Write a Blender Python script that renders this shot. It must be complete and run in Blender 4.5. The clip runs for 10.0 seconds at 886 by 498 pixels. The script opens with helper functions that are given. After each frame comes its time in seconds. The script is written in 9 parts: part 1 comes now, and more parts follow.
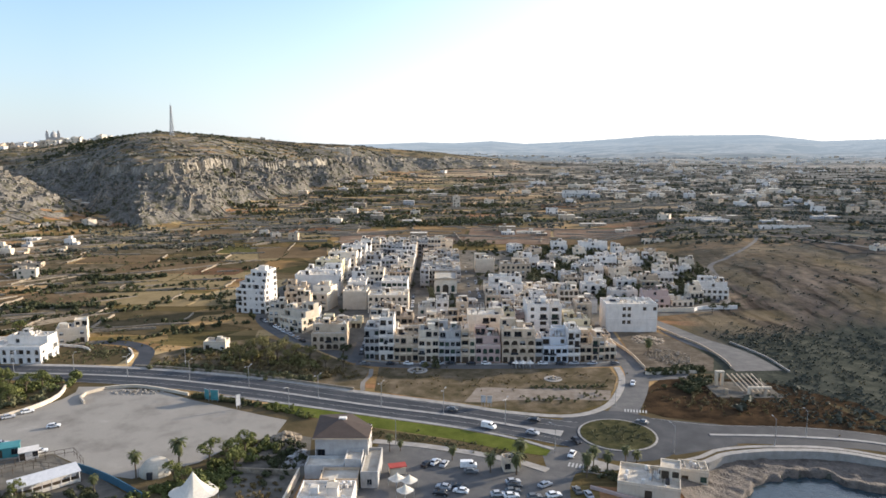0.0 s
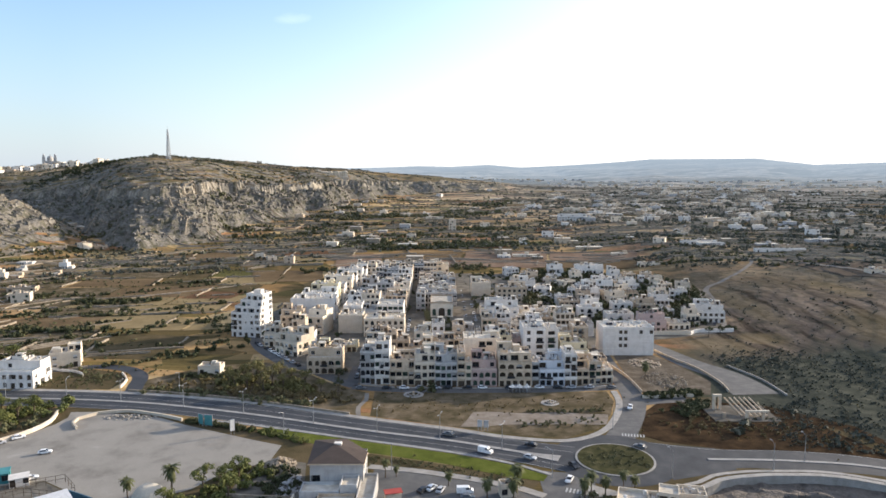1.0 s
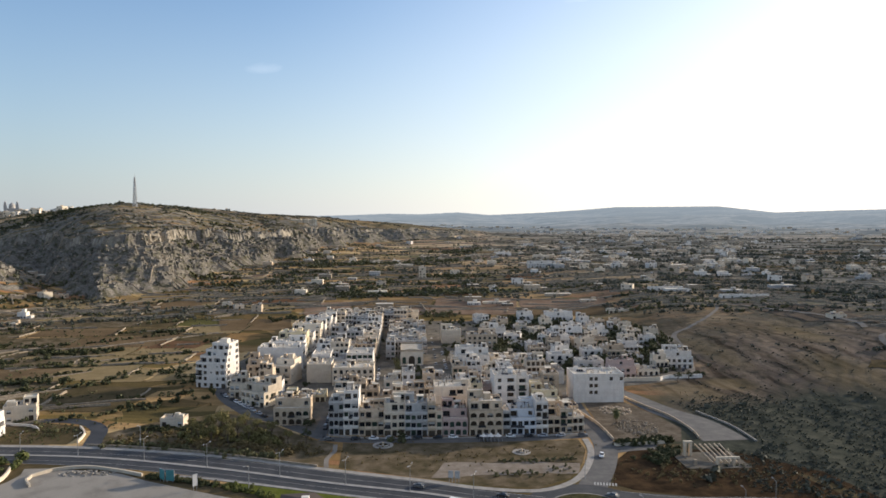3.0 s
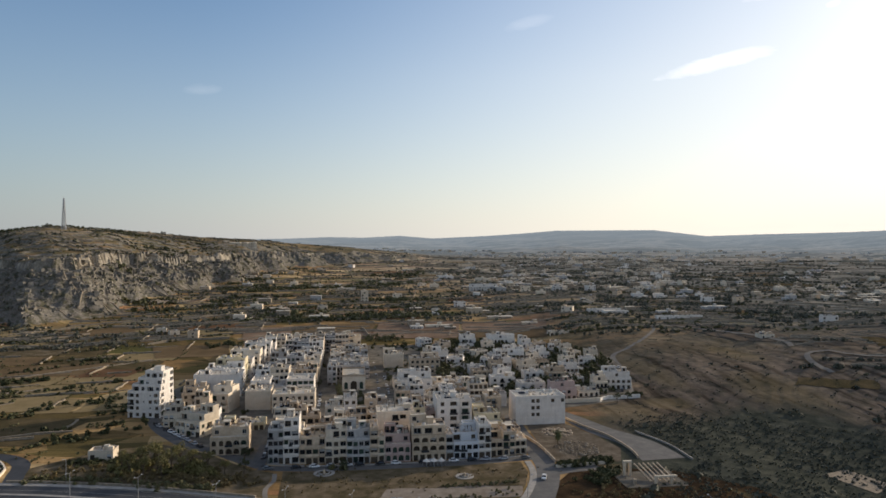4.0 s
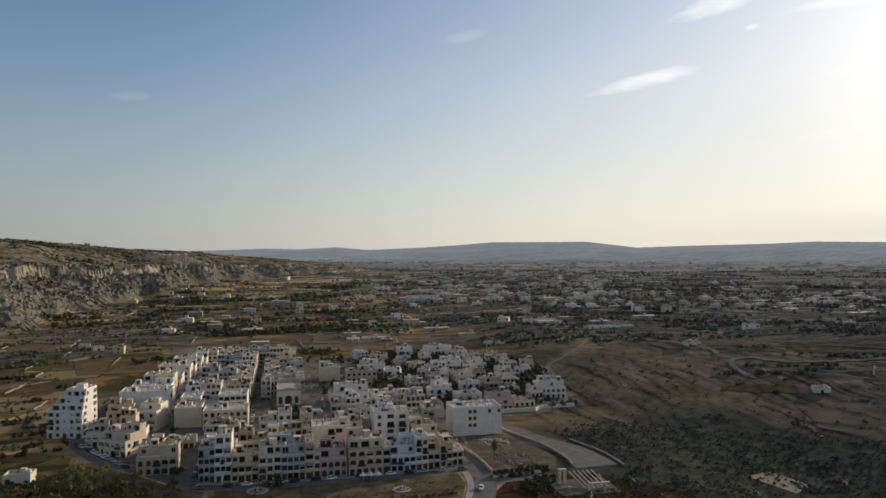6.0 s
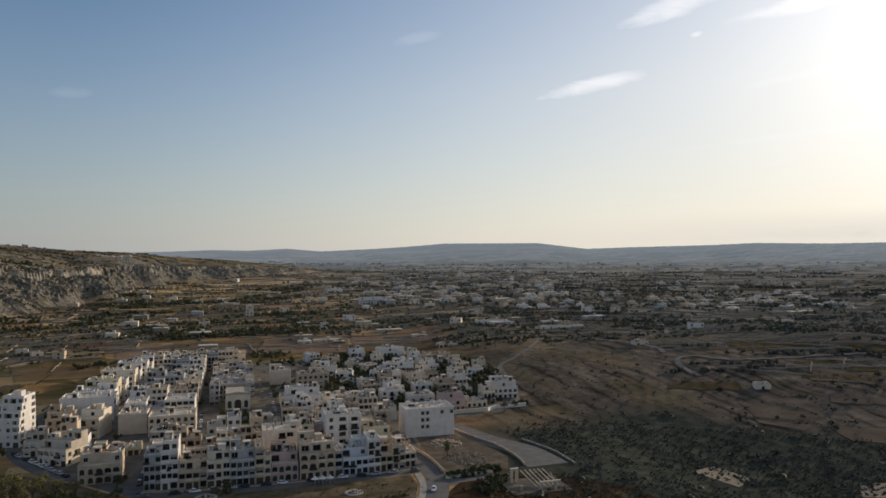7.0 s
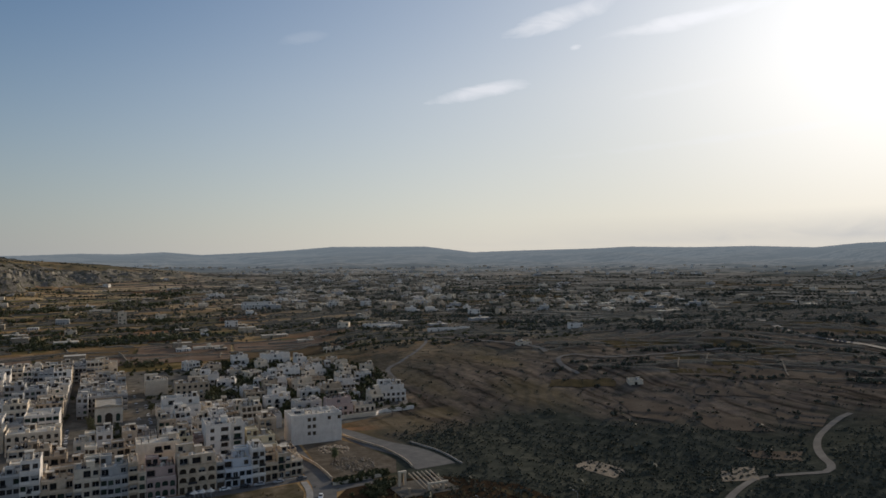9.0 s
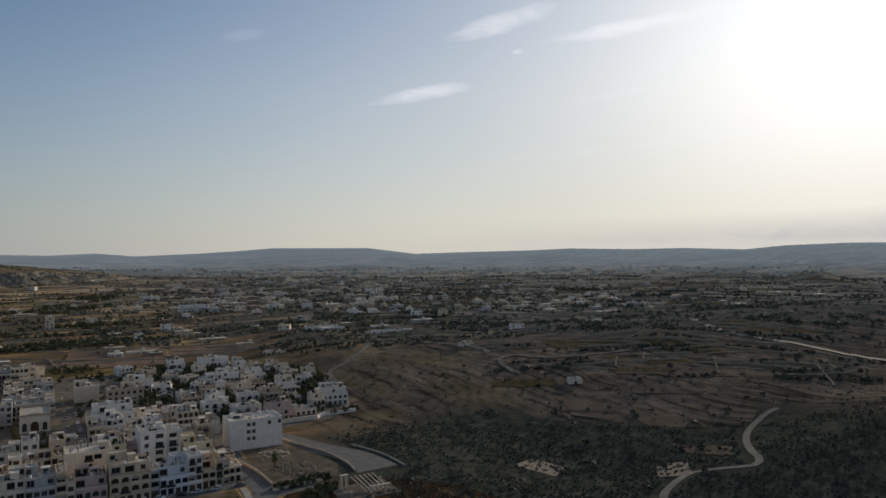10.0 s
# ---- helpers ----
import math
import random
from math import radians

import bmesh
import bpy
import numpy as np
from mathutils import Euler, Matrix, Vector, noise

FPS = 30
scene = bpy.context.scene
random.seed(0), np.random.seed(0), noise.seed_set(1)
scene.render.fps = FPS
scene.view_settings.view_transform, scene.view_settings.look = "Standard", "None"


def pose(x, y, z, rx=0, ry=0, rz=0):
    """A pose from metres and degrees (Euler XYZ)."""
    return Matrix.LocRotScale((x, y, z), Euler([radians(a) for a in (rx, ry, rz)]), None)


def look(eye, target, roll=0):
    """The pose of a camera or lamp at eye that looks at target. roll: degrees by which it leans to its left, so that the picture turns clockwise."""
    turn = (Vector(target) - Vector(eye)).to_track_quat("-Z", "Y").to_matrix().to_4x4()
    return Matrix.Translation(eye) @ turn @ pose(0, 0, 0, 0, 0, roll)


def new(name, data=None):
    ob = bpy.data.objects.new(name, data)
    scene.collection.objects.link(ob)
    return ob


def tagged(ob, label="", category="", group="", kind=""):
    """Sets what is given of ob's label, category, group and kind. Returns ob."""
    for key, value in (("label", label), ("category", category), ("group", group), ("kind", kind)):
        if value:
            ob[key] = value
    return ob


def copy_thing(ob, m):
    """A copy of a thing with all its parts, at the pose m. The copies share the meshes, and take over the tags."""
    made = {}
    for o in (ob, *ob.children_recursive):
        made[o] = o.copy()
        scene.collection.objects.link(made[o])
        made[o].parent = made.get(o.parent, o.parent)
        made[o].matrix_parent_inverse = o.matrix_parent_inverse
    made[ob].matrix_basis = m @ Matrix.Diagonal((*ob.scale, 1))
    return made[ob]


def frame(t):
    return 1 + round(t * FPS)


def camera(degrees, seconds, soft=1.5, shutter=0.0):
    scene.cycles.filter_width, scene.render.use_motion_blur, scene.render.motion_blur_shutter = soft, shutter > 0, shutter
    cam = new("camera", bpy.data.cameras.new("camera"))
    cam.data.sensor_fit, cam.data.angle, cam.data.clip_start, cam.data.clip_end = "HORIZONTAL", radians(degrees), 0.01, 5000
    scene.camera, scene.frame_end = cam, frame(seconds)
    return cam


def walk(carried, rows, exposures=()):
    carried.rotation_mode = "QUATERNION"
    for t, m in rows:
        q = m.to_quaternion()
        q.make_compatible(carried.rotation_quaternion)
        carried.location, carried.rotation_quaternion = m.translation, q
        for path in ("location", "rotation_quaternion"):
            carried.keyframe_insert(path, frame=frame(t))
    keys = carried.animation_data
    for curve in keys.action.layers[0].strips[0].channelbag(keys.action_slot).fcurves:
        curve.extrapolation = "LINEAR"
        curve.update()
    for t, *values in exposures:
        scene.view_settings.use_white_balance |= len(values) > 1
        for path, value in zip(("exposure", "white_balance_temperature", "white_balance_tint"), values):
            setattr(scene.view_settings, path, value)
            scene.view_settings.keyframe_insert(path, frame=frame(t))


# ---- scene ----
# ---------------------------------------------------------------- camera
EYE = (0.0, 0.0, 92.0)
cam = camera(65.26, 10.0, soft=1.6)
PATH = [
    (0.0, 0.00, -8.43, 0.0), (0.5, 0.05, -7.46, 0.02), (1.0, -0.33, -6.50, 0.02), (1.5, -0.91, -5.53, 0.01), (2.0, -1.58, -4.56, 0.01),
    (3.5, -4.75, -1.63, -0.02), (4.0, -7.58, -0.65, -0.02), (4.5, -8.59, 0.20, -0.02), (5.0, -9.72, 0.22, 0.0), (5.5, -11.06, 0.25, 0.02),
    (7.0, -16.72, 0.41, 0.09), (7.5, -18.31, 0.46, 0.11), (8.0, -19.85, 0.51, 0.13), (8.5, -22.97, 0.59, 0.17), (9.0, -25.97, 0.67, 0.18),
    (9.5, -28.25, 0.72, 0.16), (10.0, -30.70, 0.79, 0.16),
]
EXPOSURE = [(0.0, 0.84, 6000, 13), (1.0, 0.84, 6000, 13), (2.2, 0.64, 6050, 13), (3.5, 0.12, 6250, 13), (4.5, -0.22, 6350, 13), (7.0, -0.48, 6300, 13), (10.0, -0.80, 6100, 12)]
walk(cam, [(t, pose(*EYE, 90 + pitch, 0, yaw) @ Matrix.Rotation(radians(-lean), 4, "Z")) for t, yaw, pitch, lean in PATH], EXPOSURE)
# ---------------------------------------------------------------- sky and sun
SUN_AZ, SUN_EL = 64.0, 14.5          # degrees to the right of the first view, and up


class Nodes:
    """Short hand for node trees."""

    def __init__(self, tree):
        self.t = tree

    def add(self, kind, **kw):
        n = self.t.nodes.new(kind)
        for k, v in kw.items():
            if k == "op":
                n.operation = v
            elif k == "blend":
                n.blend_type = v
            else:
                n.inputs[k.replace("_", " ")].default_value = v
        return n

    def link(self, a, b):
        self.t.links.new(a, b)

    def math(self, op, a, b=None, clamp=False):
        n = self.t.nodes.new("ShaderNodeMath")
        n.operation, n.use_clamp = op, clamp
        for i, v in enumerate((a, b)):
            if v is None:
                continue
            if isinstance(v, (int, float)):
                n.inputs[i].default_value = v
            else:
                self.link(v, n.inputs[i])
        return n.outputs[0]

    def mix(self, fac, a, b, blend="MIX"):
        n = self.t.nodes.new("ShaderNodeMix")
        n.data_type, n.blend_type = "RGBA", blend
        for socket, v in ((n.inputs[0], fac), (n.inputs[6], a), (n.inputs[7], b)):
            if isinstance(v, (int, float)):
                socket.default_value = v
            elif isinstance(v, tuple):
                socket.default_value = (*v, 1)[:4]
            else:
                self.link(v, socket)
        return n.outputs[2]

    def ramp(self, fac, stops, kind="LINEAR"):
        n = self.t.nodes.new("ShaderNodeValToRGB")
        n.color_ramp.interpolation = kind
        e = n.color_ramp.elements
        while len(e) < len(stops):
            e.new(0.5)
        for el, (p, c) in zip(e, stops):
            el.position = p
            el.color = (c, c, c, 1) if isinstance(c, (int, float)) else (*c, 1)
        self.link(fac, n.inputs[0])
        return n.outputs[0]

    def noise(self, vec, scale, detail=3.0, rough=0.55, distort=0.0):
        n = self.t.nodes.new("ShaderNodeTexNoise")
        n.inputs["Scale"].default_value, n.inputs["Detail"].default_value = scale, detail
        n.inputs["Roughness"].default_value, n.inputs["Distortion"].default_value = rough, distort
        if vec is not None:
            self.link(vec, n.inputs["Vector"])
        return n

    def scaled(self, vec, s, offset=(0, 0, 0), turn=0.0):
        n = self.t.nodes.new("ShaderNodeMapping")
        n.inputs["Scale"].default_value, n.inputs["Location"].default_value = s, offset
        n.inputs["Rotation"].default_value = (0, 0, turn)
        self.link(vec, n.inputs["Vector"])
        return n.outputs[0]


def make_world():
    world = bpy.data.worlds.new("sky")
    scene.world = world
    world.use_nodes = True
    tree = world.node_tree
    tree.nodes.clear()
    N = Nodes(tree)
    sky = tree.nodes.new("ShaderNodeTexSky")
    sky.sky_type, sky.sun_disc = "NISHITA", False
    sky.sun_elevation, sky.sun_rotation = radians(SUN_EL), radians(SUN_AZ)
    sky.altitude, sky.air_density, sky.dust_density, sky.ozone_density = 0, 1.1, 0.2, 3.0
    way = tree.nodes.new("ShaderNodeTexCoord").outputs["Generated"]
    sep = tree.nodes.new("ShaderNodeSeparateXYZ")
    N.link(way, sep.inputs[0])
    az = N.math("MULTIPLY", N.math("ARCTAN2", sep.outputs[0], sep.outputs[1]), 57.2958)
    el = N.math("MULTIPLY", N.math("ARCSINE", sep.outputs[2]), 57.2958)
    flat = tree.nodes.new("ShaderNodeCombineXYZ")
    N.link(az, flat.inputs[0]), N.link(N.math("MULTIPLY", el, 3.2), flat.inputs[1])
    wisps = N.noise(flat.outputs[0], 0.22, 6, 0.62, 0.8).outputs["Fac"]
    puff = N.math("MULTIPLY", N.math("SUBTRACT", wisps, 0.5), 2.4)
    cover = None
    # streaks of thin cloud: azimuth, elevation, half length, half thickness, slope
    for a0, e0, long, thick, slope, dense in (
            (29.2, 13.45, 4.4, 0.62, 0.17, 0.85), (35.8, 18.9, 4.6, 0.85, 0.24, 0.75), (45.5, 17.9, 7.5, 0.62, 0.10, 1.0),
            (36.9, 16.6, 0.5, 0.22, 0.1, 0.7), (-11.6, 11.7, 1.6, 0.5, 0.1, 0.10), (14.5, 17.3, 2.0, 0.5, 0.2, 0.10),
            (45.0, 13.0, 5.0, 0.35, 0.12, 0.25), (48.0, 9.0, 12.0, 0.35, 0.07, 0.25)):
        du = N.math("SUBTRACT", az, a0)
        dv = N.math("SUBTRACT", N.math("SUBTRACT", el, e0), N.math("MULTIPLY", du, slope))
        q = N.math("ADD", N.math("POWER", N.math("DIVIDE", du, long), 2), N.math("POWER", N.math("ABSOLUTE", N.math("DIVIDE", dv, thick)), 2))
        m = N.math("SUBTRACT", N.math("ADD", 1.0, puff), q)
        m = N.math("MULTIPLY", N.math("MULTIPLY", m, 0.9, True), dense)
        cover = m if cover is None else N.math("MAXIMUM", cover, m)
    # pale haze low over the land and round the sun
    low = N.math("POWER", N.math("SUBTRACT", 1.0, N.math("DIVIDE", N.math("ABSOLUTE", el), 26.0, True)), 2.0)
    away = N.math("SUBTRACT", 1.0, N.math("DIVIDE", N.math("ABSOLUTE", N.math("SUBTRACT", az, SUN_AZ)), 77.0, True))
    sunward = N.math("MULTIPLY", N.math("POWER", away, 1.7), N.math("SUBTRACT", 1.0, N.math("DIVIDE", N.math("ABSOLUTE", N.math("SUBTRACT", el, 13.0)), 45.0, True)))
    high = N.math("MULTIPLY", N.math("DIVIDE", N.math("SUBTRACT", el, 20.0), 25.0, True), 0.4)
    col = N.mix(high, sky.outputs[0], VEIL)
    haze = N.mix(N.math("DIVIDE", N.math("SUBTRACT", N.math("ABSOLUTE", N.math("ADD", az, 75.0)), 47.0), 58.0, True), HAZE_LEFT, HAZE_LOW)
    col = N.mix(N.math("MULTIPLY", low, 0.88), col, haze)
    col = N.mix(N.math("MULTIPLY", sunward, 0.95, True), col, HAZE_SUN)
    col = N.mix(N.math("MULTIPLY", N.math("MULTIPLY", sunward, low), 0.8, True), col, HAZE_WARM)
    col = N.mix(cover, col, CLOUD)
    # glare round the sun behind thin cloud
    da, de = N.math("DIVIDE", N.math("SUBTRACT", az, SUN_AZ + 2), 19.0), N.math("DIVIDE", N.math("SUBTRACT", el, SUN_EL + 2), 12.0)
    glare = N.math("POWER", 2.718, N.math("MULTIPLY", N.math("ADD", N.math("POWER", da, 2), N.math("POWER", de, 2)), -1.0))
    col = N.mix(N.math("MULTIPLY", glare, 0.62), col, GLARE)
    # grey bank low under the sun
    bank = N.math("MULTIPLY", N.math("DIVIDE", N.math("SUBTRACT", az, 20.0), 44.0, True),
                  N.math("SUBTRACT", 1.0, N.math("DIVIDE", N.math("ABSOLUTE", N.math("SUBTRACT", el, N.math("ADD", 0.5, N.math("MULTIPLY", az, 0.018)))), 2.1, True)))
    bank = N.math("MULTIPLY", bank, N.math("ADD", 0.85, N.math("MULTIPLY", puff, 0.4)), True)
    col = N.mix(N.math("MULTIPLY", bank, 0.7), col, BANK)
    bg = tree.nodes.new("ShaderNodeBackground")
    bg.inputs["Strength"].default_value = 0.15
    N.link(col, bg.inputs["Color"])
    out = tree.nodes.new("ShaderNodeOutputWorld")
    N.link(bg.outputs[0], out.inputs[0])


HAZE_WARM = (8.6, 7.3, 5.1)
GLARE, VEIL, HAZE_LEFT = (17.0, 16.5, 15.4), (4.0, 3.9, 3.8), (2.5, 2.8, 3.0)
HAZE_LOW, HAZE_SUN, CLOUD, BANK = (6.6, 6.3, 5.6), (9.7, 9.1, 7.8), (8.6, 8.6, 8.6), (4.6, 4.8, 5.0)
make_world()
to_sun = Vector((math.sin(radians(SUN_AZ)) * math.cos(radians(SUN_EL)), math.cos(radians(SUN_AZ)) * math.cos(radians(SUN_EL)), math.sin(radians(SUN_EL))))
sun = new("sun", bpy.data.lights.new("sun", "SUN"))
sun.data.energy, sun.data.angle, sun.data.color = 5.0, radians(0.6), (1.0, 0.83, 0.60)
sun.matrix_world = look(to_sun * 900, (0, 0, 0))
# ---------------------------------------------------------------- materials
def surface(name, stops, size=1.0, rough=0.85, bump=0.3, grain=0.06, metal=0.0, vary=0.0, spread=0.5, depth=0.02, stain=None):
    """stops: colours from the dark to the light patches. size: metres of a patch; grain: metres of the fine relief;
    vary: how far one object's tone strays from the next's."""
    m = bpy.data.materials.new(name)
    m.use_nodes = True
    N = Nodes(m.node_tree)
    b = m.node_tree.nodes["Principled BSDF"]
    b.inputs["Roughness"].default_value, b.inputs["Metallic"].default_value = rough, metal
    b.inputs["Specular IOR Level"].default_value = 0.0 if rough >= 0.95 and not stain else 0.3
    at = m.node_tree.nodes.new("ShaderNodeTexCoord").outputs["Object"]
    big = N.noise(at, 1 / size, 5, 0.6).outputs["Fac"]
    n = len(stops)
    col = N.ramp(big, [(0.5 + spread * (i / max(1, n - 1) - 0.5), c) for i, c in enumerate(stops)])
    fine = N.noise(at, 1 / grain, 2, 0.6).outputs["Fac"]
    col = N.mix(1.0, col, N.ramp(fine, [(0.25, 0.78), (0.75, 1.15)]), "MULTIPLY")
    if stain:
        streak = N.noise(N.scaled(at, (1.1, 1.1, 0.12)), 1.0, 4, 0.7).outputs["Fac"]
        col = N.mix(N.ramp(streak, [(0.5, 0.0), (0.78, 0.55)]), col, stain)
    if vary:
        info = m.node_tree.nodes.new("ShaderNodeObjectInfo").outputs["Random"]
        col = N.mix(1.0, col, N.ramp(info, [(0.0, 1 - vary), (1.0, 1 + vary * 0.5)]), "MULTIPLY")
    N.link(col, b.inputs["Base Color"])
    bn = m.node_tree.nodes.new("ShaderNodeBump")
    bn.inputs["Strength"].default_value, bn.inputs["Distance"].default_value = bump, depth
    N.link(fine, bn.inputs["Height"]), N.link(bn.outputs[0], b.inputs["Normal"])
    return m


def leafage(name, dark, light):
    """Foliage: every clump of leaves its own tone."""
    m = bpy.data.materials.new(name)
    m.use_nodes = True
    N = Nodes(m.node_tree)
    b = m.node_tree.nodes["Principled BSDF"]
    b.inputs["Roughness"].default_value = 0.75
    b.inputs["Specular IOR Level"].default_value = 0.2
    island = m.node_tree.nodes.new("ShaderNodeNewGeometry").outputs["Random Per Island"]
    at = m.node_tree.nodes.new("ShaderNodeTexCoord").outputs["Object"]
    patch = N.noise(at, 0.08, 3).outputs["Fac"]
    col = N.mix(island, dark, light)
    col = N.mix(N.ramp(patch, [(0.35, 0.0), (0.7, 0.6)]), col, tuple(0.5 * (a + c) + d for a, c, d in zip(dark, light, (0.03, 0.02, 0.0))))
    N.link(col, b.inputs["Base Color"])
    return m


def glass(name, tint):
    m = bpy.data.materials.new(name)
    m.use_nodes = True
    b = m.node_tree.nodes["Principled BSDF"]
    b.inputs["Base Color"].default_value = (*tint, 1)
    b.inputs["Roughness"].default_value = 0.12
    return m


def farmland():
    """Dry terraces, stubble, red soil, scrub and bare limestone on the steep ground."""
    m = bpy.data.materials.new("farmland")
    m.use_nodes = True
    tree = m.node_tree
    N = Nodes(tree)
    b = tree.nodes["Principled BSDF"]
    b.inputs["Roughness"].default_value = 0.95
    b.inputs["Specular IOR Level"].default_value = 0.0
    at = tree.nodes.new("ShaderNodeTexCoord").outputs["Object"]
    bend = N.noise(at, 0.006, 3).outputs["Color"]
    shift = tree.nodes.new("ShaderNodeVectorMath")
    shift.operation = "MULTIPLY_ADD"
    shift.inputs[1].default_value = (60, 60, 0)
    N.link(bend, shift.inputs[0]), N.link(at, shift.inputs[2])

    def cells(sx, sy, turn):
        v = tree.nodes.new("ShaderNodeTexVoronoi")
        v.distance, v.inputs["Scale"].default_value, v.inputs["Randomness"].default_value = "CHEBYCHEV", 1.0, 0.85
        N.link(N.scaled(shift.outputs[0], (1 / sx, 1 / sy, 0.0), turn=turn), v.inputs["Vector"])
        s = tree.nodes.new("ShaderNodeSeparateColor")
        N.link(v.outputs["Color"], s.inputs[0])
        return s.outputs

    c = cells(70, 30, 0.15)
    tone = N.ramp(c[0], [(0.0, (0.085, 0.068, 0.034)), (0.16, (0.19, 0.125, 0.060)), (0.34, (0.29, 0.20, 0.10)), (0.5, (0.12, 0.095, 0.042)),
                         (0.62, (0.22, 0.125, 0.066)), (0.76, (0.36, 0.27, 0.145)), (0.9, (0.085, 0.082, 0.035))], "CONSTANT")
    c2 = cells(36, 16, -0.2)
    tone = N.mix(N.ramp(c2[1], [(0.0, 0.0), (0.6, 0.55)], "CONSTANT"), tone, N.ramp(c2[0], [(0.0, (0.075, 0.065, 0.03)), (0.3, (0.25, 0.175, 0.09)), (0.6, (0.145, 0.10, 0.05)), (0.85, (0.33, 0.25, 0.14))], "CONSTANT"))
    rows = N.noise(N.scaled(at, (0.05, 0.9, 0.2), turn=0.1), 1.0, 3, 0.6).outputs["Fac"]
    tone = N.mix(1.0, tone, N.ramp(rows, [(0.3, (0.92, 0.88, 0.83)), (0.7, (1.58, 1.50, 1.40))]), "MULTIPLY")
    scrub = N.noise(at, 0.12, 6, 0.7).outputs["Fac"]
    patch = N.noise(at, 0.011, 3, 0.6).outputs["Fac"]
    place = tree.nodes.new("ShaderNodeSeparateXYZ")
    N.link(at, place.inputs[0])
    west = N.math("SUBTRACT", N.math("MULTIPLY", N.ramp(N.math("DIVIDE", N.math("ADD", place.outputs[0], 300.0), 1000.0), [(0.15, 0.0), (0.45, 0.35), (0.75, 1.0)]), 0.24), 0.08)
    green = N.math("MULTIPLY", N.ramp(N.math("ADD", scrub, west), [(0.5, 0.0), (0.62, 1.0)]), N.ramp(N.math("ADD", patch, west), [(0.38, 0.15), (0.62, 0.9)]))
    tone = N.mix(green, tone, (0.060, 0.057, 0.031))
    # the far plain's terraces pale with distance: haze is mixed into their colour
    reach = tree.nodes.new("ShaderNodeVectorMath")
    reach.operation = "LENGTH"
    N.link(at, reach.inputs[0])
    haze_mix = N.ramp(N.math("DIVIDE", reach.outputs["Value"], 3000.0), [(0.20, 0.0), (0.5, 1.0)])
    haze_mix = N.math("MULTIPLY", haze_mix, N.ramp(N.math("DIVIDE", N.math("ADD", place.outputs[0], 500.0), 1000.0), [(0.36, 0.06), (0.62, 1.0)]))
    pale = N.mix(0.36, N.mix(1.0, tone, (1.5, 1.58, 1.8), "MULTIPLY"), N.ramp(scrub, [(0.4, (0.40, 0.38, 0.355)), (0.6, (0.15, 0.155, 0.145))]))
    tone = N.mix(haze_mix, tone, pale)
    hilltop = N.math("MULTIPLY", N.ramp(N.math("DIVIDE", place.outputs[2], 100.0), [(0.40, 0.0), (0.62, 0.75)]), N.ramp(patch, [(0.3, 1.0), (0.75, 0.55)]))
    tone = N.mix(hilltop, tone, N.ramp(scrub, [(0.36, (0.155, 0.135, 0.095)), (0.50, (0.095, 0.087, 0.058)), (0.62, (0.050, 0.052, 0.034))]))
    # broken scrub and small dull plots on the western plain, distance haze in their greys
    mosaic = N.ramp(N.noise(N.scaled(shift.outputs[0], (0.016, 0.075, 0.0), turn=-0.6), 1.0, 6, 0.7).outputs["Fac"],
                    [(0.34, (0.070, 0.078, 0.072)), (0.46, (0.15, 0.15, 0.138)), (0.53, (0.36, 0.335, 0.30)), (0.58, (0.11, 0.115, 0.105)), (0.64, (0.25, 0.235, 0.205)), (0.72, (0.13, 0.13, 0.115))])
    tone = N.mix(N.ramp(N.math("DIVIDE", place.outputs[0], 1000.0), [(0.12, 0.0), (0.45, 0.6)]), tone, mosaic)
    # open scrub on the valley side beside the village
    sep = tree.nodes.new("ShaderNodeSeparateXYZ")
    N.link(at, sep.inputs[0])
    garrigue = N.math("MULTIPLY", N.ramp(N.math("DIVIDE", N.math("SUBTRACT", sep.outputs[0], N.math("MULTIPLY", sep.outputs[1], 0.30)), 200.0), [(0.02, 0.0), (0.16, 1.0)]),
                      N.ramp(N.math("DIVIDE", N.math("ADD", sep.outputs[1], N.math("MULTIPLY", sep.outputs[0], 0.25)), 1000.0), [(0.50, 1.0), (0.68, 0.0)]))
    dry = N.ramp(N.noise(at, 0.03, 5, 0.65, 0.6).outputs["Fac"], [(0.32, (0.066, 0.058, 0.050)), (0.48, (0.112, 0.091, 0.073)), (0.60, (0.155, 0.123, 0.094)), (0.75, (0.21, 0.165, 0.117))])
    dry = N.mix(N.ramp(scrub, [(0.48, 0.0), (0.66, 0.7)]), dry, (0.046, 0.046, 0.031))
    # thick maquis fills the valley floor
    sway = N.math("MULTIPLY", N.math("SUBTRACT", patch, 0.5), 170.0)
    low = N.math("MULTIPLY", N.ramp(N.math("DIVIDE", N.math("ADD", N.math("ADD", sep.outputs[0], sep.outputs[1]), sway), 1000.0), [(0.53, 1.0), (0.585, 0.0)]),
                 N.ramp(N.math("DIVIDE", N.math("ADD", sep.outputs[1], sway), 1000.0), [(0.325, 1.0), (0.365, 0.0)]))
    # broken lines of old terraces, and tawny grass on the sunny banks
    line = N.noise(N.scaled(shift.outputs[0], (0.16, 0.012, 0.0), turn=0.25), 1.0, 4, 0.6).outputs["Fac"]
    dry = N.mix(1.0, dry, N.ramp(line, [(0.36, 0.45), (0.48, 1.0), (0.62, 1.35)]), "MULTIPLY")
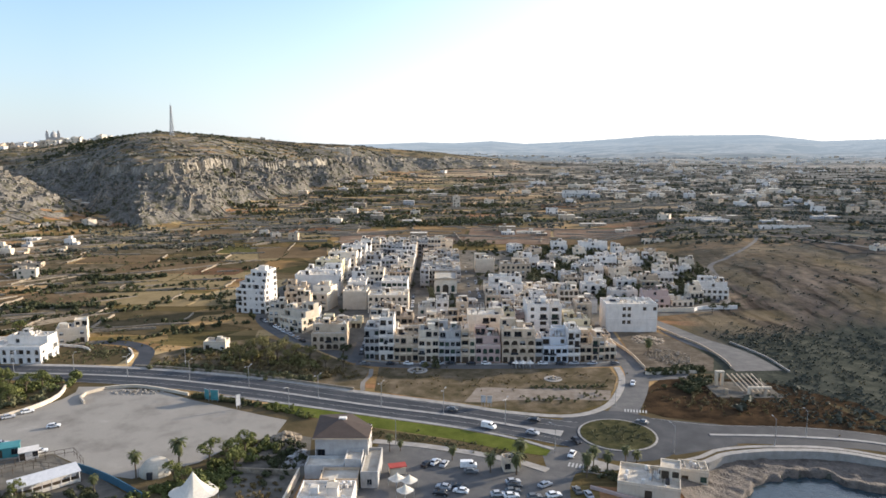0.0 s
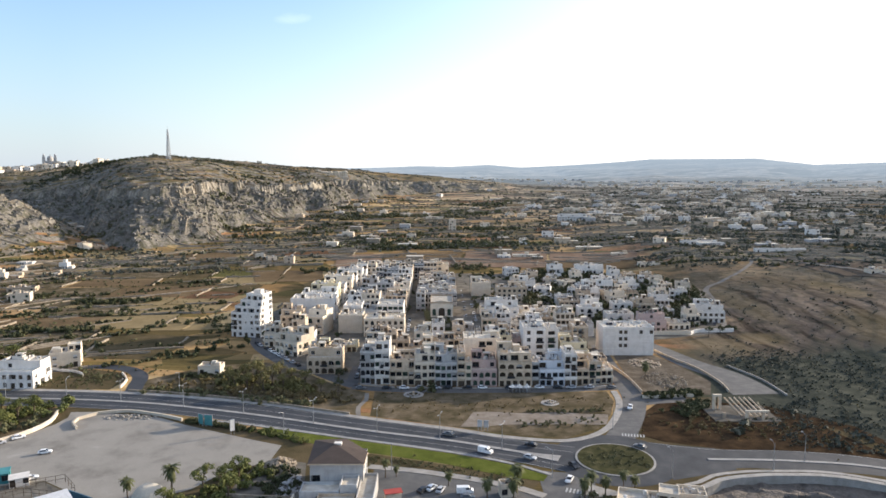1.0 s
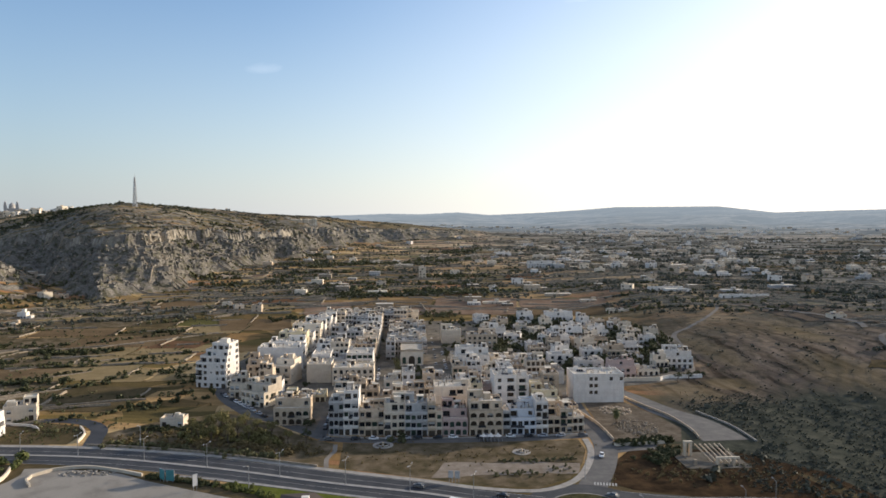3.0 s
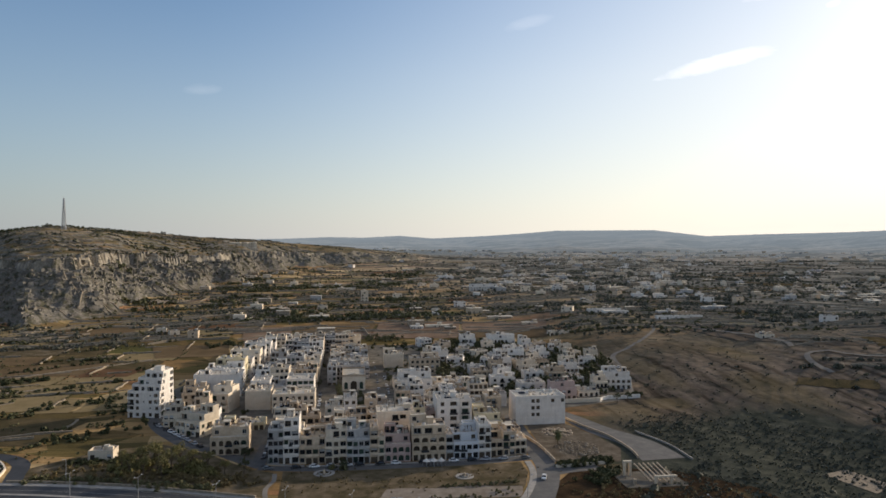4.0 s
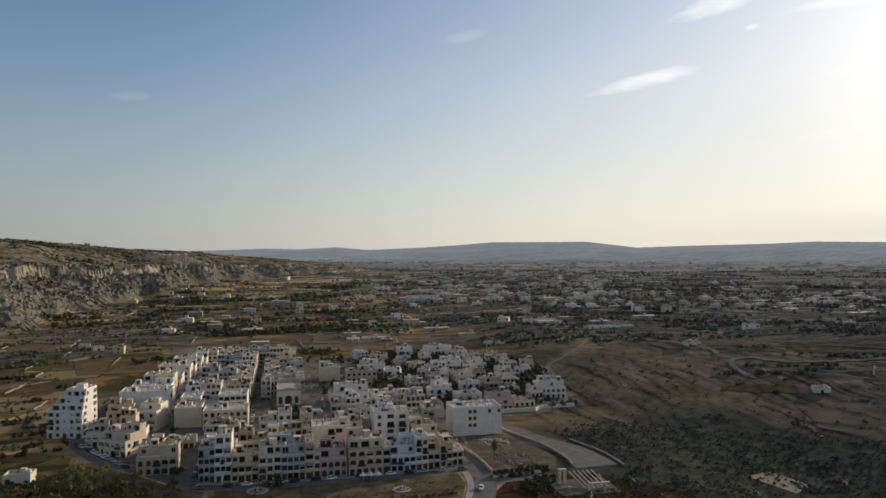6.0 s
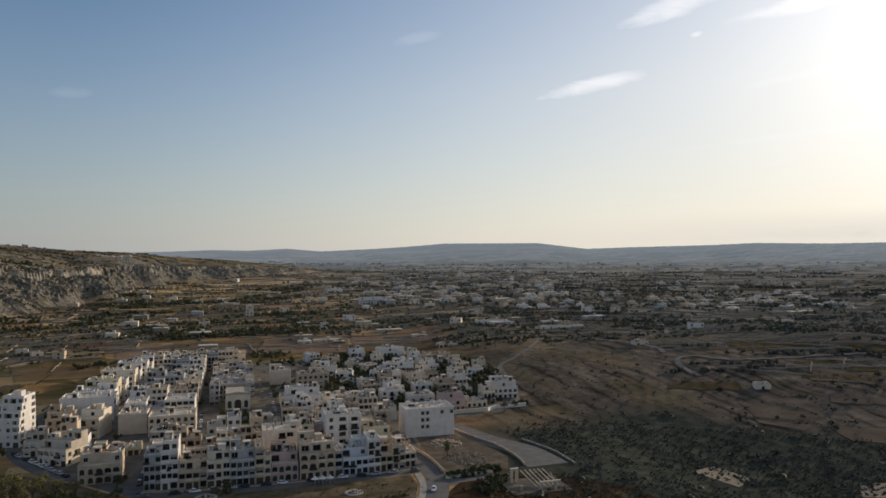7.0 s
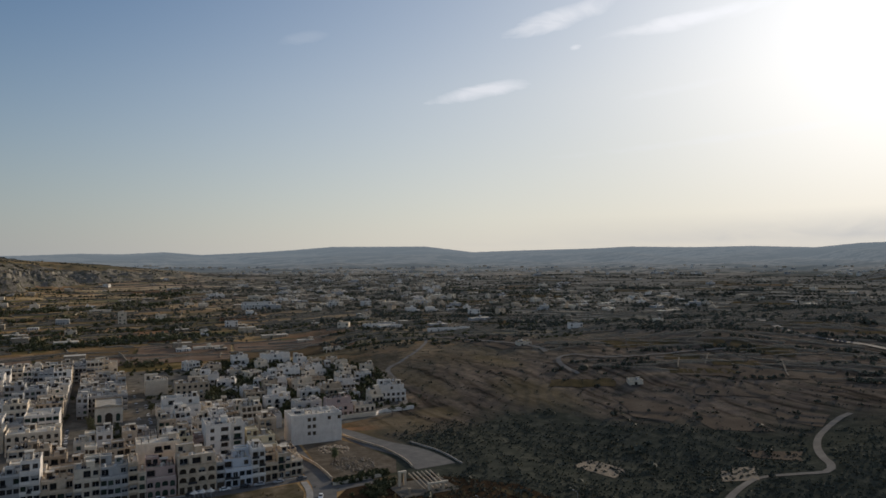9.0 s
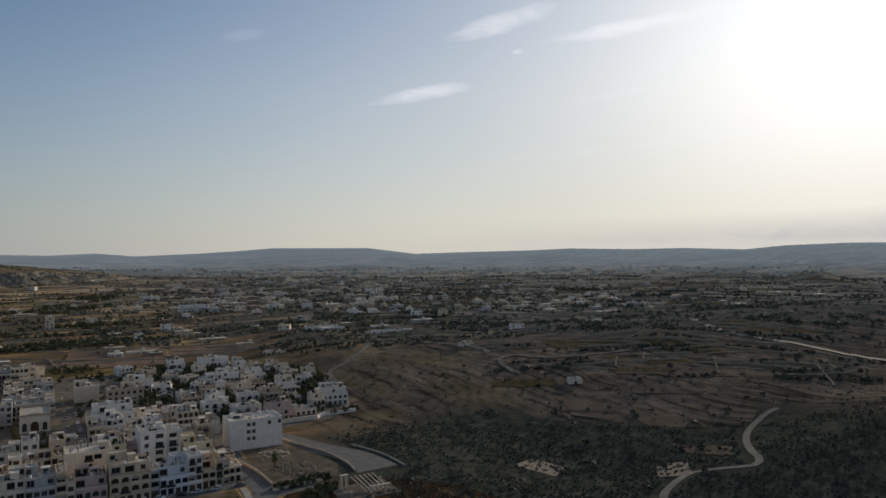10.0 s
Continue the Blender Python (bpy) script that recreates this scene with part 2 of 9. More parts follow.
    for cx, cy, rx, ry in ((246, 372, 22, 48), (200, 445, 11, 55), (146, 356, 20, 24), (275, 470, 14, 40), (178, 372, 16, 14)):
        q = N.math("ADD", N.math("POWER", N.math("DIVIDE", N.math("SUBTRACT", sep.outputs[0], cx), rx), 2), N.math("POWER", N.math("DIVIDE", N.math("SUBTRACT", sep.outputs[1], cy), ry), 2))
        q = N.math("ADD", q, N.math("MULTIPLY", N.math("SUBTRACT", scrub, 0.5), 3.5))
        dry = N.mix(N.ramp(N.math("DIVIDE", q, 2.0, True), [(0.15, 0.45), (0.6, 0.0)]), dry, (0.17, 0.135, 0.075))
    dry = N.mix(1.0, dry, N.ramp(N.math("DIVIDE", sep.outputs[0], 1000.0), [(0.22, 1.0), (0.32, 1.1)]), "MULTIPLY")
    maquis = N.ramp(scrub, [(0.36, (0.034, 0.038, 0.031)), (0.52, (0.060, 0.063, 0.050)), (0.68, (0.098, 0.097, 0.076))])
    tone = N.mix(garrigue, tone, N.mix(low, dry, maquis))
    # bare limestone where it is steep
    up = tree.nodes.new("ShaderNodeSeparateXYZ")
    N.link(tree.nodes.new("ShaderNodeNewGeometry").outputs["True Normal"], up.inputs[0])
    steep = N.ramp(N.math("ADD", up.outputs[2], N.math("MULTIPLY", N.math("SUBTRACT", scrub, 0.5), 0.06)), [(0.87, 1.0), (0.925, 0.0)])
    bare = tree.nodes.new("ShaderNodeAttribute")
    bare.attribute_name = "rock"
    steep = N.math("MAXIMUM", steep, N.ramp(N.math("ADD", bare.outputs["Fac"], N.math("MULTIPLY", N.math("SUBTRACT", scrub, 0.5), 0.9)), [(0.40, 0.0), (0.58, 1.0)]))
    bed = N.noise(N.scaled(at, (0.06, 0.06, 0.30)), 1.0, 10, 0.78, 0.3).outputs["Fac"]
    rock = N.ramp(bed, [(0.28, (0.055, 0.050, 0.043)), (0.40, (0.11, 0.102, 0.088)), (0.48, (0.23, 0.212, 0.184)), (0.54, (0.115, 0.106, 0.091)), (0.62, (0.29, 0.268, 0.232)), (0.74, (0.14, 0.129, 0.110))])
    rock = N.mix(N.ramp(scrub, [(0.49, 0.0), (0.59, 0.8)]), rock, (0.072, 0.070, 0.042))
    crown = tree.nodes.new("ShaderNodeAttribute")
    crown.attribute_name = "cliff"
    face = N.ramp(N.noise(N.scaled(at, (0.16, 0.16, 0.06)), 1.0, 7, 0.7).outputs["Fac"], [(0.34, (0.10, 0.089, 0.070)), (0.44, (0.27, 0.240, 0.192)), (0.58, (0.42, 0.378, 0.308)), (0.72, (0.24, 0.214, 0.172))])
    rock = N.mix(crown.outputs["Fac"], rock, face)
    steep = N.math("MULTIPLY", N.math("MULTIPLY", steep, N.math("SUBTRACT", 1.0, garrigue)), N.ramp(N.math("DIVIDE", sep.outputs[0], 1000.0), [(0.15, 1.0), (0.35, 0.0)]))
    tone = N.mix(steep, tone, rock)
    fine = N.noise(at, 1.4, 3, 0.7).outputs["Fac"]
    tone = N.mix(1.0, tone, N.ramp(fine, [(0.25, 0.75), (0.75, 1.2)]), "MULTIPLY")
    N.link(tone, b.inputs["Base Color"])
    bn = tree.nodes.new("ShaderNodeBump")
    bn.inputs["Strength"].default_value, bn.inputs["Distance"].default_value = 0.7, 1.2
    N.link(N.math("ADD", scrub, N.math("MULTIPLY", N.math("MULTIPLY", bed, steep), 1.6)), bn.inputs["Height"]), N.link(bn.outputs[0], b.inputs["Normal"])
    return m


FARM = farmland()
ASPHALT = surface("asphalt", [(0.022, 0.025, 0.030), (0.036, 0.039, 0.045), (0.062, 0.063, 0.066)], 7, 0.8, 0.25, 0.05)
OLD_ROAD = surface("worn_asphalt", [(0.070, 0.070, 0.072), (0.10, 0.098, 0.096), (0.145, 0.138, 0.13)], 5, 0.9, 0.25, 0.06)
PAVING = surface("concrete_paving", [(0.20, 0.188, 0.168), (0.29, 0.272, 0.246), (0.37, 0.35, 0.32)], 3, 0.9, 0.2, 0.08)
KERB = surface("kerb_concrete", [(0.20, 0.192, 0.18), (0.27, 0.26, 0.245), (0.36, 0.345, 0.32)], 3, 0.9, 0.2, 0.06)
PAINT = surface("road_paint", [(0.22, 0.22, 0.215), (0.50, 0.50, 0.48)], 0.8, 0.8, 0.1, 0.05)
GRASS = surface("watered_grass", [(0.060, 0.072, 0.018), (0.10, 0.115, 0.026), (0.14, 0.145, 0.040)], 6, 0.95, 0.8, 0.15, depth=0.1)
DRY_GRASS = surface("dry_grass", [(0.050, 0.046, 0.026), (0.088, 0.072, 0.042), (0.150, 0.118, 0.078), (0.22, 0.182, 0.130)], 7, 0.95, 0.8, 0.25, depth=0.15)
SAND = surface("pale_gravel", [(0.13, 0.119, 0.103), (0.215, 0.199, 0.175), (0.27, 0.252, 0.222), (0.285, 0.266, 0.234), (0.36, 0.338, 0.30)], 11, 0.95, 0.5, 0.25, spread=0.6, depth=0.05)
SCRUFFY = surface("scruffy_planting", [(0.032, 0.034, 0.018), (0.062, 0.060, 0.030), (0.105, 0.092, 0.050)], 3, 0.95, 0.9, 0.3, depth=0.2)
RED_SOIL = surface("red_soil", [(0.105, 0.062, 0.037), (0.155, 0.092, 0.054)], 12, 0.95, 0.6, 0.4, depth=0.15)
RUST_SOIL = surface("rust_soil", [(0.145, 0.098, 0.068), (0.21, 0.148, 0.105), (0.28, 0.205, 0.148)], 14, 0.95, 0.6, 0.5, depth=0.15)
BROWN_SOIL = surface("brown_soil", [(0.096, 0.069, 0.040), (0.145, 0.103, 0.060), (0.195, 0.142, 0.085)], 25, 0.95, 0.6, 0.4, depth=0.15)
STUBBLE = surface("stubble", [(0.195, 0.148, 0.078), (0.275, 0.212, 0.116)], 12, 0.95, 0.6, 0.3, depth=0.15)
BURNT = surface("burnt_scrub", [(0.024, 0.018, 0.012), (0.050, 0.034, 0.021), (0.085, 0.055, 0.030)], 7, 0.95, 0.9, 0.3, depth=0.25, spread=0.35)
OLIVE_SOIL = surface("weedy_soil", [(0.055, 0.048, 0.025), (0.095, 0.075, 0.042), (0.14, 0.105, 0.062)], 12, 0.95, 0.7, 0.4, depth=0.2)
TRACK = surface("dirt_track", [(0.17, 0.155, 0.135), (0.26, 0.24, 0.21)], 8, 0.95, 0.4, 0.1)
DULL_SOIL = surface("dull_soil", [(0.085, 0.069, 0.054), (0.135, 0.108, 0.082), (0.178, 0.145, 0.110)], 22, 0.95, 0.6, 0.4, depth=0.15)
OCHRE = surface("yellow_dry_grass", [(0.050, 0.040, 0.020), (0.105, 0.075, 0.030), (0.15, 0.108, 0.042)], 9, 0.95, 0.8, 0.3, depth=0.2, spread=0.3)
# foliage of the far plain, greyer and lighter: haze put into the leaf colour
LEAF_FAR = leafage("hazed_olive_leaves", (0.074, 0.080, 0.064), (0.128, 0.130, 0.104))
PLOT_SOIL = surface("rubbly_soil", [(0.075, 0.062, 0.046), (0.13, 0.108, 0.082), (0.20, 0.17, 0.135)], 5, 0.95, 0.7, 0.25, depth=0.15)
FIELD_STONE = surface("field_stone", [(0.09, 0.080, 0.063), (0.15, 0.132, 0.104), (0.21, 0.188, 0.15)], 1.5, 0.95, 0.9, 0.3, depth=0.1)
RUBBLE = surface("dry_stone", [(0.17, 0.14, 0.105), (0.28, 0.235, 0.178), (0.38, 0.33, 0.26)], 1.2, 0.95, 0.9, 0.3, depth=0.1)
GREY_ROCK = surface("grey_limestone", [(0.10, 0.093, 0.081), (0.19, 0.177, 0.155), (0.30, 0.28, 0.246)], 9, 0.95, 0.9, 0.5, depth=0.3)
DIRT = surface("bare_dirt", [(0.15, 0.122, 0.094), (0.23, 0.195, 0.158), (0.31, 0.272, 0.228)], 5, 0.95, 0.6, 0.3, depth=0.1)
CUT_ROCK = surface("sawn_limestone", [(0.40, 0.34, 0.25), (0.56, 0.48, 0.37), (0.66, 0.58, 0.46)], 9, 0.95, 0.6, 0.8, depth=0.3)
COAST = surface("coast_rock", [(0.040, 0.033, 0.028), (0.085, 0.072, 0.060), (0.15, 0.128, 0.108), (0.10, 0.085, 0.071), (0.20, 0.175, 0.15)], 5, 0.9, 1.0, 0.6, depth=0.5)
WHITE = surface("white_paint", [(0.60, 0.555, 0.500), (0.72, 0.675, 0.615), (0.81, 0.77, 0.71)], 3, 0.8, 0.15, 0.1, vary=0.16, stain=(0.46, 0.44, 0.41))
STONE = surface("franka_limestone", [(0.40, 0.312, 0.215), (0.55, 0.44, 0.318), (0.66, 0.548, 0.415)], 2.2, 0.9, 0.3, 0.15, vary=0.30, stain=(0.29, 0.26, 0.21))
CREAM = surface("cream_paint", [(0.57, 0.48, 0.365), (0.69, 0.595, 0.465), (0.78, 0.69, 0.56)], 3, 0.85, 0.15, 0.1, vary=0.24, stain=(0.42, 0.38, 0.31))
GREYISH = surface("grey_render", [(0.33, 0.322, 0.31), (0.44, 0.43, 0.415), (0.53, 0.52, 0.50)], 2.5, 0.9, 0.25, 0.12, vary=0.24, stain=(0.26, 0.252, 0.238))
PALEBLUE = surface("pale_blue_paint", [(0.56, 0.58, 0.61), (0.65, 0.67, 0.70)], 3, 0.8, 0.15, 0.1, vary=0.06)
PINK = surface("pink_paint", [(0.44, 0.33, 0.29), (0.52, 0.40, 0.355)], 3, 0.85, 0.15, 0.1, vary=0.08)
YELLOW = surface("yellow_paint", [(0.58, 0.50, 0.33), (0.66, 0.58, 0.40)], 3, 0.85, 0.15, 0.1)
ROOF = surface("roof_membrane", [(0.42, 0.365, 0.285), (0.58, 0.525, 0.435), (0.72, 0.67, 0.58)], 2.5, 0.9, 0.2, 0.1, vary=0.34, stain=(0.28, 0.26, 0.23))
SOLAR = surface("solar_glass", [(0.010, 0.013, 0.022), (0.018, 0.022, 0.034)], 1, 0.2, 0.05, 0.1)
SHUTTER = surface("green_louvres", [(0.035, 0.060, 0.045), (0.055, 0.085, 0.062)], 1, 0.7, 0.3, 0.04)
TILE = surface("brown_roof", [(0.060, 0.045, 0.036), (0.085, 0.062, 0.050)], 2, 0.85, 0.5, 0.2)
PANE = glass("window_glass", (0.022, 0.026, 0.032))
VALLEY = leafage("maquis_leaves", (0.060, 0.066, 0.052), (0.098, 0.102, 0.080))
YARD = surface("dusty_yard", [(0.085, 0.078, 0.066), (0.14, 0.128, 0.108), (0.22, 0.202, 0.17)], 6, 0.95, 0.4, 0.15, depth=0.04)
WOOD = surface("brown_joinery", [(0.06, 0.048, 0.036), (0.11, 0.08, 0.055)], 1, 0.7, 0.2, 0.05, vary=0.3)
ALU = surface("pale_frames", [(0.45, 0.46, 0.47), (0.6, 0.6, 0.6)], 1, 0.5, 0.1, 0.05)
STEEL = surface("galvanised_steel", [(0.30, 0.31, 0.32), (0.42, 0.43, 0.44)], 1, 0.45, 0.1, 0.05, metal=0.6)
DARK_METAL = surface("dark_metal", [(0.03, 0.03, 0.032), (0.055, 0.055, 0.06)], 1, 0.5, 0.1, 0.05)
RUBBER = surface("tyre_rubber", [(0.015, 0.015, 0.015), (0.025, 0.025, 0.025)], 1, 0.85, 0.2, 0.05)
BARK = surface("bark", [(0.09, 0.07, 0.05), (0.16, 0.125, 0.09)], 0.6, 0.95, 0.8, 0.1)
LEAF_OLIVE = leafage("olive_leaves", (0.060, 0.066, 0.032), (0.135, 0.130, 0.068))
LEAF_DARK = leafage("dark_leaves", (0.030, 0.037, 0.018), (0.075, 0.082, 0.040))
LEAF_GREEN = leafage("green_leaves", (0.055, 0.070, 0.020), (0.150, 0.160, 0.052))
LEAF_DRY = leafage("dry_leaves", (0.09, 0.07, 0.032), (0.19, 0.145, 0.07))
LEAF_YELLOW = leafage("yellow_green_leaves", (0.085, 0.080, 0.028), (0.185, 0.165, 0.068))
LEAF_PALM = leafage("palm_leaves", (0.040, 0.050, 0.020), (0.11, 0.115, 0.05))
# ---------------------------------------------------------------- terrain
def smooth(a, b, v):
    k = np.clip((v - a) / (b - a), 0, 1)
    return k * k * (3 - 2 * k)


WAVES = {}


def wavy(x, y, size, seed):
    """Cheap smooth noise, about -1 to 1, from a few crossed waves."""
    if (size, seed) not in WAVES:
        rng = np.random.RandomState(seed)
        a, p, f = rng.uniform(0, 6.283, 7), rng.uniform(0, 6.283, 7), rng.uniform(0.6, 1.7, 7) * 6.283 / size
        WAVES[size, seed] = list(zip(np.cos(a) * f, np.sin(a) * f, p))
    total = 0
    for a, b, p in WAVES[size, seed]:
        total = total + np.sin(x * a + y * b + p)
    return total / 3.6


def terrace(x, y):
    """Counts the old terraces on the dry valley side."""
    return (x - 0.25 * y + 24 * wavy(x, y, 170, 15) + 6 * wavy(x, y, 50, 16)) / 15


def sea_edge(x):
    """How far north the road's sea wall stands."""
    return np.interp(x, (60, 77, 83, 91, 99, 116, 125, 131, 150, 175, 192), (186, 192.6, 197, 199.2, 200.4, 199.9, 197, 193.7, 181, 154, 118))


def land(x, y, rock=False):
    """Height of the ground in metres over the coast road, or with rock how far it is bare limestone."""
    x, y = np.asarray(x, float), np.asarray(y, float)
    r = np.hypot(x, y)
    az = np.degrees(np.arctan2(x, y))
    z = np.interp(r, (0, 560, 1000, 1600, 2080, 2300, 2900, 5000), (0, 0, 21, 32, 37, 34, -20, -60))
    z = z + smooth(560, 1500, r) * 3.0 * wavy(x, y, 420, 3)
    # limestone escarpment that runs back from the coast: rocky slope, cliff band, terraced plateau
    bent = az + 1.0 * wavy(x, y, 210, 28) + 0.45 * wavy(x, y, 80, 29)
    foot = np.interp(bent, (-60, -34, -30, -27, -25, -23, -20.5, -17.4, -13.5, -10.3, -6.6, -2, 4, 12), (1250, 1140, 1050, 925, 815, 742, 800, 880, 1000, 1140, 1440, 1720, 1950, 2250))
    tall = np.interp(az, (-60, -34, -30, -26, -22, -19, -15, -12, -8, -5, 0, 4, 8, 12), (50, 50, 56, 74, 86, 84, 73, 66, 58, 46, 38, 22, 9, 0))
    s = r - foot + 20 * wavy(x, y, 170, 5) + 11 * wavy(x, y, 60, 6) + 3.5 * wavy(x, y, 23, 17)
    brow = 132 + 10 * wavy(x, y, 120, 18)
    rise = 0.43 * smooth(-20, 130, s) ** 0.85 + 0.19 * smooth(0, 6, s - brow) + 0.38 * smooth(0, 330, s - brow) ** 0.9
    back = 1 - 0.6 * smooth(900, 1700, s)
    rough = smooth(-10, 40, s) * (1 - smooth(4, 20, s - brow))
    bare = smooth(5, 30, s + 14 * wavy(x, y, 75, 30)) * (1 - smooth(6, 16, s - brow)) * smooth(14, 26, tall)
    bench = (s + 0.35 * (x + 0.4 * y) + 14 * wavy(x, y, 110, 7)) / 19
    small = (s + 0.6 * (x + 0.4 * y) + 5 * wavy(x, y, 37, 27)) / 7.5
    step = smooth(0.0, 0.22, bench % 1) - bench % 1
    crag = 9.0 * step * (0.7 + 0.6 * wavy(x, y, 90, 10)) + 3.6 * (smooth(0.0, 0.3, small % 1) - small % 1) + np.abs(wavy(x, y, 41, 8)) * 2.2 + wavy(x, y, 15, 9) * 1.1
    ledge = s / 36 + 0.3 * wavy(x, y, 140, 19)
    field = smooth(8, 30, s - brow) * (1 - smooth(330, 430, s)) * 2.4 * (smooth(0.0, 0.12, ledge % 1) - ledge % 1)
    z = z + tall * rise * back + smooth(0, 25, tall) * (rough * crag + field)
    # rocky spur in front of it
    spur = 50 * smooth(-25.5, -34, az) * np.exp(-((r - 880) / 85) ** 2)
    if rock:
        cliff = smooth(-5, -1, s - brow) * (1 - smooth(9, 14, s - brow)) * smooth(20, 40, tall) * smooth(-0.3, 0.4, wavy(x, y, 150, 37) + 0.5 * wavy(x, y, 40, 38) + 0.25)
        return np.maximum(bare, smooth(9, 20, spur + 4 * wavy(x, y, 40, 36))), cliff
    ledge = (spur + 3 * wavy(x, y, 50, 13)) / 9
    z = z + spur + 5 * smooth(4, 14, spur) * (smooth(0.0, 0.3, ledge % 1) - ledge % 1) + smooth(8, 25, spur) * (np.abs(wavy(x, y, 30, 11)) * 4 + wavy(x, y, 12, 12) * 1.2)
    # dry valley side to the right of the village
    v = smooth(110, 230, x - 0.05 * y) * smooth(250, 420, y + 0.35 * x) * (1 - smooth(700, 1100, r))
    z = z + v * (10 * smooth(330, 620, y) + 1.2 * wavy(x, y, 160, 14)) - 7 * smooth(150, 240, x) * (1 - smooth(260, 420, y)) * smooth(175, 230, y)
    z = z + v * 0.7 * (smooth(0.0, 0.25, terrace(x, y) % 1) - terrace(x, y) % 1)
    # added tilt up to the west beyond the dry valley, to dim its sunlight
    z = z + 0.10 * np.clip(x - 185, 0, 260) * smooth(640, 380, y) * smooth(60, 200, y + 0.4 * x)
    # knoll beyond the plain
    z = z + 21 * np.exp(-(np.abs(az - 58.9) / 1.5) ** 2.6 - ((r - 1950) / 130) ** 2)
    # cove
    shore = smooth(0.3, -0.5, y - sea_edge(x)) * smooth(60, 80, x) * smooth(300, 240, x)
    tide = np.interp(x, (66, 80, 85.5, 88.5, 96, 108, 113, 115, 119, 124, 140, 160, 185), (150, 174, 180, 185, 188.8, 190.8, 189, 185.3, 183, 181, 171, 152, 110)) + 1.0 * wavy(x, y, 9, 24) + 0.4 * wavy(x, y, 3.5, 26)
    shelf = np.clip(sea_edge(x) - y, 0, 12) * 0.06 + wavy(x, y, 14, 23) * 0.35 + wavy(x, y, 5, 25) * 0.22
    z = z - shore * (2.0 + shelf) - shore * 4.0 * smooth(0.9, -0.9, y - tide)
    return z
# ---------------------------------------------------------------- ground, water, roads
def height(x, y):
    return float(land(x, y))


class Shape:
    """Collects faces with their materials and makes one mesh of them."""

    def __init__(self):
        self.v, self.f, self.m, self.mats = [], [], [], []

    def slot(self, mat):
        if mat not in self.mats:
            self.mats.append(mat)
        return self.mats.index(mat)

    def face(self, pts, mat):
        k = len(self.v)
        self.v.extend(tuple(p) for p in pts)
        self.f.append(tuple(range(k, k + len(pts))))
        self.m.append(self.slot(mat))

    def box(self, x0, x1, y0, y1, z0, z1, mat, top=None, taper=0.0):
        a = [(x0, y0, z0), (x1, y0, z0), (x1, y1, z0), (x0, y1, z0)]
        b = [(x0 + taper, y0 + taper, z1), (x1 - taper, y0 + taper, z1), (x1 - taper, y1 - taper, z1), (x0 + taper, y1 - taper, z1)]
        for i in range(4):
            j = (i + 1) % 4
            self.face([a[i], a[j], b[j], b[i]], mat)
        self.face(b, top or mat)
        self.face(a[::-1], mat)

    def tube(self, p, q, r0, r1, n, mat, caps=True):
        p, q = Vector(p), Vector(q)
        d = (q - p).normalized()
        u = d.orthogonal().normalized()
        w = d.cross(u)
        ring = lambda c, r: [c + (u * math.cos(6.28319 * i / n) + w * math.sin(6.28319 * i / n)) * r for i in range(n)]
        a, b = ring(p, r0), ring(q, r1)
        for i in range(n):
            j = (i + 1) % n
            self.face([a[i], a[j], b[j], b[i]], mat)
        if caps:
            self.face(b, mat), self.face(a[::-1], mat)

    def mesh(self, name):
        me = bpy.data.meshes.new(name)
        me.from_pydata(self.v, [], self.f)
        for mat in self.mats:
            me.materials.append(mat)
        if self.f:
            me.polygons.foreach_set("material_index", self.m)
        return me


def whole(name, shape, label="", category="", group="", kind="", m=None):
    ob = tagged(new(name, shape.mesh(name) if isinstance(shape, Shape) else shape), label, category, group, kind)
    if m is not None:
        ob.matrix_world = m
    return ob


def part(name, shape, parent, label="", m=None):
    ob = new(name, shape.mesh(name) if isinstance(shape, Shape) else shape)
    ob.parent = parent
    if label:
        ob["label"] = label
    if m is not None:
        ob.matrix_basis = m
    return ob


def thing(name, m, label, category, group=""):
    ob = tagged(new(name), label, category, group)
    ob.empty_display_size = 0.5
    ob.matrix_basis = m
    return ob


def sheet(name, xs, ys, zs, mat, smooth_faces=True):
    """A grid of points (2D arrays) as one mesh."""
    n, m = xs.shape
    me = bpy.data.meshes.new(name)
    co = np.stack([xs, ys, zs], -1).reshape(-1, 3)
    i = np.arange(n * m).reshape(n, m)
    q = np.stack([i[:-1, :-1], i[1:, :-1], i[1:, 1:], i[:-1, 1:]], -1).reshape(-1, 4)
    me.vertices.add(len(co)), me.loops.add(q.size), me.polygons.add(len(q))
    me.vertices.foreach_set("co", co.ravel())
    me.polygons.foreach_set("loop_start", np.arange(0, q.size, 4))
    me.loops.foreach_set("vertex_index", q.ravel())
    me.update(calc_edges=True)
    me.polygons.foreach_set("use_smooth", np.full(len(q), smooth_faces))
    me.materials.append(mat)
    return me


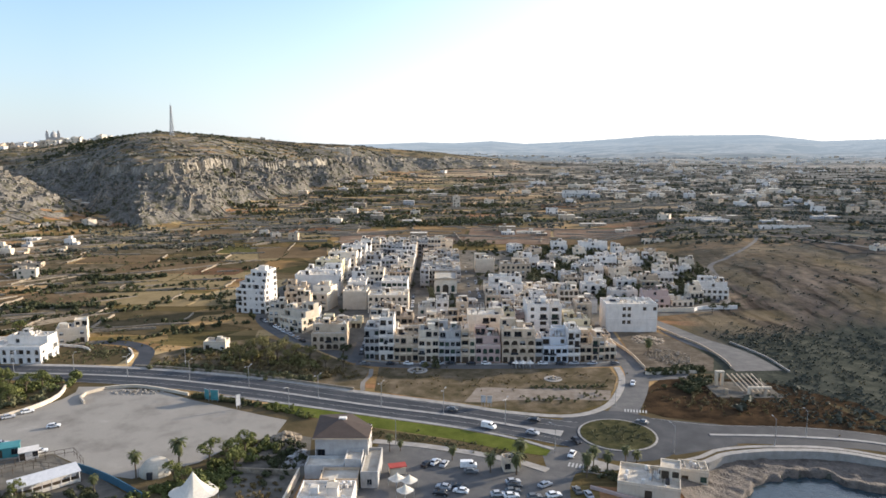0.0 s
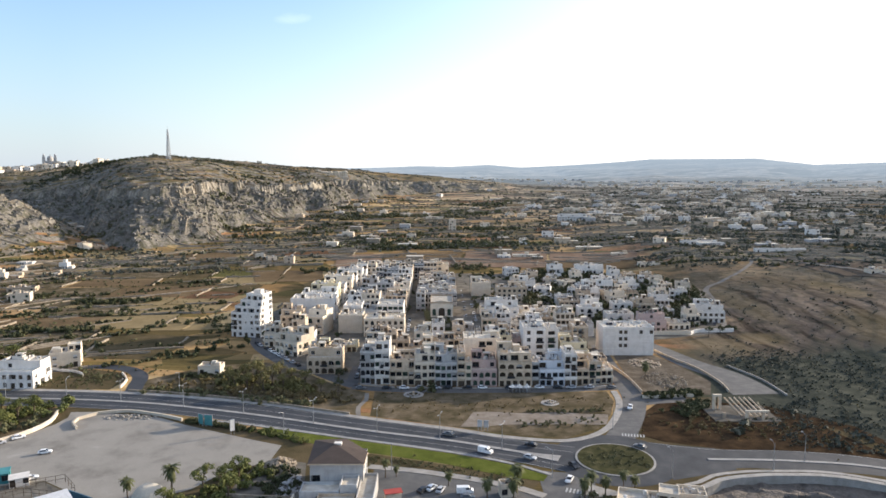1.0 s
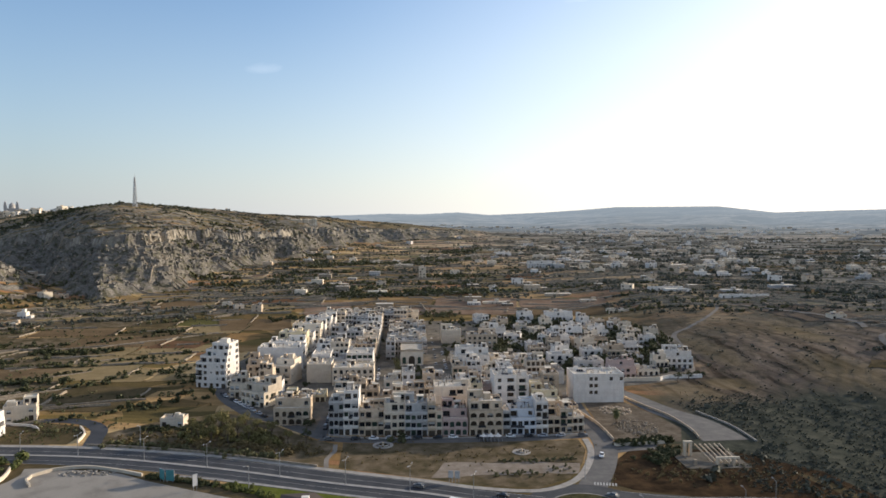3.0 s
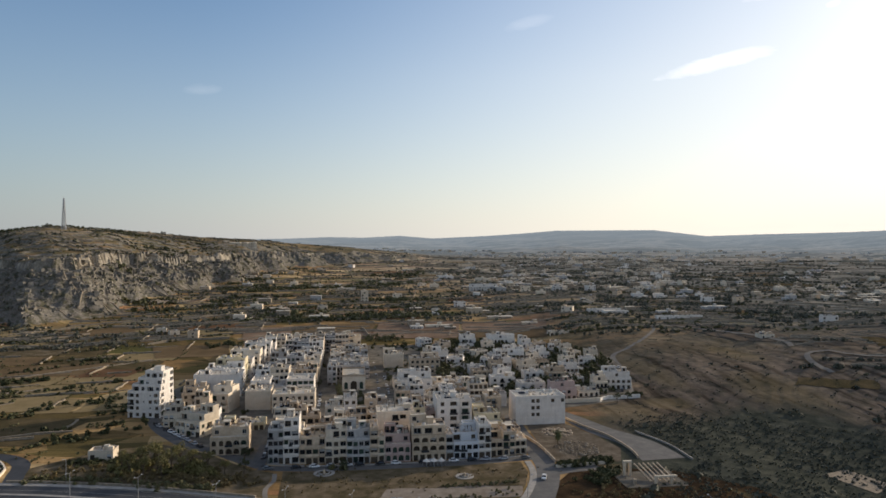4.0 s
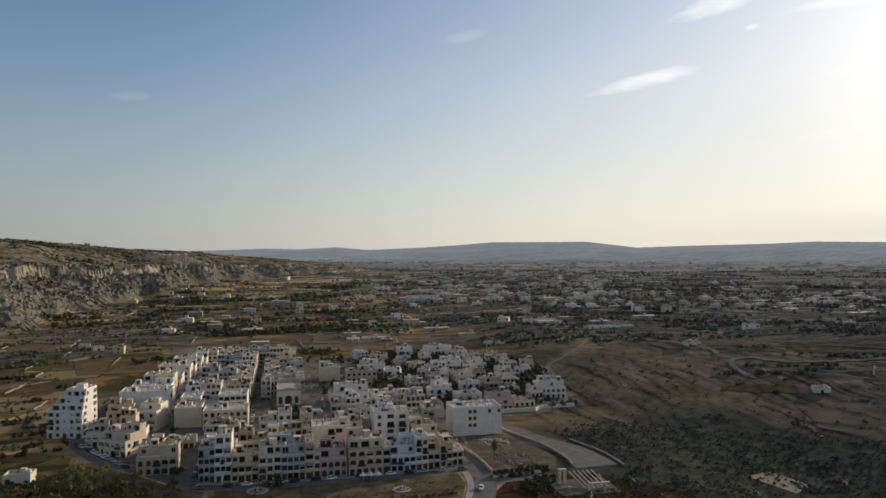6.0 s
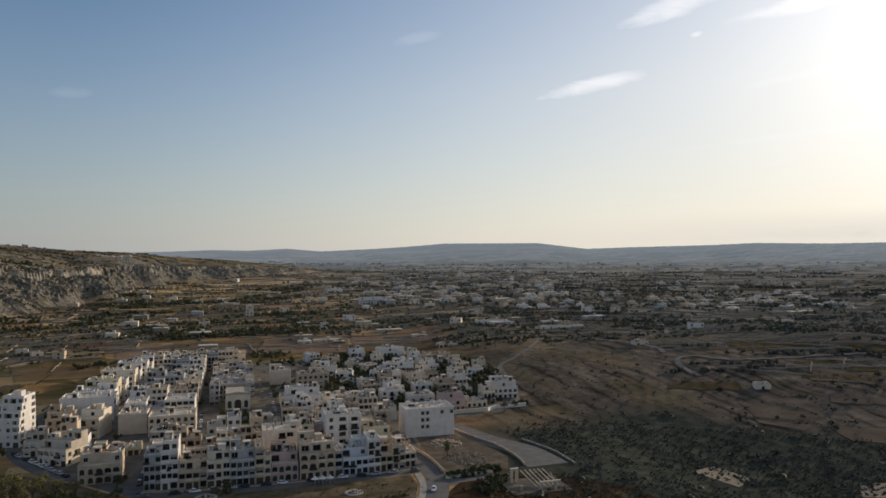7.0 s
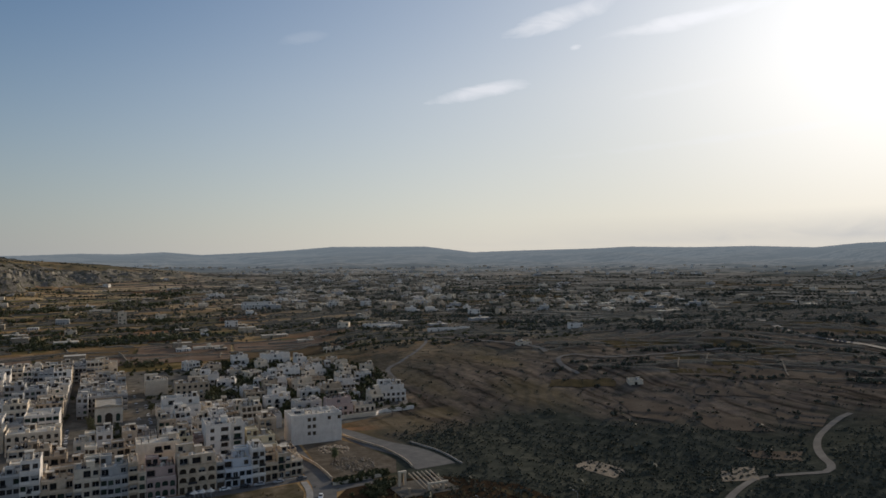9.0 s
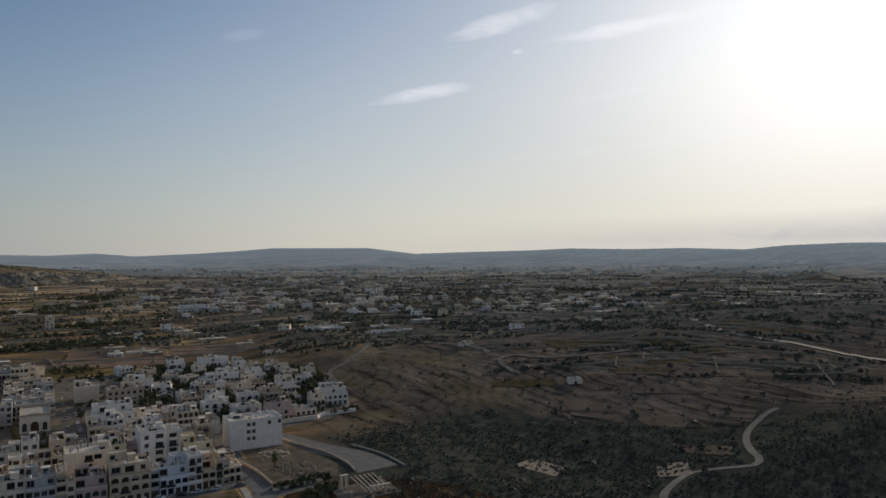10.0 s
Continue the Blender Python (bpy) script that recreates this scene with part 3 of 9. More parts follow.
def build_ground():
    az = np.radians(np.concatenate([np.arange(-180, -42, 4), np.arange(-42, -2, 0.19), np.arange(-2, 72, 0.25), np.arange(72, 181, 4)]))
    r = np.concatenate([[0, 40, 80, 110], np.geomspace(125, 700, 215), np.arange(703, 1260, 3.2), np.arange(1262, 1900, 6.0), np.geomspace(1910, 4900, 90)])
    rr, aa = np.meshgrid(r, az)
    x, y = rr * np.sin(aa), rr * np.cos(aa)
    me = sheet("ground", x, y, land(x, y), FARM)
    bare = land(x, y, True)
    for layer, values in zip(("rock", "cliff"), bare):
        me.attributes.new(layer, "FLOAT", "POINT").data.foreach_set("value", values.ravel())
    me.polygons.foreach_set("use_smooth", (bare[0][:-1, :-1] < 0.3).ravel())
    tagged(new("ground", me), "dry terraced farmland, scrub and bare limestone hillside", "ground", kind="structure")
    xs, ys = np.meshgrid(np.linspace(70, 900, 60), np.linspace(-900, 196, 60), indexing="ij")
    tagged(new("water", sheet("water", xs, ys, 0 * xs - 4.0, SEA)), "calm blue-grey sea water in a rocky cove", "sea", kind="structure")


def curve(points, step=4.0):
    """Points of a smooth line through the given ones."""
    p = [Vector((*q[:2], 0)) for q in points]
    p = [p[0] * 2 - p[1]] + p + [p[-1] * 2 - p[-2]]
    out = []
    for a, b, c, d in zip(p, p[1:], p[2:], p[3:]):
        n = max(1, int((c - b).length / step))
        for k in range(n):
            t = k / n
            out.append(0.5 * (2 * b + (c - a) * t + (2 * a - 5 * b + 4 * c - d) * t * t + (3 * b - a - 3 * c + d) * t ** 3))
    return out + [p[-2]]


def strip(name, points, half, lift, mat, label="", category="", thick=0.0, kind="structure", ends=None, across=0.0, level=None):
    """A band of ground along a line; with thick it has side faces, as a kerb or wall has."""
    line = curve(points)
    s = Shape()
    rows = []
    for i, c in enumerate(line):
        d = (line[min(i + 1, len(line) - 1)] - line[max(i - 1, 0)]).normalized()
        side = Vector((d.y, -d.x, 0))
        k = i / max(1, len(line) - 1)
        h = half if ends is None else ends[0] + (ends[1] - ends[0]) * k
        c = c + side * across
        a, b = c - side * h, c + side * h
        za, zb = (height(a.x, a.y), height(b.x, b.y)) if level is None else (level, level)
        rows.append(((a.x, a.y, za + lift), (b.x, b.y, zb + lift)))
    down = lambda p: (p[0], p[1], p[2] - thick - 0.3)
    for (a, b), (c, d) in zip(rows, rows[1:]):
        s.face([a, b, d, c], mat)
        if thick:
            s.face([down(a), a, c, down(c)], mat), s.face([b, down(b), down(d), d], mat)
    if thick:
        for a, b in (rows[0], rows[-1]):
            s.face([a, b, down(b), down(a)], mat)
    return whole(name, s, label, category or name, kind=kind)


def patch(name, corners, mat, label, lift=0.05, n=14, category="field", ragged=0.03):
    """A four-cornered piece of ground that follows the land."""
    a, b, c, d = (Vector(q) for q in corners)
    u, v = np.meshgrid(np.linspace(0, 1, n), np.linspace(0, 1, n), indexing="ij")
    x = (a.x * (1 - u) + b.x * u) * (1 - v) + (d.x * (1 - u) + c.x * u) * v
    y = (a.y * (1 - u) + b.y * u) * (1 - v) + (d.y * (1 - u) + c.y * u) * v
    edge = np.minimum(np.minimum(u, 1 - u), np.minimum(v, 1 - v)) < 0.01
    rag = np.where(edge, 1.0, 0.3) * ragged * np.hypot(c.x - a.x, c.y - a.y)
    x, y = x + rag * 0.5 * wavy(x, y, 30, 31), y + rag * 0.5 * wavy(x, y, 30, 32)
    return tagged(new(name, sheet(name, x, y, land(x, y) + lift, mat)), label, category, kind="structure")


def plot(name, corners, lift, mat, label, category, thick=0.0):
    """A flat piece of ground of any outline, with a skirt where it stands proud."""
    s = Shape()
    top = [(x, y, height(x, y) + lift) for x, y in corners]
    s.face(top, mat)
    if thick:
        for p, q in zip(top, top[1:] + top[:1]):
            s.face([p, (p[0], p[1], p[2] - thick), (q[0], q[1], q[2] - thick), q], mat)
    me = s.mesh(name)
    return whole(name, me, label, category, kind="structure")


def disc(cx, cy, r, n=40, squash=1.0, start=0.0, turn=6.28319):
    return [(cx + r * math.cos(start + turn * i / n), cy + r * squash * math.sin(start + turn * i / n)) for i in range(n)]


def sea_material():
    m = surface("sea", [(0.020, 0.034, 0.044), (0.034, 0.052, 0.062)], 20, 0.2, 0.5, 1.5, depth=0.15)
    return m


SEA = sea_material()
build_ground()

# dual carriageway along the coast
UPPER = [(-420, 262), (-300, 282), (-188, 279), (-128, 274), (-76, 261), (-29, 244), (5, 232), (25, 224), (44, 218)]
LOWER = [(-420, 252), (-300, 272), (-178, 269), (-121, 263), (-73, 250), (-28, 234), (5, 223), (24, 215), (40, 207)]
strip("road_upper", UPPER, 4.6, 0.05, ASPHALT, "dark asphalt carriageway of the coast road", "road")
strip("road_lower", LOWER, 4.2, 0.045, ASPHALT, "dark asphalt carriageway of the coast road", "road")
strip("median", [(-300, 277), (-181, 273.4), (-124, 268.4), (-74.5, 255), (-28.8, 238.2), (5, 227.2), (24, 219), (34, 215.0)], 0.8, 0.22, KERB,
      "raised concrete median strip between the carriageways", "median", thick=0.2)
strip("splitter_island", [(27, 217.4), (33, 214.8), (38.5, 212.6)], 1.0, 0.2, KERB, "pale concrete traffic island", "traffic island", thick=0.2, ends=(0.7, 2.4))
plot("roundabout_road", disc(56.3, 212.5, 20.0), 0.06, ASPHALT, "worn asphalt ring of a roundabout", "road")
plot("roundabout_kerb", disc(56.3, 212.0, 12.6), 0.24, KERB, "pale concrete kerb ring round a planted island", "kerb", thick=0.3)
plot("roundabout_bed", disc(56.3, 212.0, 11.9), 0.32, SCRUFFY, "planted bed of a roundabout with dry shrubs", "planting bed", thick=0.1)
EAST_U = [(70, 222), (89, 216), (116, 214.2), (141, 207.2), (166, 188), (182, 162), (192, 128)]
EAST_L = [(70, 204), (91, 208.2), (110, 206.6), (136, 201.6), (160, 183), (175, 158), (185, 126)]
strip("road_east_upper", EAST_U, 4.2, 0.05, ASPHALT, "dark asphalt carriageway beside the cove", "road")
strip("road_east_lower", EAST_L, 3.0, 0.045, ASPHALT, "dark asphalt carriageway beside the cove", "road")
strip("median_east", [(86, 211.8), (113, 210.2), (138.3, 204.4), (163, 185.6), (178.5, 160)], 0.7, 0.22, KERB, "raised concrete median strip", "median", thick=0.2)
strip("road_north", [(62, 229), (66, 237), (73.5, 254), (78.5, 270), (80, 289), (80.5, 320), (83, 352), (90, 392), (88, 430)], 3.6, 0.055, OLD_ROAD,
      "worn grey street that climbs into the village", "road", ends=(5.0, 2.6))
strip("road_fork", [(79, 266), (88, 268.5), (100, 269)], 3.4, 0.05, OLD_ROAD, "short worn asphalt side road", "road")
strip("road_south", [(46, 201), (38.5, 194), (33, 184), (30, 172), (30, 150)], 3.8, 0.05, OLD_ROAD, "worn asphalt road down to the car park", "road")
strip("road_front", [(-37, 287), (-20, 283.2), (4, 281.8), (28, 281.9), (52, 282.6), (78, 286)], 3.0, 0.05, OLD_ROAD, "street along the front of the village", "road")
strip("road_perimeter", [(-36, 288), (-48, 300), (-60, 313), (-71, 320), (-83, 336), (-93, 352), (-101, 370), (-112, 395)], 3.0, 0.045, OLD_ROAD,
      "worn street round the edge of the village", "road")
strip("street_1", [(-38, 288), (-38.5, 325), (-45, 352), (-60, 372), (-62, 410), (-60, 500), (-56, 590)], 2.8, 0.05, OLD_ROAD, "narrow village street between houses", "road")
strip("street_2", [(-13, 340), (-14, 390), (-16, 430)], 4.5, 0.05, OLD_ROAD, "village street with parked cars", "road")
strip("street_3", [(17, 372), (19.5, 400), (19.5, 465), (14, 575)], 3.6, 0.05, OLD_ROAD, "village street between houses", "road")
strip("street_4", [(-60, 362), (-20, 360), (40, 362), (84, 362)], 2.6, 0.045, OLD_ROAD, "cross street in the village", "road")
strip("road_junction", [(-127, 278), (-131, 292), (-134, 303), (-144, 314), (-160, 318.5), (-178, 313), (-215, 300)], 3.4, 0.055, ASPHALT, "curved asphalt side road", "road")
RAMP = [(104, 372), (112, 352), (120, 322), (129, 301), (131, 276)]
strip("road_ramp", RAMP, 5.0, 0.10, OLD_ROAD, "wide worn grey road on an embankment", "road", ends=(4.0, 10.0))
strip("road_back", [(150, 382), (168, 402), (186, 458), (198, 505), (219, 523.5), (243, 548), (265, 581), (274, 603)], 2.4, 0.16, TRACK, "pale lane winding up behind the villas", "lane", ends=(2.6, 1.3))
strip("road_far", [(272, 600), (286, 598), (304, 562), (319, 520), (322, 480), (316, 462)], 2.0, 0.75, TRACK, "pale dirt lane across the fields", "lane")
strip("track_winding", [(200, 178), (210, 186.5), (234, 195), (244, 188.5), (255, 180), (264, 184), (272, 193), (289, 208), (310, 221.5), (335, 230.5), (349, 232)], 1.6, 0.2, TRACK,
      "pale winding dirt track through dark scrub", "track")
strip("track_loop", [(420, 372), (359, 398), (334, 414), (325, 436), (311, 437), (299, 416), (294, 390)], 1.8, 0.6, TRACK, "pale curved farm track", "track")
strip("road_valley", [(610, 540), (553, 460), (508, 388), (511, 330), (516, 260), (535, 180)], 3.0, 0.6, OLD_ROAD, "grey country road across the plain", "road")

# pavements and kerbs
strip("pavement_front", [(-34, 291.5), (-20, 287), (4, 285.3), (28, 285.2), (52, 285.9), (75, 288.5)], 0.9, 0.16, PAVING, "narrow concrete pavement along the house fronts", "pavement", thick=0.14)
strip("pavement_upper", [(-180, 284.6), (-128, 279.6), (-74, 267.0), (-29, 250.2), (5, 238.2), (24, 230.6), (44, 227.5), (58, 236), (67, 252), (72, 268), (73, 281)], 1.3, 0.16, PAVING,
      "pale concrete pavement along the main road", "pavement", thick=0.14)
strip("pavement_lower", [(-90, 248.5), (-72, 244.2), (-28, 229.2), (4, 218.0), (22, 209.6), (34, 201)], 0.7, 0.16, KERB, "pale kerb along the grass verge", "kerb", thick=0.14)
strip("pavement_east", [(70, 192.6), (77, 195.6), (83, 200), (91, 202.2), (99, 203.0), (116, 202.5), (126, 199.4), (133, 195.6), (152, 182.6), (177, 156)], 0.8, 0.14, PAVING, "pale promenade kerb above the rocks", "pavement", thick=0.14)
strip("wall_sea", [(70, 188.8), (77.4, 191.9), (83.4, 196.2), (91.2, 198.5), (99, 199.7), (115.8, 199.2), (124.6, 196.4), (130.4, 193.2), (149.2, 180.2), (174.2, 153.4)], 1.0, 0.55, PAVING, "weathered pale concrete sea wall above the cove", "wall", thick=3.4, level=0.0)
strip("pavement_park", [(-22, 207), (-6, 203.5), (10, 198), (24, 191.5), (30, 187)], 1.5, 0.16, PAVING, "pale footpath beside the car park", "pavement", thick=0.14)

# plots of ground
plot("verge_lot", [(-160, 262), (-128, 262), (-92, 247), (-62, 238), (-30, 226), (-30, 196), (-60, 160), (-160, 160)], 0.018, OLIVE_SOIL, "weedy ground round the gravel lot", "ground")
plot("gravel_lot", [(-165, 196), (-150, 224), (-140, 244), (-139, 251), (-141, 257), (-131, 257), (-104, 250.5), (-92, 243), (-64, 229), (-53, 224), (-54, 211), (-66, 203), (-72, 192),
                    (-87, 182), (-98, 185), (-118, 198), (-140, 190)], 0.035, SAND, "wide empty gravel lot with tyre marks", "car park")
plot("grass_verge", [(-64, 241), (-28, 228.2), (4, 217), (22, 208.5), (33, 200.5), (31, 196.5), (20, 200), (3, 208.5), (-28, 219.5), (-56, 231)], 0.06, GRASS, "bright watered grass verge beside the road", "lawn")
plot("verge_bed", [(-28, 219), (3, 208), (20, 199.6), (30, 196), (27, 191.5), (10, 199.5), (-6, 205), (-22, 208.6)], 0.05, OLIVE_SOIL, "dry planted bed behind the lawn", "planting bed")
plot("car_park", [(-20, 206), (-6, 201.8), (10, 196.2), (24, 190.4), (33, 186), (31, 176), (30, 150), (-30, 150), (-22, 180)], 0.045, OLD_ROAD, "worn asphalt car park", "car park")
plot("village_green", [(-27, 281.0), (-20, 279.3), (4, 278.3), (28, 278.3), (52, 279), (70, 280.8), (70, 268), (65, 253), (57, 238.4), (44, 229.8), (25, 233), (5, 240.4), (-26, 252)], 0.05, DRY_GRASS,
     "dry straw-coloured open ground before the village", "ground")
patch("cleared_strip", [(9, 241), (61, 243.5), (64, 254), (13, 256)], DIRT, "ragged strip of bare pinkish dirt", 0.09, n=40, category="ground", ragged=0.05)
strip("footpath", [(-30, 278.6), (-29.5, 270), (-31.5, 262), (-30.5, 252.5)], 0.9, 0.09, TRACK, "pale worn footpath", "path")
plot("corner_scrub", [(-41, 286), (-30.5, 280), (-32, 254), (-74, 270), (-124, 282), (-131, 296), (-110, 318), (-85, 326), (-62, 309)], 0.04, DRY_GRASS, "dry scrubby slope below the village", "ground")
plot("round_bed", [(-139, 284), (-176, 286), (-186, 300), (-176, 309), (-160, 314), (-146, 309), (-138, 300)], 0.06, OLIVE_SOIL, "low planted plot inside a curved road", "planting bed")
plot("ruin_plot", [(85, 275), (112, 276), (119, 294), (113, 318), (106, 340), (88, 352), (84, 300)], 0.05, PLOT_SOIL, "rough building plot with heaps of rubble", "ground")
plot("burnt_scrub", [(73, 240), (70.5, 232), (76, 226.5), (95, 219.6), (118, 218), (141, 211.6), (158, 200), (150, 240), (128, 262), (106, 268), (86, 265), (79, 256)], 0.05, BURNT, "rough dark scrub beside the roundabout", "ground")
xs, vs = np.meshgrid(np.linspace(64, 150, 170), np.linspace(0, 1, 90), indexing="ij")
ys = sea_edge(xs) - 1.3 - 34 * vs
tagged(new("coast_shelf", sheet("coast_shelf", xs, ys[:, ::-1], land(xs, ys[:, ::-1]) + 0.3, COAST)), "weathered brown coastal rock shelf", "rock", kind="structure")
plot("verge_base", [(60, 187), (77, 194.8), (91, 201.2), (116, 201.7), (133, 195.7), (148, 185), (150, 216), (144, 242), (126, 264), (88, 268), (72, 244), (60, 230)], 0.02, OLIVE_SOIL, "weedy ground round the road junction", "ground")
plot("verge_cove", [(60, 186), (70, 191), (77, 194.4), (83, 198.7), (91, 200.9), (99, 201.9), (116, 201.4), (126, 198.7), (133, 195.3), (134, 199), (110, 204.6), (91, 206), (72, 200), (60, 197)], 0.03, OLIVE_SOIL,
     "narrow weedy verge above the sea wall", "verge")
plot("junction_east", [(68, 226), (92, 220.4), (92, 204), (70, 197)], 0.04, ASPHALT, "asphalt where the coast road meets the roundabout", "road")
plot("junction_south", [(30, 204), (46, 201), (46, 190), (36, 184), (30, 188)], 0.04, OLD_ROAD, "worn asphalt mouth of the car-park road", "road")
plot("pavement_corner", [(42, 196), (52, 189.5), (64, 190.5), (72, 194), (66, 186), (50, 183), (40, 186)], 0.05, PAVING, "pale paved corner with palms", "pavement")
plot("yard_back", [(-62, 160), (-40, 160), (-39, 190), (-42, 210), (-56, 214), (-60, 196)], 0.03, YARD, "dusty yard with rubble and dry brush", "ground")
plot("yard_west", [(-142, 190), (-118, 197.6), (-98, 184), (-78, 168), (-150, 160)], 0.03, YARD, "dusty garden yard of a restaurant", "ground")
plot("village_ground", [(-100, 372), (-60, 312), (-38, 292), (76, 292), (84, 345), (92, 360), (150, 380), (170, 404), (190, 470), (196, 500), (150, 585), (60, 598), (-40, 604), (-66, 604), (-110, 440)], 0.03, YARD,
     "dusty paved ground between the houses", "ground")

# larger fields
patch("field_red", [(-186, 492), (-150, 492), (-146, 520), (-182, 522)], RED_SOIL, "small field of red-brown soil", 0.2)
patch("field_stubble_a", [(-172, 392), (-150, 392), (-150, 424), (-166, 430)], STUBBLE, "pale yellow stubble field", 0.2)
patch("field_stubble_b", [(-148, 392), (-128, 396), (-136, 428), (-148, 424)], STUBBLE, "pale yellow stubble field", 0.2)
for k, (corners, mat, label) in enumerate((
        ([(-92, 612), (-52, 622), (-58, 700), (-104, 690)], RUST_SOIL, "rust-brown ploughed field behind the village"), ([(-50, 622), (14, 628), (20, 664), (-52, 658)], RUST_SOIL, "rust-brown ploughed field behind the village"),
        ([(-52, 661), (20, 667), (26, 716), (-56, 704)], BROWN_SOIL, "tan ploughed field behind the village"), ([(16, 630), (96, 624), (104, 660), (22, 666)], RUST_SOIL, "broad rust-brown field behind the village"),
        ([(24, 669), (104, 663), (112, 716), (30, 722)], RUST_SOIL, "broad rust-brown field behind the village"), ([(98, 624), (176, 606), (186, 640), (106, 658)], BROWN_SOIL, "tan ploughed field behind the villas"),
        ([(107, 661), (187, 643), (196, 690), (114, 714)], RUST_SOIL, "rust-brown ploughed field behind the villas"), ([(-150, 640), (-108, 648), (-112, 690), (-160, 680)], STUBBLE, "pale stubble field behind the village"))):
    patch("field_behind", corners, mat, label, 0.45, n=26, ragged=0.02)
patch("field_tan", [(-150, 560), (-96, 566), (-104, 612), (-166, 606)], BROWN_SOIL, "tan fallow field", 0.3)
patch("field_fallow", [(-214, 340), (-140, 330), (-132, 378), (-200, 386)], OLIVE_SOIL, "fallow field beside a rubble wall", 0.2)
patch("field_valley", [(264, 300), (274, 280), (299, 296), (280, 336)], DULL_SOIL, "dull brown fallow field in the valley", 0.25, n=24, ragged=0.09)
patch("field_valley", [(342, 342), (392, 288), (408, 306), (358, 366)], DULL_SOIL, "long brown fallow field in the valley", 0.3, n=24, ragged=0.09)
patch("field_valley", [(300, 508), (330, 466), (348, 548), (288, 617)], DULL_SOIL, "broad pale brown field above the valley", 0.4, n=60, ragged=0.09)
patch("field_valley", [(261, 219), (264, 196), (279, 209), (267, 234)], DULL_SOIL, "small brown plot among dark scrub", 0.25, n=24, ragged=0.09)
patch("field_valley", [(374, 436), (381, 419), (395, 460), (385, 477)], DULL_SOIL, "brown plot beside a farm track", 0.3, n=24, ragged=0.09)
patch("field_valley", [(280, 260), (300, 240), (313, 261), (290, 283)], DULL_SOIL, "brown terrace among dark scrub", 0.25, n=24, ragged=0.09)
patch("field_valley", [(318, 249), (323, 230), (339, 238), (332, 264)], DULL_SOIL, "brown terrace among dark scrub", 0.25, n=24, ragged=0.09)
patch("ruin_floor", [(189, 256), (195, 234), (208, 241), (203, 261)], RUBBLE, "broken stone floor of a ruined farm", 0.2, category="ruin")
patch("ruin_floor", [(224, 203), (233, 193), (249, 209), (240, 218)], RUBBLE, "broken stone floor of a ruined farm", 0.2, category="ruin")


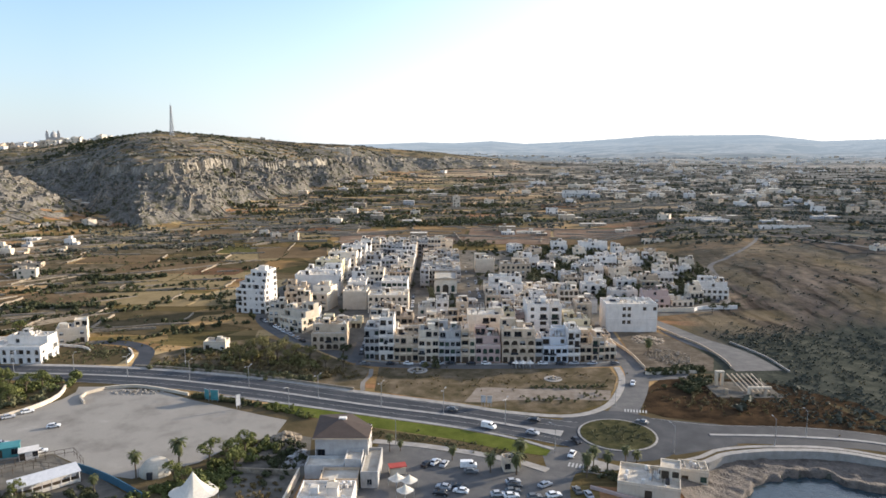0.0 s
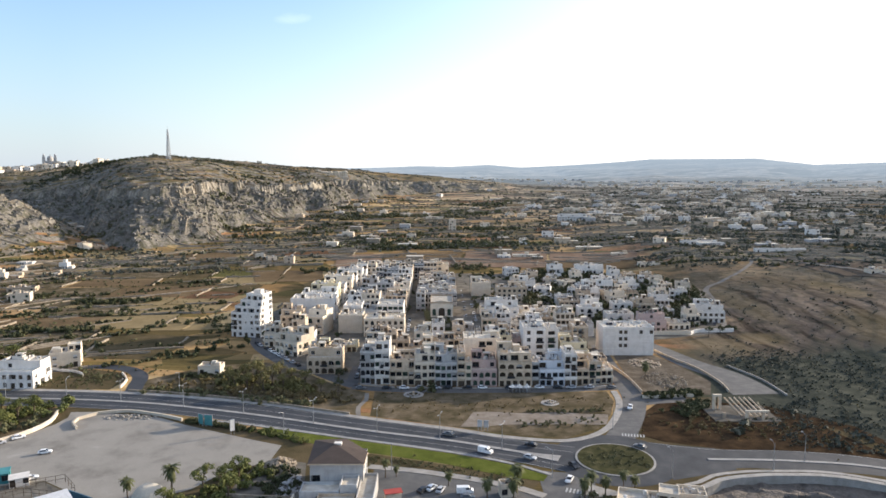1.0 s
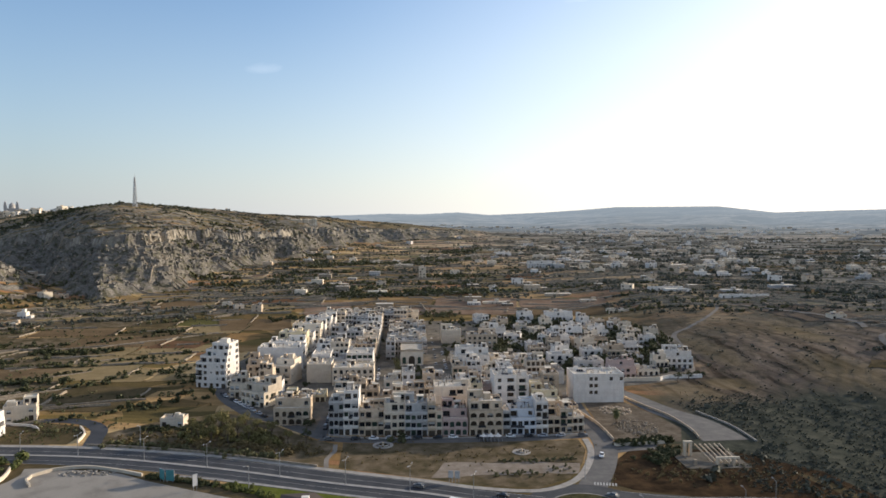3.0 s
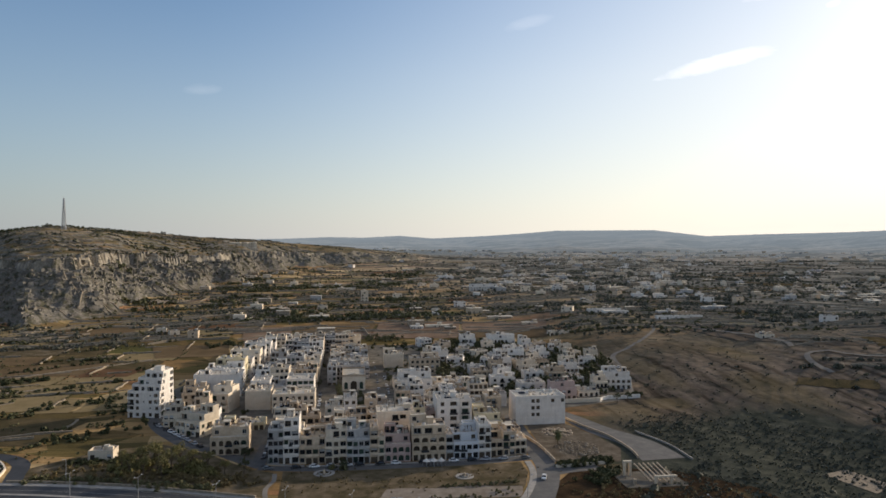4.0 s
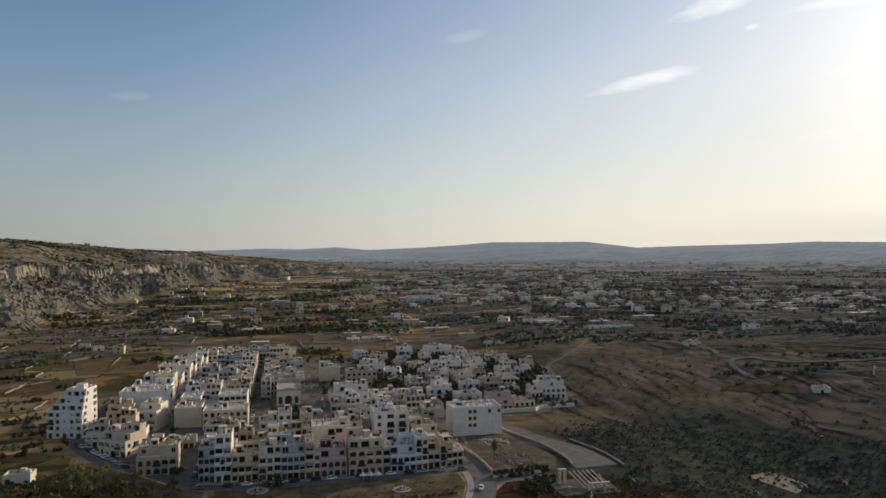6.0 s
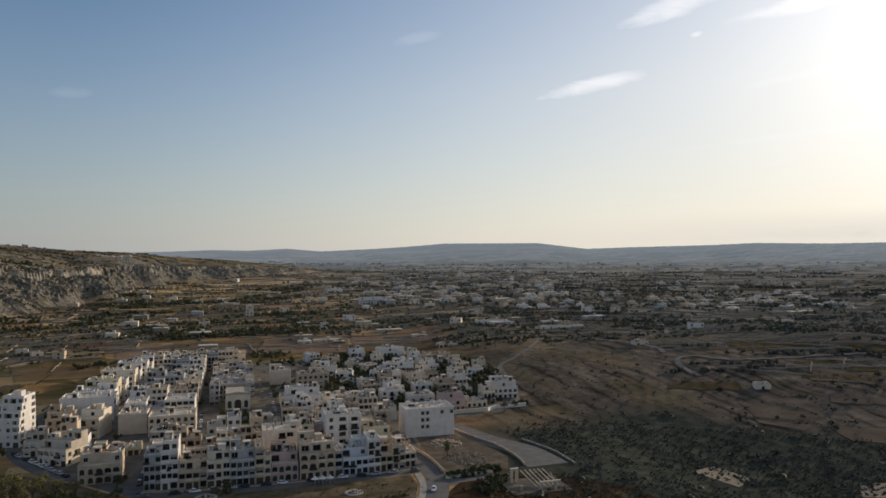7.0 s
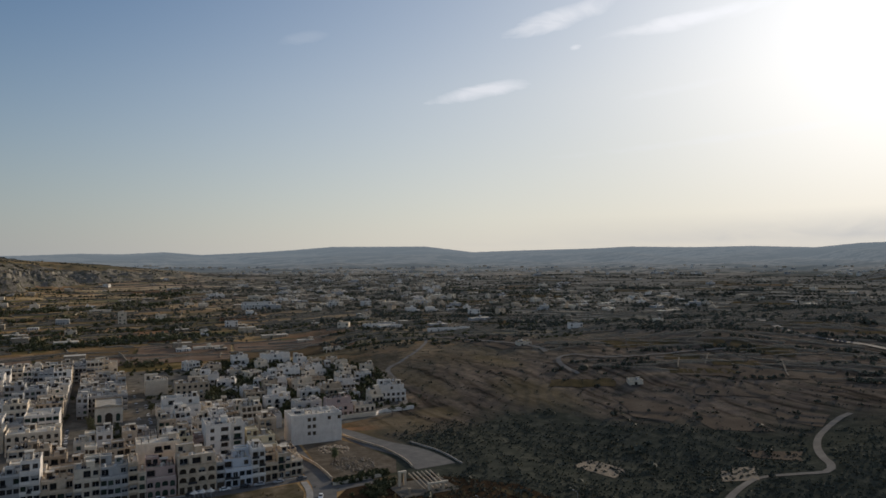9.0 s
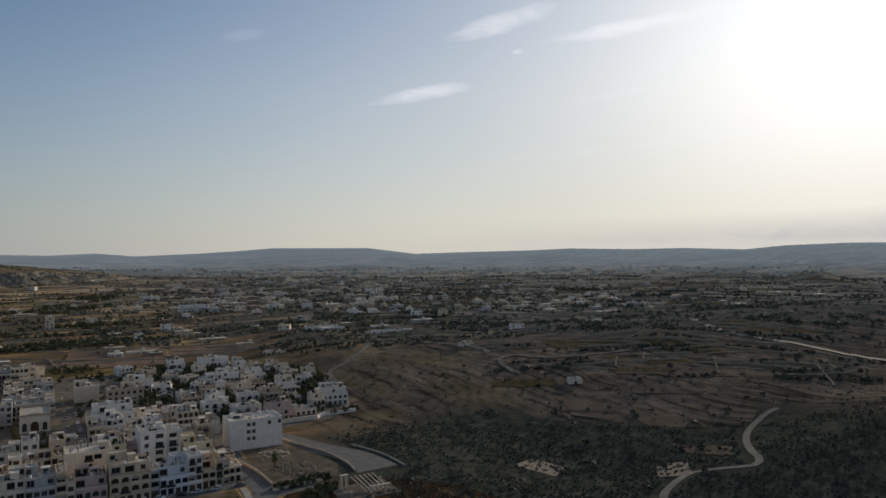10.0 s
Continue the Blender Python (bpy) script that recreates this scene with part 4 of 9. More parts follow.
def distance():
    """The last of the plain and the table hills that close it, over two kilometres off, their haze put in as a glow."""
    m = bpy.data.materials.new("haze_glow_distance")
    m.use_nodes = True
    tree = m.node_tree
    N = Nodes(tree)
    at = tree.nodes.new("ShaderNodeTexCoord").outputs["Object"]
    plots = N.noise(N.scaled(at, (0.0045, 0.016, 0.03)), 1.0, 7, 0.72).outputs["Fac"]
    col = N.ramp(plots, [(0.34, (0.045, 0.05, 0.04)), (0.46, (0.11, 0.105, 0.08)), (0.53, (0.42, 0.37, 0.31)), (0.57, (0.16, 0.15, 0.125)), (0.66, (0.34, 0.30, 0.24)), (0.74, (0.07, 0.075, 0.06))])
    woods = N.noise(N.scaled(at, (0.0012, 0.004, 0.01)), 1.0, 5, 0.6).outputs["Fac"]
    col = N.mix(N.ramp(woods, [(0.46, 0.0), (0.60, 0.75)]), col, (0.045, 0.052, 0.045))
    b = tree.nodes["Principled BSDF"]
    b.inputs["Roughness"].default_value, b.inputs["Specular IOR Level"].default_value = 1.0, 0.0
    N.link(col, b.inputs["Base Color"])
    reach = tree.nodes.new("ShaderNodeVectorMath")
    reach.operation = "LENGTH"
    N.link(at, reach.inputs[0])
    # haze painted as an even glow, mixed in more strongly with distance
    haze_glow = tree.nodes.new("ShaderNodeEmission")
    haze_glow.inputs["Color"].default_value = (*HAZE_GLOW, 1)
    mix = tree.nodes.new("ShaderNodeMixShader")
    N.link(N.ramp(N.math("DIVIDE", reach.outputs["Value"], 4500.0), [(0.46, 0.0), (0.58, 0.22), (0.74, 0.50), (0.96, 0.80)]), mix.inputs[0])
    N.link(b.outputs[0], mix.inputs[1]), N.link(haze_glow.outputs[0], mix.inputs[2])
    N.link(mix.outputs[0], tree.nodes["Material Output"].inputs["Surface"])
    az = np.arange(-60, 100.1, 0.2)
    top = np.interp(az, (-60, -33, -10, -5, -1.8, 1, 4, 6.7, 11.2, 14, 16.9, 24.5, 26, 28.4, 32, 38, 41, 46, 50, 54.3, 57, 61, 64, 70, 100),
                    (0.2, 0.1, 0.1, 0.2, 0.33, 0.28, 0.44, 0.22, 0.43, 0.62, 0.86, 0.88, 0.70, 0.40, 0.52, 0.66, 0.80, 0.72, 0.78, 0.64, 0.92, 1.06, 1.05, 0.9, 0.6))
    n = 70
    kk, aa = np.meshgrid(np.linspace(0, 1, n), az)
    tt = np.repeat(top[:, None], n, 1)
    r = 2080 + 2250 * kk
    # elevation seen from the coast: the plain, low rises one behind another, then the table hills
    start = -1.46
    el = start + (tt - start) * (0.72 * kk + 0.28 * smooth(0.6, 1.0, kk))
    swell = smooth(0.05, 0.25, kk) * (1 - smooth(0.82, 1.0, kk))
    el = el + swell * (0.15 * np.sin(kk * 26 + 2.2 * wavy(aa * 60, 0 * aa, 900, 61)) * (0.7 + 0.5 * wavy(aa * 60, kk * 900, 500, 62)) + 0.03 * wavy(aa * 60, kk * 2000, 120, 63))
    el = el + 0.010 * wavy(aa * 60, kk * 3000, 34, 41)
    x, y = r * np.sin(np.radians(aa)), r * np.cos(np.radians(aa))
    z = 92 + r * np.tan(np.radians(el)) - 14 * (1 - smooth(0.0, 0.05, kk))
    tagged(new("backdrop", sheet("backdrop", x, y, z, m)), "long low blue table hills beyond the plain, haze painted in as glow", "hills", kind="structure")


    rng = random.Random(29)
    s = Shape()
    for a0, a1, k0, k1, count in ((2, 8.5, 0.36, 0.56, 150), (9, 24, 0.08, 0.4, 170), (24, 60, 0.05, 0.45, 170), (27, 34, 0.2, 0.3, 60), (43, 47, 0.02, 0.1, 40)):
        for _ in range(count):
            i, j = int((rng.uniform(a0, a1) + 60) / 0.2), int(rng.uniform(k0, k1) * n)
            w, d, h = rng.uniform(3, 8), rng.uniform(3, 5), rng.choice((3, 3, 5, 7))
            px, py, pz = x[i, j] + rng.uniform(-5, 5), y[i, j], z[i, j] - 2
            s.box(px - w, px + w, py - d, py + d, pz, pz + h + 2, rng.choice((WHITE, WHITE, CREAM, STONE, GREYISH)), ROOF)
    whole("far_town", s, "pale towns and farms far over the plain", "town", kind="stuff")


HAZE_GLOW = (0.31, 0.36, 0.39)
distance()
# ---------------------------------------------------------------- houses
def unit_window(frame_mat, kind="plain"):
    """A window one metre square: frame, mullion and dark panes, in front of y = 0."""
    s = Shape()
    s.face([(-0.5, 0, 0), (0.5, 0, 0), (0.5, 0, 1), (-0.5, 0, 1)], PANE)
    for x0, x1, z0, z1 in ((-0.5, -0.46, 0, 1), (0.46, 0.5, 0, 1), (-0.46, 0.46, 0, 0.04), (-0.46, 0.46, 0.96, 1), (-0.02, 0.02, 0.04, 0.96)):
        s.box(x0, x1, -0.06, -0.004, z0, z1, frame_mat)
    if kind == "louvres":
        for x0 in (-0.45, 0.03):
            s.box(x0, x0 + 0.42, -0.10, -0.062, 0.05, 0.95, frame_mat)
    if kind == "blind":
        s.box(-0.45, 0.45, -0.09, -0.062, 0.45, 0.96, frame_mat)
    if kind == "transom":
        s.box(-0.46, 0.46, -0.055, -0.003, 0.66, 0.70, frame_mat)
    return s.mesh("window")


def unit_door():
    s = Shape()
    s.box(-0.5, 0.5, -0.05, 0.0, 0, 1, WOOD)
    for x in (-0.25, 0.25):
        s.box(x - 0.17, x + 0.17, -0.08, -0.052, 0.08, 0.45, WOOD)
        s.box(x - 0.17, x + 0.17, -0.08, -0.052, 0.52, 0.92, WOOD)
    return s.mesh("door")


def unit_balcony(mat, solid):
    """One metre wide: slab with a solid or barred front, reaching 1.1 m out."""
    s = Shape()
    s.box(-0.5, 0.5, -1.1, 0.0, -0.16, 0.0, mat)
    if solid:
        s.box(-0.5, 0.5, -1.1, -0.98, 0.0, 0.95, mat)
        s.box(-0.5, -0.46, -0.98, 0.0, 0.0, 0.95, mat), s.box(0.46, 0.5, -0.98, 0.0, 0.0, 0.95, mat)
    else:
        s.box(-0.5, 0.5, -1.1, -1.06, 0.0, 0.95, DARK_METAL)
        s.box(-0.5, -0.485, -1.06, 0.0, 0.0, 0.95, DARK_METAL), s.box(0.485, 0.5, -1.06, 0.0, 0.0, 0.95, DARK_METAL)
    return s.mesh("balcony")


def unit_tank():
    s = Shape()
    s.tube((0, 0, 0.25), (0, 0, 1.35), 0.55, 0.55, 10, WHITE)
    s.tube((0, 0, 1.35), (0, 0, 1.5), 0.55, 0.2, 10, WHITE)
    s.box(-0.5, 0.5, -0.5, 0.5, 0, 0.25, GREYISH)
    return s.mesh("water_tank")


def unit_aircon():
    s = Shape()
    s.box(-0.45, 0.45, -0.2, 0.2, 0, 0.7, ALU)
    s.tube((0, -0.21, 0.35), (0, -0.24, 0.35), 0.26, 0.24, 10, DARK_METAL)
    return s.mesh("cooling_unit")


def unit_dish():
    s = Shape()
    s.tube((0, 0, 0), (0, 0, 0.9), 0.04, 0.04, 6, STEEL)
    s.tube((0, -0.02, 0.95), (0, -0.16, 1.02), 0.08, 0.45, 12, ALU, caps=False)
    return s.mesh("aerial_dish")


WINDOWS = [unit_window(*q) for q in ((ALU,), (WOOD,), (DARK_METAL, "transom"), (WOOD, "louvres"), (SHUTTER, "louvres"), (ALU, "blind"), (DARK_METAL,))]
DOOR, TANK, AIRCON, DISH = unit_door(), unit_tank(), unit_aircon(), unit_dish()
BALCONY = {(mat, solid): unit_balcony(mat, solid) for mat in (WHITE, STONE, CREAM, GREYISH, PALEBLUE, PINK, YELLOW) for solid in (True, False)}
# openings: width, sill, head, arched, depth
OPENINGS = {"w": (1.75, 0.75, 2.6, False, 0.5), "s": (0.7, 1.4, 2.2, False, 0.25), "d": (1.9, 0.05, 2.6, False, 0.6), "a": (1.8, 0.4, 2.8, True, 0.7),
            "l": (3.3, 0.1, 2.75, False, 1.8), "L": (2.7, 0.1, 2.85, True, 1.8), "g": (2.6, 0.02, 2.5, False, 0.35), "v": (0.55, 1.0, 2.2, False, 0.25), "P": (3.8, 0.05, 6.6, True, 1.2), "A": (2.2, 1.6, 6.0, True, 0.7)}


def facade(s, a, b, z0, storeys, fh, mat, rows, fittings, rng):
    """A wall from a to b (its outside to the right hand), with openings cut by the letters of rows, ground floor first."""
    a, b = Vector((*a, 0)), Vector((*b, 0))
    run = b - a
    length = run.length
    u = run / length
    inward = Vector((-u.y, u.x, 0))
    yaw = math.atan2(u.y, u.x)
    P = lambda x, z, dep=0.0: a + u * x + inward * dep + Vector((0, 0, z))
    style = rng.choice(WINDOWS)
    pick = lambda: style if rng.random() < 0.75 else rng.choice(WINDOWS)
    for k in range(storeys):
        zb, zt = z0 + k * fh, z0 + (k + 1) * fh
        row = rows[min(k, len(rows) - 1)]
        n = len(row)
        if not row.strip("."):
            s.face([P(0, zb), P(length, zb), P(length, zt), P(0, zt)], mat)
            continue
        for i, kind in enumerate(row):
            x0, x1 = length * i / n, length * (i + 1) / n
            if kind == ".":
                s.face([P(x0, zb), P(x1, zb), P(x1, zt), P(x0, zt)], mat)
                continue
            w, sill, head, arched, dep = OPENINGS[kind]
            w, head = min(w, (x1 - x0) * 0.86), min(head, fh - 0.2)
            c = (x0 + x1) / 2
            l, r = c - w / 2, c + w / 2
            zs, zh = zb + sill, zb + head
            if arched:
                spring = zh - w * 0.42
                edge = [(l, zs)] + [(c - w / 2 * math.cos(3.14159 * j / 6), spring + (zh - spring) * math.sin(3.14159 * j / 6)) for j in range(7)] + [(r, zs)]
            else:
                edge = [(l, zs), (l, zh), (r, zh), (r, zs)]
            s.face([P(x0, zb), P(l, zb), P(l, zt), P(x0, zt)], mat)
            s.face([P(r, zb), P(x1, zb), P(x1, zt), P(r, zt)], mat)
            s.face([P(l, zb), P(r, zb), P(r, zs), P(l, zs)], mat)
            for (p, q), (p2, q2) in zip(edge[1:-1], edge[2:-1]):
                s.face([P(p, q), P(p2, q2), P(p2, zt), P(p, zt)], mat)
            for (p, q), (p2, q2) in zip(edge, edge[1:] + edge[:1]):
                s.face([P(p, q), P(p, q, dep), P(p2, q2, dep), P(p2, q2)], mat)
            turn = Matrix.Rotation(yaw, 4, "Z")
            if kind in "lL":
                s.face([P(l, zs, dep), P(r, zs, dep), P(r, zh, dep), P(l, zh, dep)], mat)
                fittings.append(("window", pick(), Matrix.Translation(P(c, zs, dep - 0.06)) @ turn @ Matrix.Diagonal((w * 0.92, 1, head - sill - 0.15, 1))))
                if k:
                    fittings.append(("balcony", BALCONY[mat, rng.random() < 0.8], Matrix.Translation(P(c, zs)) @ turn @ Matrix.Diagonal((w + 0.5, 0.45, 1, 1))))
            elif kind in "gP" or (kind == "d" and k == 0):
                fittings.append(("door", DOOR, Matrix.Translation(P(c, zs, dep)) @ turn @ Matrix.Diagonal((w, 1, head - sill, 1))))
            else:
                fittings.append(("window", pick(), Matrix.Translation(P(c, zs, dep - 0.05)) @ turn @ Matrix.Diagonal((w, 1, head - sill, 1))))
                if kind == "d":
                    fittings.append(("balcony", BALCONY[mat, rng.random() < 0.75], Matrix.Translation(P(c, zs)) @ turn @ Matrix.Diagonal((w + 1.1, 0.9, 1, 1))))


def roof_of(s, x0, x1, y0, y1, z, mat, parapet):
    """Flat roof with a parapet round it."""
    t = 0.25
    s.face([(x0 + t, y0 + t, z), (x1 - t, y0 + t, z), (x1 - t, y1 - t, z), (x0 + t, y1 - t, z)], ROOF)
    out = [(x0, y0), (x1, y0), (x1, y1), (x0, y1)]
    inn = [(x0 + t, y0 + t), (x1 - t, y0 + t), (x1 - t, y1 - t), (x0 + t, y1 - t)]
    for i in range(4):
        j = (i + 1) % 4
        s.face([(*out[i], z), (*out[j], z), (*out[j], z + parapet), (*out[i], z + parapet)], mat)
        s.face([(*inn[j], z), (*inn[i], z), (*inn[i], z + parapet), (*inn[j], z + parapet)], mat)
        s.face([(*out[i], z + parapet), (*out[j], z + parapet), (*inn[j], z + parapet), (*inn[i], z + parapet)], mat)


def roof_clutter(s, rng, x0, x1, y0, y1, z, mat, n=9):
    """Party walls, chests, vents, wash lines, pergolas and panels that fill a flat roof."""
    for _ in range(n):
        kind = rng.choice(("wall", "wall", "wall", "chest", "chest", "drum", "line", "pergola", "panel", "shed"))
        w, d = x1 - x0, y1 - y0
        if w < 3 or d < 3:
            return
        x, y = rng.uniform(x0 + 0.5, x1 - 1.6), rng.uniform(y0 + 0.5, y1 - 1.6)
        if kind == "wall":
            tall = rng.uniform(0.5, 1.7)
            if rng.random() < 0.5:
                s.box(x, x + 0.23, y, min(y1 - 0.3, y + rng.uniform(2, 7)), z, z + tall, mat)
            else:
                s.box(x, min(x1 - 0.3, x + rng.uniform(1.5, 5)), y, y + 0.23, z, z + tall, mat)
        elif kind == "chest":
            k = rng.uniform(0.4, 1.1)
            s.box(x, x + k, y, y + k * rng.uniform(0.7, 1.4), z, z + rng.uniform(0.4, 1.3), rng.choice((mat, ALU, GREYISH, DARK_METAL, WOOD)))
        elif kind == "drum":
            s.tube((x, y, z), (x, y, z + rng.uniform(0.9, 1.4)), 0.42, 0.42, 8, rng.choice((WHITE, DARK_METAL, GREYISH)))
        elif kind == "line":
            far = min(x1 - 0.3, x + rng.uniform(2.5, 5))
            for q in (x, far):
                s.tube((q, y, z), (q, y, z + 2.0), 0.05, 0.05, 5, STEEL)
            for q in (1.7, 1.95):
                s.tube((x, y, z + q), (far, y, z + q), 0.015, 0.015, 3, STEEL)
        elif kind == "pergola" and w > 4.5 and d > 5:
            a, b = min(x, x1 - 3.4), min(y, y1 - 3.4)
            for i in (0, 2.8):
                for j in (0, 2.6):
                    s.box(a + i, a + i + 0.14, b + j, b + j + 0.14, z, z + 2.3, WOOD)
            for i in range(7):
                s.box(a - 0.2 + i * 0.5, a - 0.1 + i * 0.5, b - 0.2, b + 3.0, z + 2.3, z + 2.42, WOOD)
        elif kind == "panel":
            for i in range(rng.randint(1, 3)):
                if x + i * 1.1 + 1 < x1:
                    q = x + i * 1.1
                    s.face([(q, y, z + 0.25), (q + 1.0, y, z + 0.25), (q + 1.0, y + 1.4, z + 1.05), (q, y + 1.4, z + 1.05)], SOLAR)
                    s.face([(q, y + 1.4, z + 1.02), (q + 1.0, y + 1.4, z + 1.02), (q + 1.0, y, z + 0.22), (q, y, z + 0.22)], STEEL)
                    s.box(q + 0.45, q + 0.55, y + 1.3, y + 1.38, z, z + 1.0, STEEL)
        elif kind == "shed" and w > 5 and d > 6:
            a, b = min(x, x1 - 2.6), min(y, y1 - 2.4)
            s.box(a, a + rng.uniform(1.5, 2.3), b, b + rng.uniform(1.4, 2.1), z, z + rng.uniform(1.9, 2.4), rng.choice((mat, mat, GREYISH, STONE)), ROOF)


TAKEN = []


def free(x, y, w, d, gap=0.0):
    return all(abs(x - a) > (w + c) / 2 + gap or abs(y + d / 2 - b) > (d + e) / 2 + gap for a, b, c, e in TAKEN)


def house(x, y, w, d, storeys, mat, label, front=("dwg", "wdw"), right=(), left=(), back=(), fh=3.2, turn=0.0, seed=None, setback=0.0, attic=None,
          parapet=0.9, hut=True, tanks=2, category="house", group="houses of the village", name="house", base=0.0):
    """Front wall's middle at (x, y), facing the coast; further storeys behind setback on the last floor when attic is given."""
    rng = random.Random(seed if seed is not None else int(x * 31 + y * 17))
    TAKEN.append((x, y + d / 2, w, d))
    z0 = min(height(x + i * w / 2, y + j * d) for i in (-1, 1) for j in (0, 1)) - 0.05
    h = thing(name, pose(x, y, z0, 0, 0, turn), label, category, group)
    s, fit = Shape(), []
    X0, X1 = -w / 2, w / 2
    H = storeys * fh
    facade(s, (X0, 0), (X1, 0), 0, storeys, fh, mat, front, fit, rng)
    facade(s, (X1, 0), (X1, d), 0, storeys, fh, mat, right or (".",), fit, rng)
    facade(s, (X1, d), (X0, d), 0, storeys, fh, mat, back or (".",), fit, rng)
    facade(s, (X0, d), (X0, 0), 0, storeys, fh, mat, left or (".",), fit, rng)
    for k in range(1, storeys):
        s.box(X0, X1, -0.1, 0.0, k * fh, k * fh + 0.2, mat)
    s.box(X0, X1, -0.14, 0.0, H, H + 0.22, mat)
    r = Shape()
    roof_of(r, X0, X1, 0, d, H, mat, parapet)
    top = H
    y_free = 0.6
    if attic:
        n, rows = attic
        b = Shape()
        ya = setback
        facade(b, (X0 + 0.01, ya), (X1 - 0.01, ya), H, n, fh - 0.2, mat, rows, fit, rng)
        facade(b, (X1 - 0.01, ya), (X1 - 0.01, d - 0.3), H, n, fh - 0.2, mat, (".",), fit, rng)
        facade(b, (X1 - 0.01, d - 0.3), (X0 + 0.01, d - 0.3), H, n, fh - 0.2, mat, (".",), fit, rng)
        facade(b, (X0 + 0.01, d - 0.3), (X0 + 0.01, ya), H, n, fh - 0.2, mat, (".",), fit, rng)
        top = H + n * (fh - 0.2)
        roof_of(b, X0 + 0.01, X1 - 0.01, ya, d - 0.3, top, mat, 0.6)
        part("penthouse", b, h)
        y_free = ya + 0.6
    part("wall", s, h)
    if hut and w > 5:
        k = Shape()
        hx, hy = rng.uniform(X0 + 1.8, X1 - 1.8), rng.uniform(y_free + 2.2, max(y_free + 2.3, d - 2.5))
        facade(k, (hx - 1.4, hy - 1.5), (hx + 1.4, hy - 1.5), top, 1, 2.5, mat, (rng.choice(("d", "w", ".")),), fit, rng)
        k.face([(hx + 1.4, hy - 1.5, top), (hx + 1.4, hy + 1.5, top), (hx + 1.4, hy + 1.5, top + 2.5), (hx + 1.4, hy - 1.5, top + 2.5)], mat)
        k.face([(hx - 1.4, hy - 1.5, top), (hx - 1.4, hy - 1.5, top + 2.5), (hx - 1.4, hy + 1.5, top + 2.5), (hx - 1.4, hy + 1.5, top)], mat)
        k.face([(hx - 1.4, hy + 1.5, top), (hx - 1.4, hy + 1.5, top + 2.5), (hx + 1.4, hy + 1.5, top + 2.5), (hx + 1.4, hy + 1.5, top)], mat)
        k.box(hx - 1.55, hx + 1.55, hy - 1.65, hy + 1.65, top + 2.5, top + 2.68, mat, ROOF)
        part("stair_hut", k, h)
    c = Shape()
    roof_clutter(c, rng, X0, X1, y_free, d, top if attic else H, mat)
    if c.f:
        part("roof_clutter", c, h, "party walls, chests and drums on the roof")["kind"] = "stuff"
    if storeys < 4 and w > 7 and d > 10 and rng.random() < 0.55:
        # a further room over part of the roof
        q = Shape()
        wide, deep, tall = w * rng.uniform(0.32, 0.6), rng.uniform(3.5, 6.0), rng.uniform(2.7, 3.2)
        xa = X0 + 0.02 if rng.random() < 0.5 else X1 - wide - 0.02
        ya, yb = d - deep - 0.35, d - 0.35
        for p, t, rows in (((xa, ya), (xa + wide, ya), (rng.choice(("dw", "w.", "wl", "sd")),)), ((xa + wide, ya), (xa + wide, yb), (rng.choice((".", "w")),)), ((xa + wide, yb), (xa, yb), (".",)), ((xa, yb), (xa, ya), (".",))):
            facade(q, p, t, top, 1, tall, mat, rows, fit, rng)
        roof_of(q, xa, xa + wide, ya, yb, top + tall, mat, 0.5)
        part("roof_room", q, h)
    for _ in range(tanks):
        tx, ty = rng.uniform(X0 + 1, X1 - 1), rng.uniform(y_free + 0.6, max(y_free + 0.7, d - 1.2))
        kind, me = rng.choice((("water_tank", TANK), ("water_tank", TANK), ("cooling_unit", AIRCON), ("aerial_dish", DISH)))
        fit.append((kind, me, Matrix.Translation((tx, ty, top)) @ Matrix.Rotation(rng.uniform(0, 6), 4, "Z")))
    part("roof", r, h)
    for n, me, m in fit:
        part(n, me, h, m=m)
    return h


def random_rows(rng, w, storeys, plain=0.12):
    n = max(2, round(w / 3.0))
    kinds = rng.choice(("wdw", "dwd", "ldw", "lwl", "aaa", "LdL", "dld", "lsw", "lll"))
    ground = "".join(rng.choice("dwgda") for _ in range(n))
    upper = "".join(rng.choice(kinds + ("." if rng.random() < plain else "")) for _ in range(n))
    return (ground, upper)


WALLS = (WHITE, WHITE, WHITE, STONE, STONE, CREAM, CREAM, CREAM, GREYISH)
LABELS = {WHITE: ("white-painted village house with flat roof", "whitewashed terraced house with parapet roof"), STONE: ("honey limestone terraced house with balconies", "weathered limestone village house with flat roof"),
          CREAM: ("cream-painted terraced house with flat roof", "cream limestone house with roof terrace"), GREYISH: ("grey rendered terraced house with flat roof", "bare grey concrete-block house"),
          PALEBLUE: ("pale blue painted terraced house with balconies",) * 2, PINK: ("faded pink rendered house with flat roof",) * 2, YELLOW: ("yellow-painted terraced house in low sun",) * 2}


